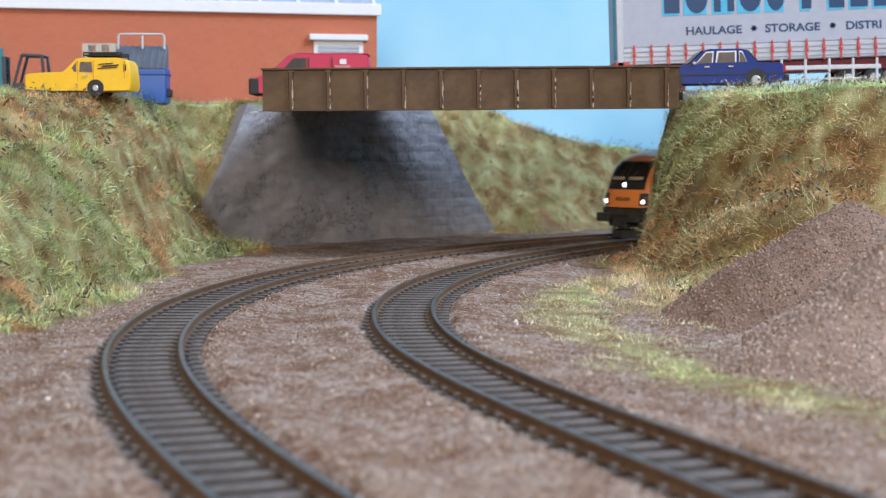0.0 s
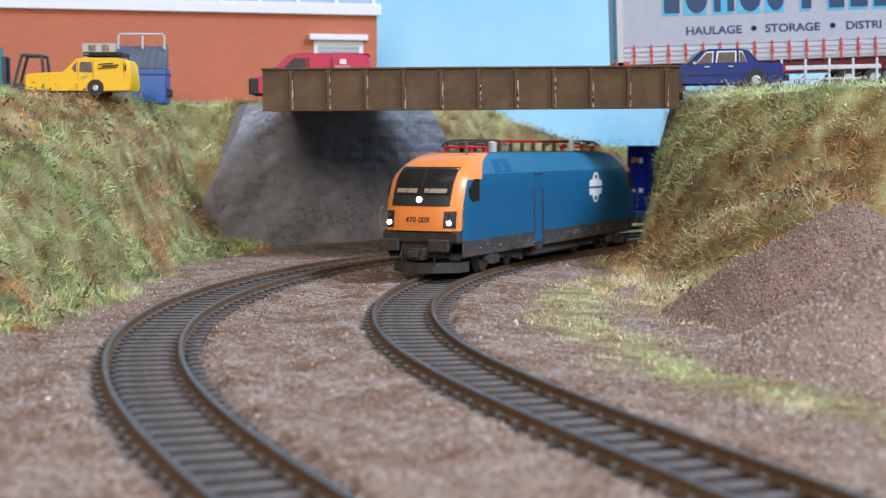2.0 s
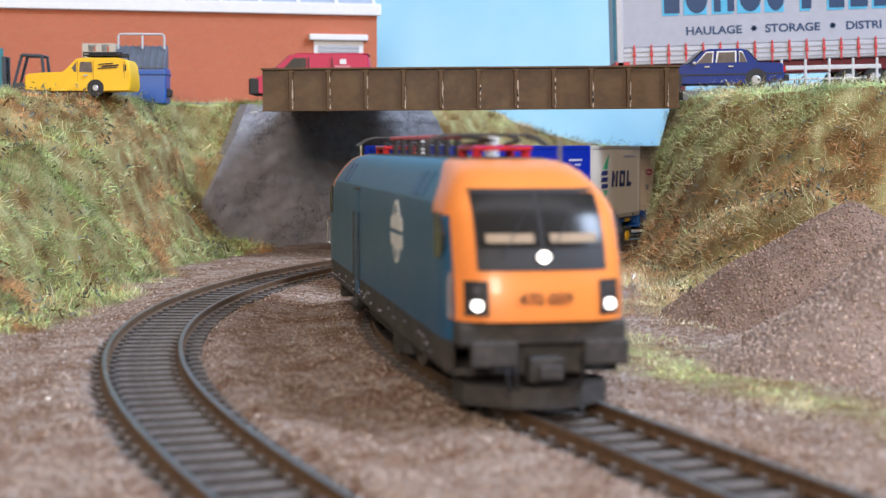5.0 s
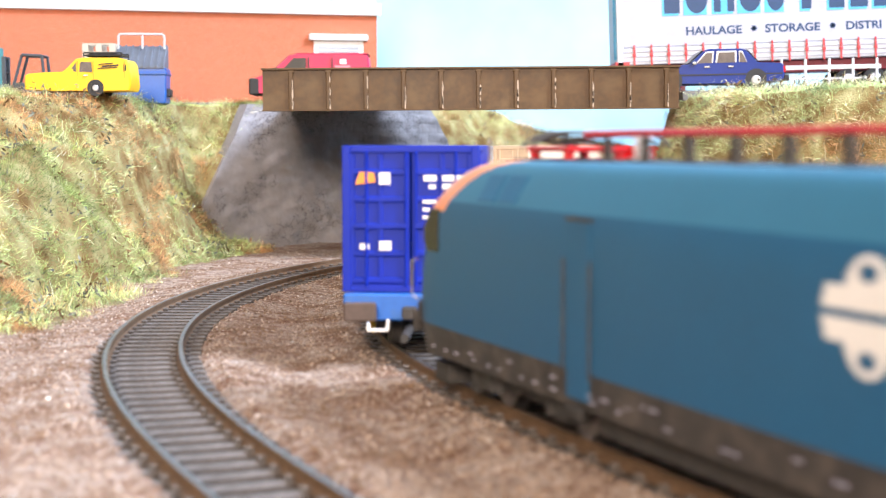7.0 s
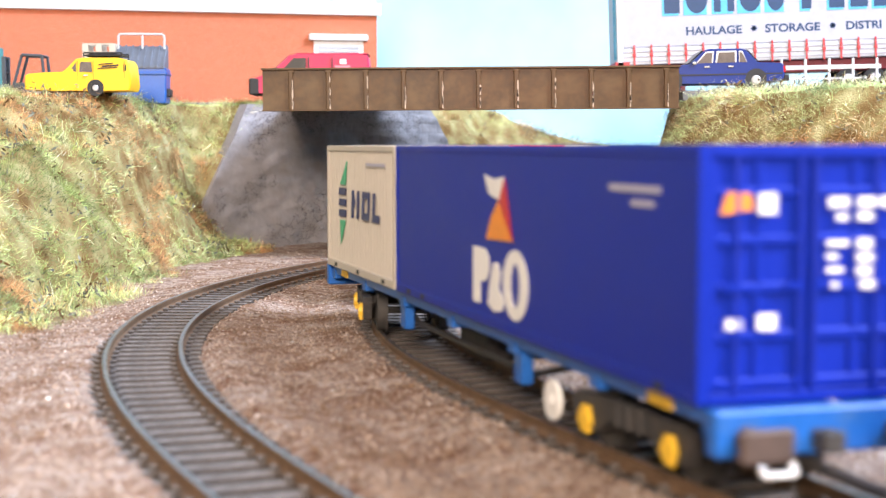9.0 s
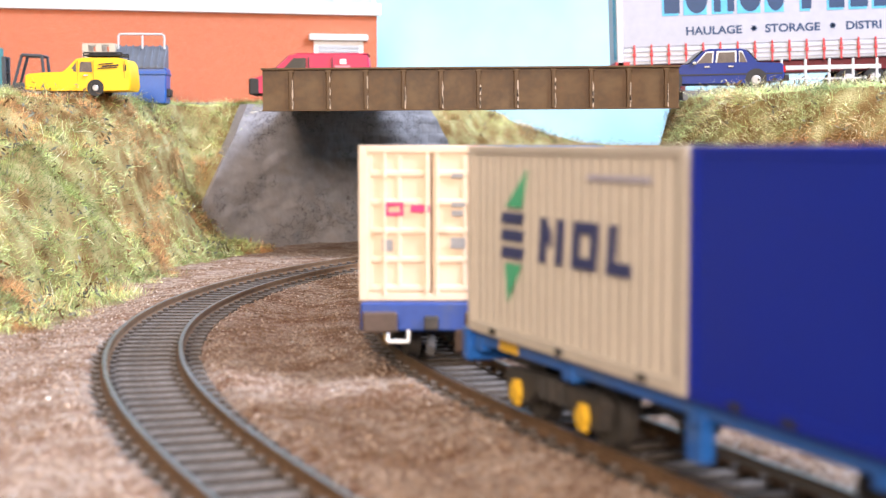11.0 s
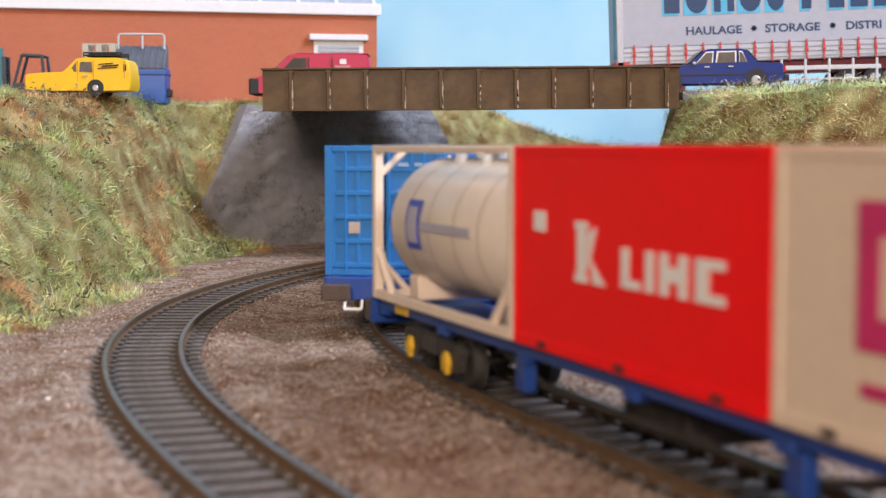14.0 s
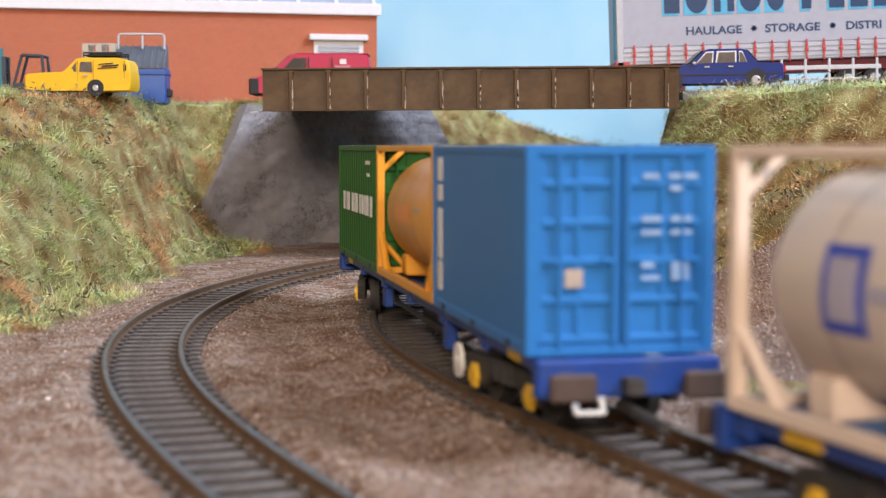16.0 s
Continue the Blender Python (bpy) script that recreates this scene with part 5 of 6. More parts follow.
def locomotive():
    th = thing("electric_locomotive", at(0, 0, 0), "blue electric locomotive with orange cabs and red roof equipment", "locomotive")
    # shell: outline at each level, sorted into skirt, side and cab skins
    rings = []
    ang = [math.radians(a) for a in np.linspace(-90, 90, 25)]
    for z, l, w in LEVELS:
        a0 = l - CORNER
        ring = []
        for t in ang:
            c, s = max(0, math.cos(t)), math.sin(t)
            ring.append((a0 + CORNER * c ** (2 / POWER), math.copysign(abs(s) ** (2 / POWER), s) * w, z))
        st = [min(85, a0 - 0.5), min(56, a0 - 3), 25, 0, -25, -min(56, a0 - 3), -min(85, a0 - 0.5)]
        ring += [(x, w, z) for x in st]
        ring += [(-p[0], -p[1], p[2]) for p in ring[:25]]
        ring += [(x, -w, z) for x in st[::-1]]
        rings.append(ring)
    skins = {"skirt": [], "side": [], "front": [], "rear": [], "upper": []}
    n = len(rings[0])
    for k in range(len(rings) - 1):
        for i in range(n):
            q = (rings[k][i], rings[k][(i + 1) % n], rings[k + 1][(i + 1) % n], rings[k + 1][i])
            cx, cz = sum(p[0] for p in q) / 4, sum(p[2] for p in q) / 4
            cy = sum(p[1] for p in q) / 4
            col = i if i < 32 else i - 32
            if cz < 17.2 and 4 <= col <= 19:
                continue
            if cz < 13.4:
                key = "skirt"
            elif (col < 24 and cz > 36) or 4 <= col <= 19:
                key = "front" if cx > 0 else "rear"
            else:
                key = "side" if cz < 38 else "upper"
            skins[key].append(q)
    skins["upper"].append(tuple(rings[-1]))

    def skin(name, quads, mat, label=""):
        bm = B()
        for q in quads:
            bm.faces.new([bm.verts.new(p) for p in q])
        bmesh.ops.remove_doubles(bm, verts=bm.verts, dist=0.01)
        return part(name, bm, mat, th, label, smooth=True)
    skin("skirt", skins["skirt"], M_SKIRT, "grey-brown lower skirt")
    body = skin("body_side", skins["side"], M_LOCOBLUE)
    skin("roof", skins["upper"], M_LOCOROOF, "blue roof slope")
    cabs = {1: skin("cab", skins["front"], M_ORANGE, "orange cab front"), -1: skin("cab", skins["rear"], M_ORANGE, "orange cab front")}
    part("floor", box(B(), -100, 100, -15.5, 15.5, 7.0, 8.2), M_BOGIE, th)
    for end in (1, -1):
        cab = cabs[end]
        bm = B()
        nose_patch(bm, -11.9, 11.9, 26.4, 40.8, 0.22, end=end)
        ws = part("windscreen_surround", bm, M_BLACK, cab, smooth=True)
        for a, b in ((-11.4, -0.3), (0.3, 11.4)):
            bm = B()
            nose_patch(bm, a, b, 30.4, 40.0, 0.40, ny=8, end=end)
            part("windscreen_pane", bm, M_DARKGLASS, ws, "dark windscreen glass", smooth=True)
            # tan strip on each pane: the warm light low in the glass, painted
            bm = B()
            nose_patch(bm, a + 1.2, b - 1.2, 31.3, 32.9, 0.48, ny=6, nz=3, end=end)
            part("sun_visor", bm, M_CABLIGHT, ws, "tan strip painting warm cab light low on the glass")
        bm = B()
        for y in (-7.5, 1.2):
            rod(bm, tuple(c * (end if i == 0 else 1) for i, c in enumerate(nose(y, 29, 0.7))), tuple(c * (end if i == 0 else 1) for i, c in enumerate(nose(y + 4.5, 36, 0.7))), 0.18, 5)
        part("wiper", bm, M_BLACK, cab)
        x = nose(0, 28.6, 0.45)[0]
        bm = B()
        disc(bm, (x * end, 0, 28.8), 1.1, 0.35 * end)
        part("top_headlight", bm, M_LAMP if end > 0 else M_WHITE, cab)
        for s in (-1, 1):
            bm = B()
            nose_patch(bm, s * 12.2 - 2.0, s * 12.2 + 2.0, 18.4, 24.6, 0.25, ny=5, nz=4, end=end)
            hl = part("headlight", bm, M_BLACK, cab, "black headlight panel with a lit lamp")
            p = nose(s * 12.2, 20.4, 0.3)
            bm = B()
            disc(bm, (p[0] * end, p[1], 20.3), 1.0, 0.4 * end)
            part("lamp", bm, M_LAMP if end > 0 else M_WHITE, hl)
            p = nose(s * 12.2, 23.0, 0.3)
            bm = B()
            disc(bm, (p[0] * end, p[1], 23.0), 0.75, 0.3 * end)
            part("lamp", bm, M_SKIRT, hl, "unlit dark upper lamp")
            # buffers, handrail, mirror
            bm = box(B(), 101 * end, 104.5 * end, s * 10.6 - 4.6, s * 10.6 + 4.6, 13.6, 17.2, 0.4) if end > 0 else box(B(), -104.5, -101, s * 10.6 - 4.6, s * 10.6 + 4.6, 13.6, 17.2, 0.4)
            rod(bm, (103 * end, s * 10.2, 12.2), (110.4 * end, s * 10.2, 12.2), 2.0, 14)
            q = sorted((110.2 * end, 111.6 * end))
            box(bm, q[0], q[1], s * 10.2 - 4.2, s * 10.2 + 4.2, 9.9, 14.5, 0.5, 2)
            part("buffer", bm, M_BOGIE, cab, "black rectangular buffer")
            bm = B()
            bent(bm, [(103.5 * end, s * 16.2, 17.6), (104.6 * end, s * 17.0, 18.2), (104.6 * end, s * 17.0, 25.0), (103.0 * end, s * 16.6, 25.8)], 0.25, 6)
            part("handrail", bm, M_CHROME, cab)
            # side window of the cab
            bm = B()
            prism(bm, [(89.5 * end, 28.0), (89.5 * end, 36.3), (93.5 * end, 36.3), (97.5 * end, 32.5), (97.5 * end, 29.8), (95.5 * end, 28.0)], s * 16.2, s * 17.12, "y")
            part("cab_side_window", bm, M_DARKGLASS, body, "dark cab side window")
        bm = B()
        q = sorted((96 * end, 105.5 * end))
        box(bm, q[0], q[1], -15.8, 15.8, 12.6, 17.3, 0.8)
        box(bm, q[0], q[1] - 2 if end > 0 else q[1], -9, 9, 7.2, 12.8, 0.5)
        part("buffer_beam", bm, M_BOGIE, cab)
        bm = B()
        q = sorted((104.0 * end, 108.5 * end))
        box(bm, q[0], q[1], -3.2, 3.2, 6.4, 11.0, 0.4)
        rod(bm, (105 * end, 0, 8.8), (111.5 * end, 0, 8.8), 1.3, 8)
        box(bm, min(110 * end, 112 * end), max(110 * end, 112 * end), -2.2, 2.2, 7.6, 10.0, 0.3)
        part("coupling", bm, M_BOGIE, cab)
        for y in (-7, 7, -5.4):
            bm = B()
            bent(bm, [(106 * end, y, 11), (107.4 * end, y, 8), (106.4 * end, y * 0.9, 4.6)], 0.45, 5)
            part("brake_hose", bm, M_BLACK, cab)
        bm = B()
        prism(bm, [(92 * end, -14), (100 * end, -13.6), (106.6 * end, -6), (107.6 * end, 0), (106.6 * end, 6), (100 * end, 13.6), (92 * end, 14)], 1.6, 5.4, "z")
        part("snowplough", bm, M_BOGIE, cab, "dark snow plough")
    flip = pose(0, 0, 0, 90, 0, 90)
    words("running_number", "470 009", 3.0, M_BLACK, cabs[1], at(nose(0, 21.0, 0.3)[0], -4.9, 20.4) @ flip, "dark running number on the orange front", 0.12, 0.0)
    # sides
    for s in (-1, 1):
        y = s * 17.0
        for x in (29.0 * s,):
            bm = box(B(), x - 3.9, x + 3.9, y - 0.12, y + 0.12, 9.0, 37.2, 0.1)
            d = part("side_door", bm, M_LOCOBLUE, body, "blue crew door with grey handrails")
            bm = B()
            for dx in (-4.6, 4.6):
                rod(bm, (x + dx, y + s * 0.4, 13), (x + dx, y + s * 0.4, 31), 0.22, 6)
            box(bm, x - 4.4, x + 4.4, y - 0.2, y + 0.3, 36.9, 37.5)
            part("door_rail", bm, M_SKIRT, d)
            part("step", box(B(), x - 2.5, x + 2.5, y - 1.0, y + s * 0.5 + 0.5, 6.0, 8.0, 0.2), M_BOGIE, body)
        # winged emblem as plain shapes
        bm = B()
        x0 = -42.0 * s
        for z, sg in ((30.3, 1), (29.3, -1)):
            prism(bm, [(x0 - 8.6, z), (x0 - 7.8, z + sg * 2.7), (x0 + 7.8, z + sg * 3.0), (x0 + 8.6, z)], y - 0.12, y + 0.12, "y")
            pts = [(x0 + 4.4 * math.cos(a), z + sg * 1.4 + sg * 5.0 * math.sin(a)) for a in np.linspace(0, math.pi, 14)]
            prism(bm, pts, y - 0.14, y + 0.14, "y")
        bm2 = B()
        for z, sg in ((30.3, 1), (29.3, -1)):
            prism(bm2, [(x0 + 1.7 * math.cos(a), z + sg * 4.4 + 1.1 * math.sin(a)) for a in np.linspace(0, 2 * math.pi, 14, endpoint=False)], y - 0.18, y + 0.18, "y")
        part("emblem_centre", bm2, M_LOCOBLUE, body, "blue centre of the winged emblem")
        part("side_emblem", bm, M_MARK, body, "white winged emblem")
        bm = B()
        for k in range(34):
            x = random.uniform(-95, 95)
            z = random.choice((9.2, 10.2, 11.2))
            box(bm, x, x + random.uniform(0.5, 1.8), y - 0.1, y + 0.1, z, z + 0.3)
        part("data_lettering", bm, M_GREYPRINT, body, "small white data lettering, too small to read")
    # roof panels and equipment
    for s in (-1, 1):
        for x in (68, 59, -68, -59):
            zz, yy = 41.0, 14.75
            bm = box(B(), -3.8, 3.8, -2.8, 2.8, -0.15, 0.15, 0.1)
            part("roof_hatch", bm, M_LOCOBLUE, th, m=at(x, s * yy, zz + 0.02, 0, -s * 60, 0))
    part("roof_plate", box(B(), -74, 74, -8.4, 8.4, 45.6, 46.3, 0.2), M_SKIRT, th, "dark roof walkway")
    bar = B()
    rod(bar, (-52, -4.2, 50.6), (52, -4.2, 50.6), 0.6, 8)
    part("busbar", bar, M_REDPART, th, "red busbar along the roof")
    ins = None
    for x in (-44, -31, -18, -5, 8, 21, 34, 46):
        bm = B()
        for k in range(4):
            rod(bm, (0, 0, 0.9 * k), (0, 0, 0.9 * k + 0.5), 1.15, 10)
        rod(bm, (0, 0, 0), (0, 0, 4.4), 0.6, 8)
        ins = part("insulator", bm, M_BOGIE, th, m=at(x, -4.2, 46.2))
    for end in (1, -1):
        x0 = 74 * end
        fr = part("pantograph", box(B(), -9, 9, -6, 6, 1.6, 2.6, 0.3), M_REDPART, th, "folded pantograph on red insulators", m=at(x0 - 10 * end, 0, 46.0))
        bm = B()
        for x in (-7, 7):
            for y in (-5, 5):
                rod(bm, (x, y, -1.0), (x, y, 1.8), 1.0, 10)
        part("insulator", bm, M_REDPART, fr)
        bm = B()
        for y in (-4.5, 4.5):
            bent(bm, [(-9 * end, y, 2.8), (12 * end, y * 0.6, 3.7), (-8 * end, y * 1.2, 4.6)], 0.38, 6)
        part("arm", bm, M_BOGIE, fr)
        bm = B()
        for x in (-10 * end, -6 * end):
            bent(bm, [(x, -13.5, 2.6), (x, -11.0, 4.2), (x, -8.5, 4.9), (x, 8.5, 4.9), (x, 11.0, 4.2), (x, 13.5, 2.6)], 0.32, 6)
        part("collector_head", bm, M_SKIRT, fr, "dark collector strips with drooped horns")
        bm = B()
        for k in range(5):
            rod(bm, (0, 0, 0.9 * k), (0, 0, 0.9 * k + 0.55), 1.7, 12)
        rod(bm, (0, 0, -0.5), (0, 0, 5), 0.9, 8)
        part("arrester", bm, M_WHITE, th, "pale ribbed surge arrester", m=at(46 * end, 3.5, 46.2))
        bm = B()
        rod(bm, (0, 0, 0), (0, 0, 5.2), 0.35, 6)
        part("aerial", bm, M_CHROME, th, m=at(83 * end, 9.0 * end, 44.6))
    # running gear
    for end in (1, -1):
        bm = B()
        for s in (-1, 1):
            box(bm, -24, 24, s * 12.2 - 1.1, s * 12.2 + 1.1, 4.4, 8.0, 0.5)
            for x in (-16.5, 16.5):
                box(bm, x - 3.6, x + 3.6, s * 13.0 - 1.2, s * 13.0 + 1.2, 3.0, 8.0, 0.5)
                rod(bm, (x + 5.2, s * 13.0, 3.6), (x + 5.2, s * 13.0, 9.2), 1.3, 10)
                rod(bm, (x - 5.2, s * 13.0, 3.6), (x - 5.2, s * 13.0, 9.2), 1.3, 10)
            rod(bm, (-4, s * 13.6, 4.6), (10, s * 13.6, 9.2), 0.7, 8)
            box(bm, -23.5, -20, s * 12.6 - 1.5, s * 12.6 + 1.5, 2.0, 6.0, 0.3)
        box(bm, -6, 6, -11.5, 11.5, 5, 8, 0.3)
        bg = part("bogie", bm, M_BOGIE, th, "dirty black bogie frame", m=at(57 * end, 0, 0))
        BOGIES.append((bg, 0, 57, 57 * end))
        for x in (-16.5, 16.5):
            wheelset(bg, x, 6.3, M_WHEEL)
    part("transformer", box(B(), -28, 28, -14, 14, 3.0, 8, 0.8), M_BOGIE, th, "dark underfloor transformer box")
    return th


def wagon(paint, label):
    th = thing("container_wagon", at(0, 0, 0), label, "wagon", "container wagons")
    part("centre_sill", box(B(), -122, 122, -7, 7, 9.0, 13.2, 0.3), paint, th)
    for s in (-1, 1):
        part("side_sill", box(B(), -121, 121, s * 13.4 - 0.8, s * 13.4 + 0.8, 11.7, 13.9, 0.25), paint, th)
        for x in (-42, 42):
            part("bracket", box(B(), x - 2.2, x + 2.2, s * 12.6 - 1.2, s * 12.6 + 1.2, 5.0, 11.2, 0.3), paint, th)
        bm = B()
        bent(bm, [(-62, s * 10, 11), (-40, s * 10, 6.2), (40, s * 10, 6.2), (62, s * 10, 11)], 0.7, 6)
        part("truss_rod", bm, M_BOGIE, th)
        bm = B()
        rod(bm, (66, s * 15.4, 6.2), (66, s * 16.2, 6.2), 3.5, 20)
        rod(bm, (66, s * 16.1, 6.2), (66, s * 16.5, 6.2), 1.0, 10)
        part("brake_wheel", bm, M_MARK, th, "white hand brake wheel")
        for x in (-105, 105):
            part("mark_plate", box(B(), x - 4, x + 4, s * 14.3 - 0.15, s * 14.3 + 0.15, 11.9, 13.7), M_AXLE, th, "yellow marking plate")
    for k in range(7):
        part("cross_beam", box(B(), -121 + 40.3 * k - 2, -121 + 40.3 * k + 2 if k else -117, -14.5, 14.5, 10.4, 13.0, 0.2), paint, th)
    part("equipment_box", box(B(), -14, 6, -8, 8, 3.6, 9.2, 0.5), M_BOGIE, th)
    for end in (1, -1):
        q = sorted((121.5 * end, 124.5 * end))
        hs = part("headstock", box(B(), q[0], q[1], -15.5, 15.5, 8.2, 14.4, 0.4), paint, th)
        for s in (-1, 1):
            bm = B()
            rod(bm, (124 * end, s * 11, 10.8), (129 * end, s * 11, 10.8), 1.7, 10)
            q = sorted((129 * end, 130.6 * end))
            box(bm, q[0], q[1], s * 11 - 3.8, s * 11 + 3.8, 8.6, 13.0, 0.4)
            part("buffer", bm, M_BUFFER, hs, "brown rectangular buffer")
            if s == end:
                continue
            bm = B()
            bent(bm, [(125 * end, s * 5.0, 8.4), (126.6 * end, s * 5.0, 6.2), (126.6 * end, s * 9.5, 6.2), (125 * end, s * 9.5, 8.4)], 0.4, 6)
            part("shunter_handle", bm, M_MARK, hs, "white shunter's handrail")
        bm = B()
        box(bm, min(124 * end, 128 * end), max(124 * end, 128 * end), -1.6, 1.6, 8.8, 11.6, 0.3)
        rod(bm, (120 * end, 0, 6.2), (141 * end, 0, 6.2), 1.0, 8)
        part("coupling", bm, M_BOGIE, th)
        bm = B()
        for s in (-1, 1):
            prism(bm, [(-19, 7.8), (-17, 9.2), (17, 9.2), (19, 7.8), (17.5, 3.6), (9.5, 3.6), (6, 6.0), (-6, 6.0), (-9.5, 3.6), (-17.5, 3.6)], s * 12.0 - 1.1, s * 12.0 + 1.1, "y")
            for k in (-3.5, 0, 3.5):
                rod(bm, (k, s * 12.6, 5.6), (k, s * 12.6, 9.4), 1.1, 8)
        box(bm, -5, 5, -11, 11, 6, 9, 0.3)
        bg = part("bogie", bm, M_BOGIE, th, "dark cast bogie frame", m=at(90 * end, 0, 0))
        BOGIES.append((bg, None, 90, 90 * end))
        for x in (-13, 13):
            wheelset(bg, x, 5.4, M_BOGIE)
            for s in (-1, 1):
                bm = B()
                rod(bm, (x, s * 13.0, 5.2), (x, s * 14.2, 5.2), 1.7, 12)
                box(bm, x - 1.3, x + 1.3, s * 13.5 - 0.5, s * 13.5 + 0.5, 2.8, 7.4, 0.3)
                part("axlebox", bm, M_AXLE, bg, "yellow axlebox end")
    return th


CZ0, CZ1, CW = 14.4, 48.7, 16.1


def frame_posts(th, L, mat):
    h = L / 2
    for sx in (-1, 1):
        for s in (-1, 1):
            part("corner_post", box(B(), min(sx * h, sx * (h - 2)), max(sx * h, sx * (h - 2)), min(s * CW, s * (CW - 2)), max(s * CW, s * (CW - 2)), CZ0, CZ1, 0.15), mat, th)
        for z in (CZ0, CZ1 - 1.6):
            part("end_rail", box(B(), min(sx * h, sx * (h - 1.6)), max(sx * h, sx * (h - 1.6)), -CW + 2, CW - 2, z, z + 1.6, 0.12), mat, th)
    for s in (-1, 1):
        for z in (CZ0, CZ1 - 1.5):
            part("side_rail", box(B(), -h + 2, h - 2, min(s * CW, s * (CW - 1.6)), max(s * CW, s * (CW - 1.6)), z, z + (2.0 if z == CZ0 else 1.5), 0.12), mat, th)


def box_container(L, paint, label, group="freight containers", ribs=0.0, trim=None, doors_dark=False):
    th = thing("freight_container", at(0, 0, 0), label, "container", group)
    h = L / 2
    frame_posts(th, L, trim or paint)
    for s in (-1, 1):
        bm = B()
        if ribs:
            n = int((L - 4) / ribs)
            prof = []
            for i in range(n + 1):
                x = -h + 2 + (L - 4) * i / n
                prof += [(x, s * (CW - 0.35 - (0.35 if i % 2 else 0))), (x + 0.6 * (L - 4) / n if i < n else x, s * (CW - 0.35 - (0.35 if i % 2 else 0)))]
            lo = [bm.verts.new((x, y, CZ0 + 1.9)) for x, y in prof]
            hi = [bm.verts.new((x, y, CZ1 - 1.4)) for x, y in prof]
            for i in range(len(prof) - 1):
                if prof[i] != prof[i + 1]:
                    bm.faces.new((lo[i], lo[i + 1], hi[i + 1], hi[i]))
            r = bmesh.ops.extrude_face_region(bm, geom=bm.faces[:])
            bmesh.ops.translate(bm, vec=(0, -s * 0.6, 0), verts=[v for v in r["geom"] if isinstance(v, bmesh.types.BMVert)])
        else:
            box(bm, -h + 1.9, h - 1.9, min(s * (CW - 0.25), s * (CW - 1)), max(s * (CW - 0.25), s * (CW - 1)), CZ0 + 1.9, CZ1 - 1.4)
        part("side_panel", bm, paint, th)
        for x in (-h + 12, -h + 24 if L > 100 else 0, h - 12):
            part("fork_pocket", box(B(), x - 1.4, x + 1.4, s * CW - 0.12, s * CW + 0.05, CZ0 + 0.4, CZ0 + 1.5), M_BLACK, th)
    part("roof", box(B(), -h + 1, h - 1, -CW + 1, CW - 1, CZ1 - 1.2, CZ1 - 0.3), paint, th)
    part("floor", box(B(), -h + 1, h - 1, -CW + 1.2, CW - 1.2, CZ0 + 0.3, CZ0 + 1.3), paint, th)
    part("end_wall", box(B(), -h + 0.4, -h + 1.4, -CW + 2, CW - 2, CZ0 + 1.6, CZ1 - 1.6), paint, th)
    for s in (-1, 1):
        y0, y1 = sorted((s * 0.25, s * (CW - 1.9)))
        bm = box(B(), h - 1.6, h - 0.7, y0, y1, CZ0 + 1.6, CZ1 - 1.6)
        d = part("door", bm, paint, th)
        rib = None
        for k in range(5):
            m = at(h - 0.5, (y0 + y1) / 2, CZ0 + 2.7 + k * 6.35)
            rib = part("door_rib", box(B(), -0.4, 0.35, -(y1 - y0) / 2 + 0.7, (y1 - y0) / 2 - 0.7, -0.75, 0.75, 0.3), paint, d, m=m) if rib is None else (again(rib, m, d), rib)[1]
        rib = None
        for y in (y0 + 0.5, (y0 + y1) / 2, y1 - 0.5):
            m = at(h - 0.5, y, 0)
            rib = part("door_stile", box(B(), -0.4, 0.25, -0.55, 0.55, CZ0 + 1.9, CZ1 - 1.9, 0.2), paint, d, m=m) if rib is None else (again(rib, m, d), rib)[1]
        for y in (y0 + 0.9 if s > 0 else y1 - 0.9, (y0 + y1) / 2 + s * 3.2):
            bm = B()
            rod(bm, (h - 0.05, y, CZ0 + 1.2), (h - 0.05, y, CZ1 - 1.2), 0.35, 8)
            box(bm, h - 0.3, h + 0.35, y - 0.25, y + 2.2 * s if s > 0 else y + 0.25, CZ0 + 15.2, CZ0 + 16.1) if s > 0 else box(bm, h - 0.3, h + 0.35, y - 2.2, y + 0.25, CZ0 + 15.2, CZ0 + 16.1)
            part("locking_bar", bm, paint, d)
    return th


def mark(th, name, mat, label, *boxes, side=None, end=None, t=0.07, L=80):
    """Flat printed shapes: on a side, boxes are (x0, x1, z0, z1); on the door end (y0, y1, z0, z1)."""
    bm = B()
    for a, b, c, d in boxes:
        if end is not None:
            box(bm, L / 2 - 0.1, L / 2 + 0.02 + t, a, b, c, d)
        else:
            for s in side or (-1,):
                y = s * CW
                box(bm, min(-a * s if s > 0 else a, -b * s if s > 0 else b), max(-a * s if s > 0 else a, -b * s if s > 0 else b), y - 0.2 if s > 0 else y - t, y + t if s > 0 else y + 0.2, c, d)
    return part(name, bm, mat, th, label)


def poly_mark(th, name, mat, label, pts, side=-1, t=0.08):
    bm = prism(B(), pts, side * CW - t, side * CW + t, "y")
    return part(name, bm, mat, th, label)


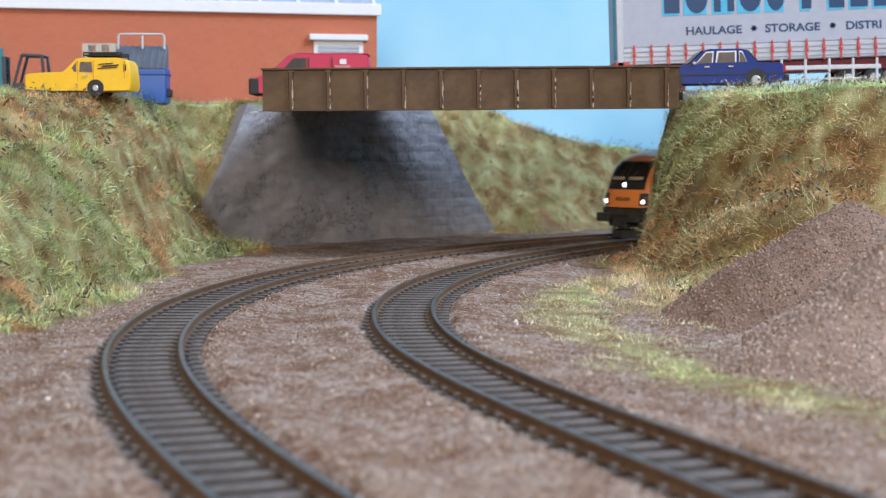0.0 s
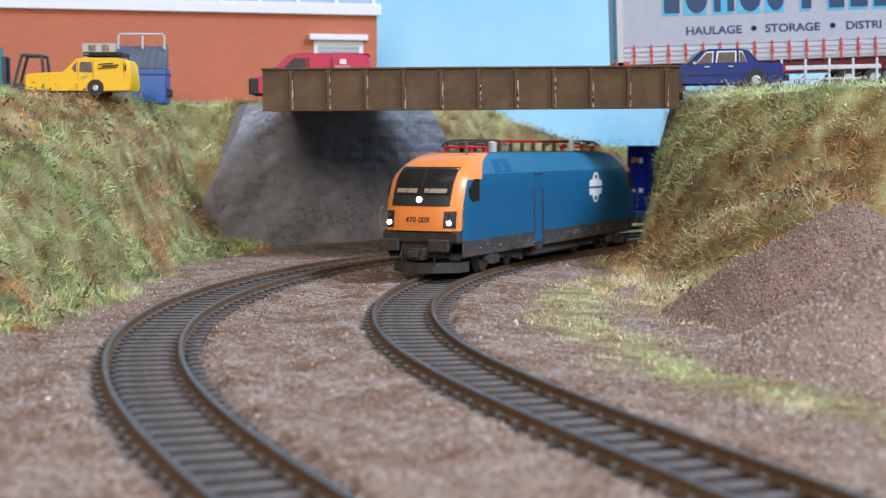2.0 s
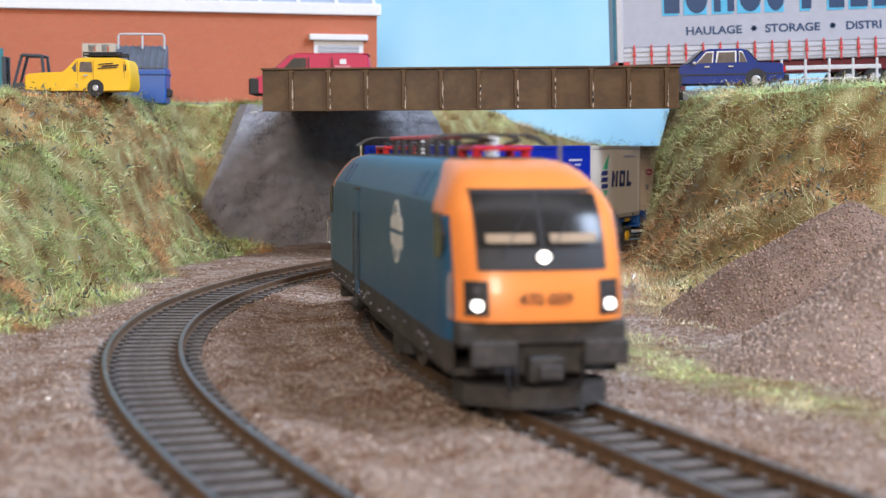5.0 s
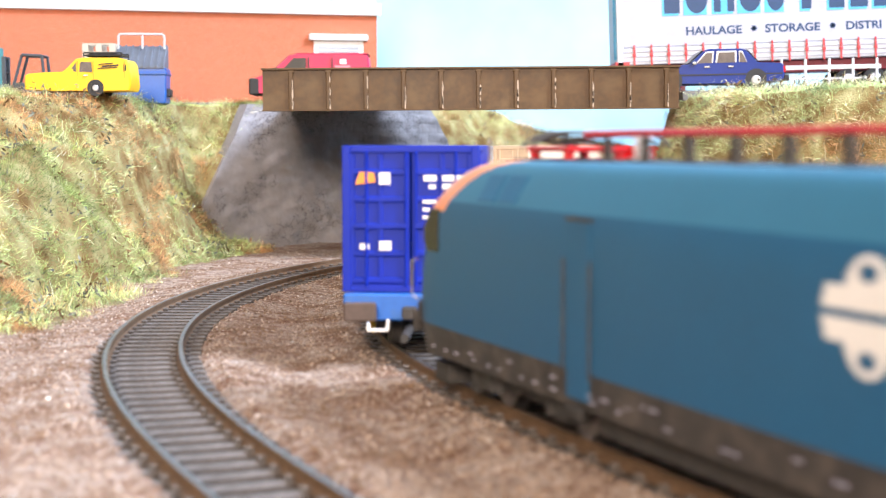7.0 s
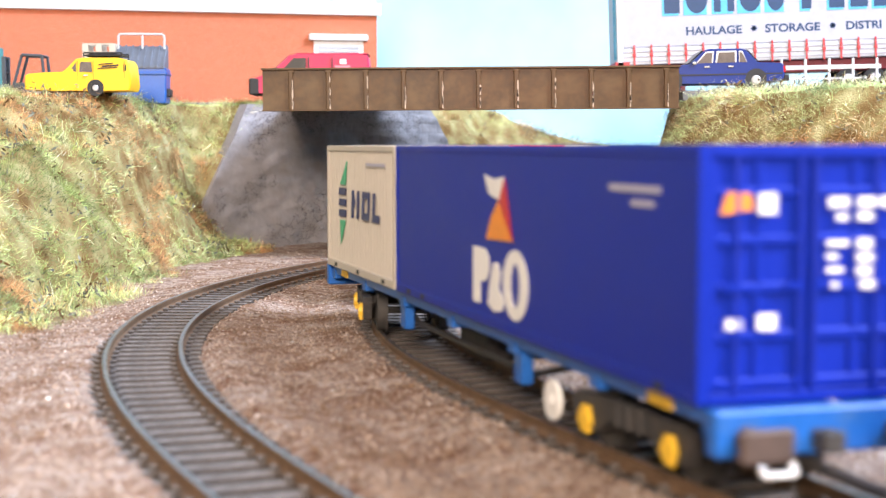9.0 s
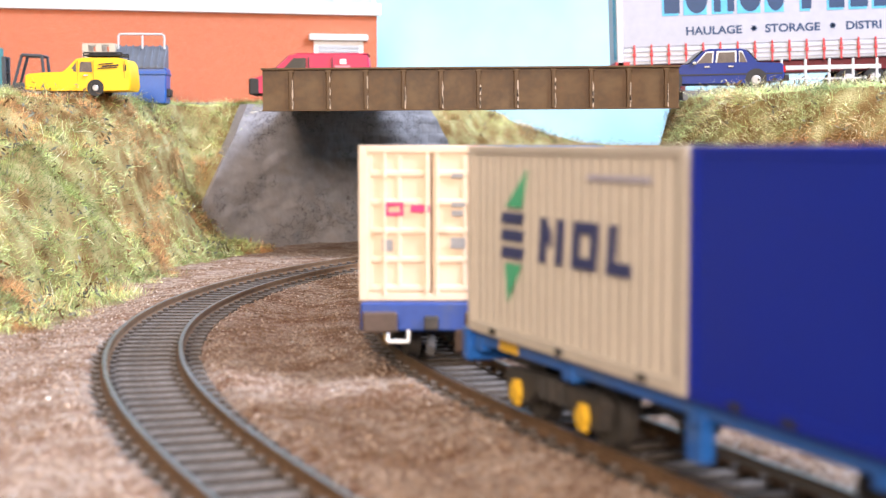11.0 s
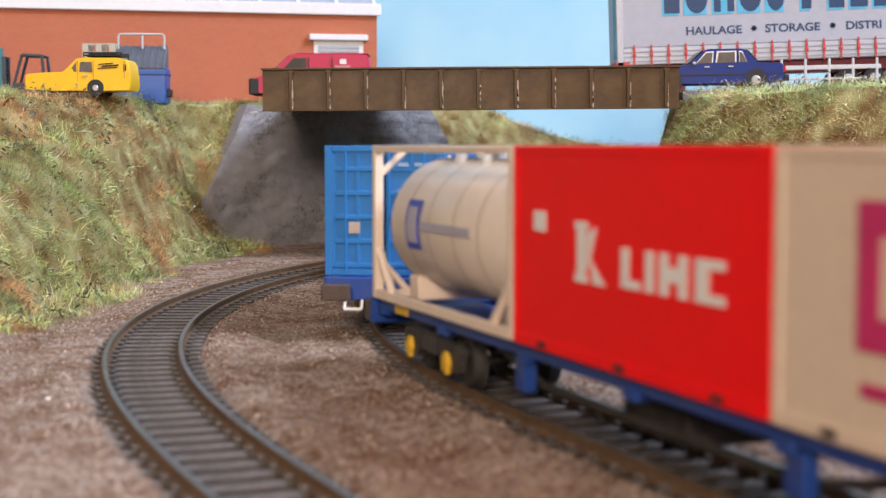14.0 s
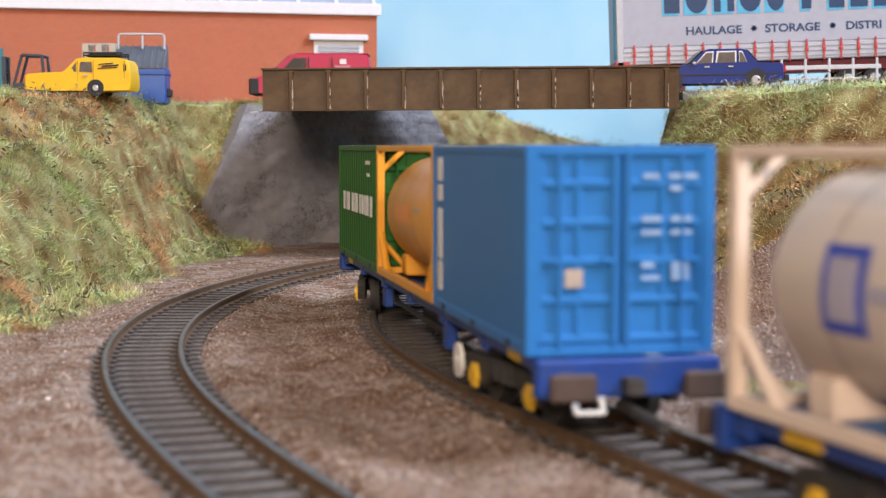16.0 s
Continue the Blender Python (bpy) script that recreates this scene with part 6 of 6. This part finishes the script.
def tank_container(frame_mat, tank_mat, label):
    th = thing("tank_container", at(0, 0, 0), label, "tank container", "freight containers")
    L, h = 79.6, 39.8
    frame_posts(th, L, frame_mat)
    bm = B()
    prof = [(-38.0, 0), (-37.6, 5), (-36.4, 9.5), (-34.0, 13.0), (-31.0, 14.6), (31.0, 14.6), (34.0, 13.0), (36.4, 9.5), (37.6, 5), (38.0, 0)]
    seg = 36
    rows = []
    for x, r in prof:
        rows.append([bm.verts.new((x, max(r, 0.01) * math.cos(2 * math.pi * k / seg), 31.4 + max(r, 0.01) * math.sin(2 * math.pi * k / seg))) for k in range(seg)])
    for a, b in zip(rows, rows[1:]):
        for k in range(seg):
            bm.faces.new((a[k], a[(k + 1) % seg], b[(k + 1) % seg], b[k]))
    bmesh.ops.remove_doubles(bm, verts=bm.verts, dist=0.03)
    tank = part("tank", bm, tank_mat, th, "smooth round tank barrel", smooth=True)
    for x in (-20, -7, 7, 20):
        bm = B()
        m = Matrix.Translation((x, 0, 31.4)) @ Matrix.Rotation(math.pi / 2, 4, "Y")
        bmesh.ops.create_cone(bm, cap_ends=False, segments=36, radius1=14.75, radius2=14.75, depth=0.5, matrix=m)
        part("band", bm, M_SEAM, tank, smooth=True)
    for sx in (-1, 1):
        for s in (-1, 1):
            bm = B()
            x0, x1 = sx * 38.5, sx * 28.5
            bent(bm, [(x0, s * 15.0, CZ0 + 11), (x1, s * 15.0, CZ0 + 1.2)], 1.0, 6)
            part("brace", bm, frame_mat, th)
            bm = B()
            bent(bm, [(sx * 38.6, s * 15.0, CZ1 - 7), (sx * 38.6, s * 9.0, CZ1 - 1.4)], 0.8, 6)
            bent(bm, [(sx * 38.6, s * 15.0, CZ0 + 9), (sx * 38.6, s * 8.0, CZ0 + 1.2)], 0.8, 6)
            part("end_brace", bm, frame_mat, th)
        part("cradle", box(B(), sx * 26 - 3, sx * 26 + 3, -11, 11, CZ0 + 0.6, CZ0 + 6.0, 0.4), frame_mat, th)
    part("walkway", box(B(), -36, 36, -3.2, 3.2, CZ1 - 1.6, CZ1 - 0.9), M_RAILING, th, "grey top walkway")
    for x in (-14, 0, 14):
        bm = B()
        rod(bm, (x, 4.5, CZ1 - 4), (x, 4.5, CZ1 - 1.4), 2.0, 12)
        rod(bm, (x, -4.5, CZ1 - 4), (x, -4.5, CZ1 - 1.8), 1.4, 12)
        part("valve", bm, M_RAILING, th)
    return th, tank


def barrel_mark(tank, name, mat, label, x0, x1, z0, z1, side=-1, r=14.72):
    """A decal wrapped on the barrel between two heights."""
    bm = B()
    rows = []
    for k in range(9):
        z = z0 + (z1 - z0) * k / 8
        y = side * math.sqrt(max(0.01, r * r - (z - 31.4) ** 2))
        rows.append([bm.verts.new((x0, y, z)), bm.verts.new((x1, y, z))])
    for a, b in zip(rows, rows[1:]):
        bm.faces.new((a[0], a[1], b[1], b[0]))
    r2 = bmesh.ops.extrude_face_region(bm, geom=bm.faces[:])
    bmesh.ops.translate(bm, vec=(0, side * 0.12, 0), verts=[v for v in r2["geom"] if isinstance(v, bmesh.types.BMVert)])
    return part(name, bm, mat, tank, label)


M_ULTRA = material("ultramarine_container_paint", (0.004, 0.020, 0.31), 0.5, 0, 0.05, 50, spec=0.22)
M_NOLGREY = material("warm_grey_container_paint", (0.52, 0.47, 0.40), 0.5, 0, 0.05, 50, spec=0.22)
M_BEIGE = material("cream_container_paint", (0.72, 0.58, 0.44), 0.5, 0, 0.05, 50, spec=0.22)
M_CRED = material("scarlet_container_paint", (0.95, 0.006, 0.005), 0.5, 0, 0.04, 50, spec=0.15)
M_CBLUE = material("sky_blue_container_paint", (0.03, 0.19, 0.52), 0.42, 0, 0.05, 50, spec=0.22)
M_CGREEN = material("leaf_green_container_paint", (0.018, 0.115, 0.018), 0.45, 0, 0.07, 50, spec=0.22)
M_TANKWHITE = material("cream_white_tank", (0.76, 0.66, 0.56), 0.35, 0, 0.04, 40)
M_FRAMECREAM = material("cream_tank_frame", (0.80, 0.66, 0.54), 0.45, 0, 0.04, 60)
M_TANKYEL = material("amber_tank", (0.72, 0.33, 0.045), 0.4, 0, 0.06, 40)
M_FRAMEYEL = material("amber_tank_frame", (0.82, 0.36, 0.02), 0.42, 0, 0.05, 60)
M_SEAM = material("tank_seam", (0.45, 0.38, 0.32), 0.6)
M_MAGENTA = material("magenta_print", (0.58, 0.02, 0.14), 0.5)
M_NAVYPRINT = material("navy_print", (0.02, 0.03, 0.14), 0.5)
M_GREENPRINT = material("green_print", (0.06, 0.42, 0.22), 0.5)
M_FLAGORANGE = material("orange_print", (0.80, 0.28, 0.02), 0.5)
M_FLAGRED = material("red_print", (0.5, 0.02, 0.02), 0.5)
M_BLUEPRINT = material("blue_print", (0.04, 0.08, 0.5), 0.5)
M_GREYPRINT = material("faded_print", (0.42, 0.40, 0.50), 0.5)
M_PALEPRINT = material("worn_pale_blue_print", (0.26, 0.40, 0.62), 0.5)
M_W1 = material("bright_blue_wagon", (0.014, 0.11, 0.42), 0.4, 0, 0.1, 80, dust=0.3, dust_colour=(0.05, 0.13, 0.32))
M_W2 = material("royal_blue_wagon", (0.012, 0.055, 0.28), 0.45, 0, 0.12, 80, dust=0.3, dust_colour=(0.04, 0.07, 0.2))

loco = locomotive()
wagons = [wagon(M_W1, "bright blue container wagon with yellow axleboxes on dark bogies"),
          wagon(M_W2, "royal blue container wagon carrying a tank and two boxes"),
          wagon(M_W2, "royal blue container wagon carrying green, amber and blue loads")]


def door_marks(th, L, mat, rows):
    for k, (a, b, c, d) in enumerate(rows):
        mark(th, "door_label", mat, "small printed label, too small to read", (a, b, c, d), end=1, L=L, t=0.1)


def loads():
    """All containers: the object, its wagon, and its place along the wagon."""
    out = []
    # the long ultramarine box
    L = 160.0
    c = box_container(L, M_ULTRA, "long ultramarine container with a flag and white emblem")
    door_marks(c, L, M_MARK, [(-7.4, -4.8, 39.6, 42.4), (-7.4, -4.6, 24.2, 26.4), (-12, -9.8, 24.4, 25.8), (3.0, 6.0, 40.4, 41.8), (7.4, 13.2, 40.4, 41.8), (4.2, 5.8, 38.6, 39.6), (7.4, 9.6, 38.6, 39.8),
                              (2.8, 6.0, 35.2, 36.0), (7.4, 9.6, 34.8, 36.2), (2.8, 4.4, 33.4, 34.2), (7.4, 9.8, 33, 34.2), (2.8, 5.2, 31.6, 32.4), (7.4, 9.6, 31.2, 32.4), (2.8, 4.6, 29.6, 30.4), (8.0, 10.2, 29.4, 30.6)])
    bm = prism(B(), [(-13.0, 39.6), (-12.0, 42.6), (-8.6, 42.4), (-8.2, 40.2)], L / 2 - 0.1, L / 2 + 0.1, "x")
    part("flag_label", bm, M_FLAGORANGE, c, "orange and white flag label")
    for side in (-1, 1):
        X = lambda x: (-2.4 + 1.5 * (x + 3)) * -side
        poly_mark(c, "emblem_flag", M_MARK, "white quarter of the emblem flag", [(X(-9), 43.2), (X(-5), 42.4), (X(-1), 43.0), (X(-3), 38.6), (X(-7), 39.6)], side)
        poly_mark(c, "emblem_flag", M_FLAGRED, "red quarter of the emblem flag", [(X(-3), 38.6), (X(-1), 42.6), (X(2.0), 31.6), (X(-1.0), 35.0)], side, 0.1)
        poly_mark(c, "emblem_flag", M_FLAGORANGE, "orange quarter of the emblem flag", [(X(-6.0), 35.4), (X(-3.4), 38.2), (X(2.2), 31.4), (X(-8.0), 31.0)], side, 0.12)
        # trade letters as plain white blocks
        flat = lambda pts: poly_mark(c, "emblem_block", M_MARK, "white block of the trade emblem", [(X(x), z) for x, z in pts], side)
        flat([(-13.6, 18.4), (-13.6, 29.2), (-10.6, 29.2), (-10.6, 18.4)])
        flat([(-10.6, 22.6), (-10.6, 29.2), (-8.4, 29.0), (-7.0, 27.6), (-6.8, 25.0), (-8.2, 23.0)])
        flat([(-7.4, 18.8), (-6.8, 22.0), (-5.2, 26.8), (-3.4, 27.0), (-2.4, 25.0), (-3.2, 22.4), (-1.2, 20.4), (-1.6, 18.2), (-5.0, 17.6)])
        ring = [(math.cos(a), math.sin(a)) for a in np.linspace(0, 2 * math.pi, 19)]
        for (a, b), (p, q) in zip(ring, ring[1:]):
            flat([(3.2 + 4.6 * a, 23.6 + 6.4 * b), (3.2 + 4.6 * p, 23.6 + 6.4 * q), (3.2 + 1.7 * p, 23.6 + 4.0 * q), (3.2 + 1.7 * a, 23.6 + 4.0 * b)])
        poly_mark(c, "number_label", M_GREYPRINT, "faded container numbers, too small to read", [(50 * -side, 42), (50 * -side, 43), (68 * -side, 43), (68 * -side, 42)], side)
        poly_mark(c, "number_label", M_GREYPRINT, "faded container numbers, too small to read", [(58 * -side, 40), (58 * -side, 40.9), (66 * -side, 40.9), (66 * -side, 40)], side)
    out.append((c, 0, 40.2))
    # grey box with a green and navy mark
    c = box_container(79.6, M_NOLGREY, "warm grey ribbed container with navy and green print", ribs=1.6, trim=M_NOLGREY)
    for side in (-1, 1):
        X = lambda x: x if side < 0 else -x
        for z in (29.2, 32.2, 35.2):
            poly_mark(c, "emblem_bar", M_NAVYPRINT, "navy emblem bar", [(X(-24), z), (X(-23), z + 1.9), (X(-14), z + 1.9), (X(-15), z)], side)
        poly_mark(c, "emblem_arrow", M_GREENPRINT, "green arrow of the emblem", [(X(-22), 38), (X(-13), 44.5), (X(-15), 38)], side)
        poly_mark(c, "emblem_arrow", M_GREENPRINT, "green arrow of the emblem", [(X(-22), 28.2), (X(-21), 21.5), (X(-15), 28.2)], side)
        for pts in ([(-8, 29.4), (-7, 36.8), (-4.6, 36.8), (-5.6, 29.4)], [(-5.4, 33.6), (-5.0, 36.4), (-3.2, 34.6), (-3.4, 32.0)], [(-1.6, 29.4), (-0.6, 36.8), (1.8, 36.8), (0.8, 29.4)],
                    [(4.4, 29.4), (5.4, 36.8), (7.6, 36.8), (6.6, 29.4)], [(10.6, 29.4), (11.6, 36.8), (13.8, 36.8), (12.8, 29.4)], [(6.6, 29.4), (6.9, 31.2), (10.8, 31.2), (10.6, 29.4)],
                    [(7.3, 35.0), (7.6, 36.8), (11.6, 36.8), (11.3, 35.0)], [(16.4, 29.4), (17.4, 36.8), (19.8, 36.8), (18.8, 29.4)], [(18.8, 29.4), (19.0, 31.3), (24.2, 31.3), (24.0, 29.4)]):
            poly_mark(c, "emblem_block", M_NAVYPRINT, "navy slanted block of the trade print", [(X(x), z) for x, z in pts], side)
        poly_mark(c, "number_label", M_GREYPRINT, "faded container numbers, too small to read", [(X(10), 43.4), (X(10), 44.2), (X(30), 44.2), (X(30), 43.4)], side)
    out.append((c, 0, -80.4))
    # second wagon
    c = box_container(79.6, M_BEIGE, "cream container with large magenta print")
    door_marks(c, 79.6, M_MAGENTA, [(-10.5, -9.6, 33.2, 36.2), (-7.0, -6.2, 33.2, 36.2), (-9.6, -7.0, 35.4, 36.2), (-9.6, -7.0, 33.2, 34.0), (-4.6, -0.4, 34.0, 35.6)])
    door_marks(c, 79.6, M_GREYTRIM, [(-11.0, -8.6, 25.4, 28.0), (4.4, 7.0, 33.2, 34.4), (4.4, 7.4, 35.2, 36.2), (9.0, 12.6, 33.2, 34.2), (9.0, 12.6, 35.2, 36.2), (4.4, 7.0, 41.6, 42.6), (9.4, 13.2, 41.6, 42.6), (4.2, 7.4, 26.0, 28.4), (9.4, 12.6, 26.0, 28.4)])
    for side in (-1, 1):
        X = lambda x: x if side < 0 else -x
        for x0, x1, z0, z1 in ((-23, -19.2, 25.8, 42.6), (-11.2, -7.4, 25.8, 42.6), (-19.2, -11.2, 38.8, 42.6), (-19.2, -11.2, 25.8, 29.6), (-2.8, 1.0, 25.6, 42.6), (8.4, 12.2, 25.6, 42.6), (15.6, 27.5, 38.6, 42.6), (15.6, 27.5, 32.2, 36.0), (15.6, 27.5, 25.6, 29.6)):
            poly_mark(c, "print_block", M_MAGENTA, "magenta block of the large print", [(X(x0), z0), (X(x0), z1), (X(x1), z1), (X(x1), z0)], side)
        poly_mark(c, "print_block", M_MAGENTA, "magenta block of the large print", [(X(-1.0), 42.6), (X(3.0), 42.6), (X(8.6), 28), (X(8.6), 25.6), (X(6.6), 25.6)], side, 0.1)
        for x0, x1 in ((-22, -16), (-12, 0), (1.5, 12), (13, 27)):
            poly_mark(c, "print_bar", M_MAGENTA, "small magenta print, too small to read", [(X(x0), 20.6), (X(x0), 22.2), (X(x1), 22.2), (X(x1), 20.6)], side)
    out.append((c, 1, 80.0))
    c = box_container(79.6, M_CRED, "scarlet container with plain white print on its sides")
    for side in (-1, 1):
        X = lambda x: x if side < 0 else -x
        slabs = [(a, b, p, q) for a, b, p, q in ((-31, -26.2, 34.4, 37.8), (-14.4, -11.4, 27.6, 36.4), (-15.2, -10.6, 27.2, 28.4), (-15.2, -10.6, 35.6, 36.8), (0.6, 3.0, 27.6, 33.6), (3.0, 6.4, 27.6, 28.9),
                 (8.0, 10.4, 27.6, 33.6), (12.2, 14.6, 27.6, 33.6), (14.6, 17.4, 29.6, 31.8), (17.4, 19.8, 27.6, 33.6), (22.0, 25.4, 27.6, 33.6), (25.4, 29.4, 32.3, 33.6), (25.4, 29.4, 27.6, 28.9))]
        slabs = [[(a, p), (a, q), (b, q), (b, p)] for a, b, p, q in slabs]
        slabs += [[(-10.8, 29.0), (-10.8, 35.0), (-7.6, 36.2), (-9.2, 32.2)], [(-9.6, 31.0), (-4.6, 27.2), (-8.6, 27.2)]]
        for k, pts in enumerate(slabs):
            poly_mark(c, "print_block", M_MARK, "white block of the trade print", [(X(x), z) for x, z in pts], side, 0.08 + 0.004 * (k % 3))
    out.append((c, 1, -0.1))
    c, tank = tank_container(M_FRAMECREAM, M_TANKWHITE, "cream tank container in an open cream frame")
    for side in (-1, 1):
        barrel_mark(tank, "emblem", M_BLUEPRINT, "blue framed round-cornered emblem", -21 * -side * -1 if side > 0 else -21, -12.5 if side < 0 else 12.5, 26.8, 37.2, side) if side < 0 else barrel_mark(tank, "emblem", M_BLUEPRINT, "blue framed round-cornered emblem", 12.5, 21, 26.8, 37.2, side)
        a, b = (-19.6, -14.0) if side < 0 else (14.0, 19.6)
        barrel_mark(tank, "emblem_field", M_GREYPRINT, "pale field inside the emblem", a, b, 28.2, 35.8, side, 14.86)
        a, b = (-11.5, 16) if side < 0 else (-16, 11.5)
        barrel_mark(tank, "lettering_bar", M_GREYPRINT, "small grey lettering, too small to read", a, b, 31.0, 32.8, side)
    out.append((c, 1, -80.2))
    # third wagon
    c = box_container(79.6, M_CBLUE, "sky blue container with a white vertical stripe")
    door_marks(c, 79.6, M_PALEPRINT, [(3.6, 6.4, 43.2, 44.2), (8.0, 13.0, 43.2, 44.2), (8.2, 10.6, 41.2, 42.2), (3.4, 6.8, 36.2, 37.2), (8.4, 12.0, 36.2, 37.2), (3.4, 6.8, 34, 34.9), (8.4, 12.0, 34, 34.9), (3.4, 5.6, 28.6, 29.6), (3.4, 6.6, 26.6, 27.4), (8.6, 11.6, 26.6, 29.6)])
    door_marks(c, 79.6, M_SEAM, [(-9.6, -6.6, 25.6, 28.6)])
    for side in (-1, 1):
        X = lambda x: x if side < 0 else -x
        for z0, z1 in ((18.6, 24.6), (25.2, 35.6), (37.2, 40.6), (41.4, 46.2)):
            poly_mark(c, "stripe", M_MARK, "white block of the vertical stripe", [(X(-34), z0), (X(-34), z1), (X(-29.5), z1), (X(-29.5), z0)], side)
    out.append((c, 2, 80.0))
    c, tank = tank_container(M_FRAMEYEL, M_TANKYEL, "amber tank container in an open amber frame")
    for side in (-1, 1):
        barrel_mark(tank, "sign", M_ORANGE, "faded orange sign on the barrel", *((-17, 3) if side < 0 else (-3, 17)), 29.6, 34.2, side)
        barrel_mark(tank, "lettering_bar", M_SEAM, "small dark lettering, too small to read", *((9, 15) if side < 0 else (-15, -9)), 33.0, 34.0, side)
    out.append((c, 2, -0.1))
    c = box_container(79.6, M_CGREEN, "leaf green container with white print on its sides", ribs=2.4)
    for side in (-1, 1):
        X = lambda x: x if side < 0 else -x
        for x0, x1, z0, z1 in ((-28, -24, 29, 34.6), (-21, -14, 29, 34.6), (-9, -6, 29, 34.6), (-4, 3, 29, 34.6), (7, 10, 29, 34.6), (12, 15, 29, 34.6), (17, 25, 29, 34.6), (28, 32, 29, 34.6), (20, 28, 43.4, 44.4), (22, 27, 40, 41)):
            poly_mark(c, "print_block", M_MARK, "white block of the trade print", [(X(x0), z0), (X(x0), z1), (X(x1), z1), (X(x1), z0)], side)
    out.append((c, 2, -80.2))
    return out


LOADS = loads()

# ---- how the train runs: seconds and the locomotive's middle along the inner line ----
RUN = [(0, 90), (0.5, 150), (1, 208), (1.5, 265), (2, 318), (2.5, 369), (3, 418), (3.5, 464), (4, 509), (5, 596), (6, 681), (7, 763), (8, 841), (9, 917), (11.3, 1093), (12.2, 1162), (14.5, 1334), (16, 1446)]
BEHIND = [271, 559, 847]
LEAD = 7.0


def run(t):
    """Smooth distance run at time t (monotone cubic through RUN)."""
    ts, ss = [r[0] for r in RUN], [r[1] for r in RUN]
    k = min(max(0, int(np.searchsorted(ts, t, "right")) - 1), len(ts) - 2)

    def grad(i):
        a, b = max(0, i - 1), min(len(ts) - 1, i + 1)
        return (ss[b] - ss[a]) / (ts[b] - ts[a])
    h = ts[k + 1] - ts[k]
    u = (t - ts[k]) / h
    return ((2 * u ** 3 - 3 * u * u + 1) * ss[k] + (u ** 3 - 2 * u * u + u) * h * grad(k) + (3 * u * u - 2 * u ** 3) * ss[k + 1] + (u ** 3 - u * u) * h * grad(k + 1))


def body_pose(s, half):
    ax, ay, _ = on_line(LINE_IN, s + half)
    bx, by, _ = on_line(LINE_IN, s - half)
    return at((ax + bx) / 2, (ay + by) / 2, RAIL_Z, math.degrees(math.atan2(ay - by, ax - bx)))


def motions():
    steps = [i * 0.2 for i in range(81)]
    walk(loco, [(t, body_pose(run(t) - LEAD, 57)) for t in steps])
    for wg, back in zip(wagons, BEHIND):
        walk(wg, [(t, body_pose(run(t) - back, 90)) for t in steps])
    for box_, k, u in LOADS:
        walk(box_, [(t, body_pose(run(t) - BEHIND[k], 90) @ at(u, 0, 0)) for t in steps])
    for bg, _, half, x in BOGIES:
        back = LEAD if bg.parent == loco else BEHIND[wagons.index(bg.parent)]
        rows = []
        for t in steps[::2] + [16.0]:
            s = run(t) - back
            body = body_pose(s, half)
            px, py, h = on_line(LINE_IN, s + x)
            rows.append((t, body.inverted() @ at(px, py, RAIL_Z, math.degrees(h))))
        walk(bg, rows if rows[-2][0] < 16 - 1e-6 else rows[:-1])
    fine = [i / 15 for i in range(241)]
    for w, x, r in WHEELSETS:
        walk(w, [(t, at(x, 0, r, 0, 0, math.degrees((run(t) - run(0)) / r))) for t in fine])


motions()
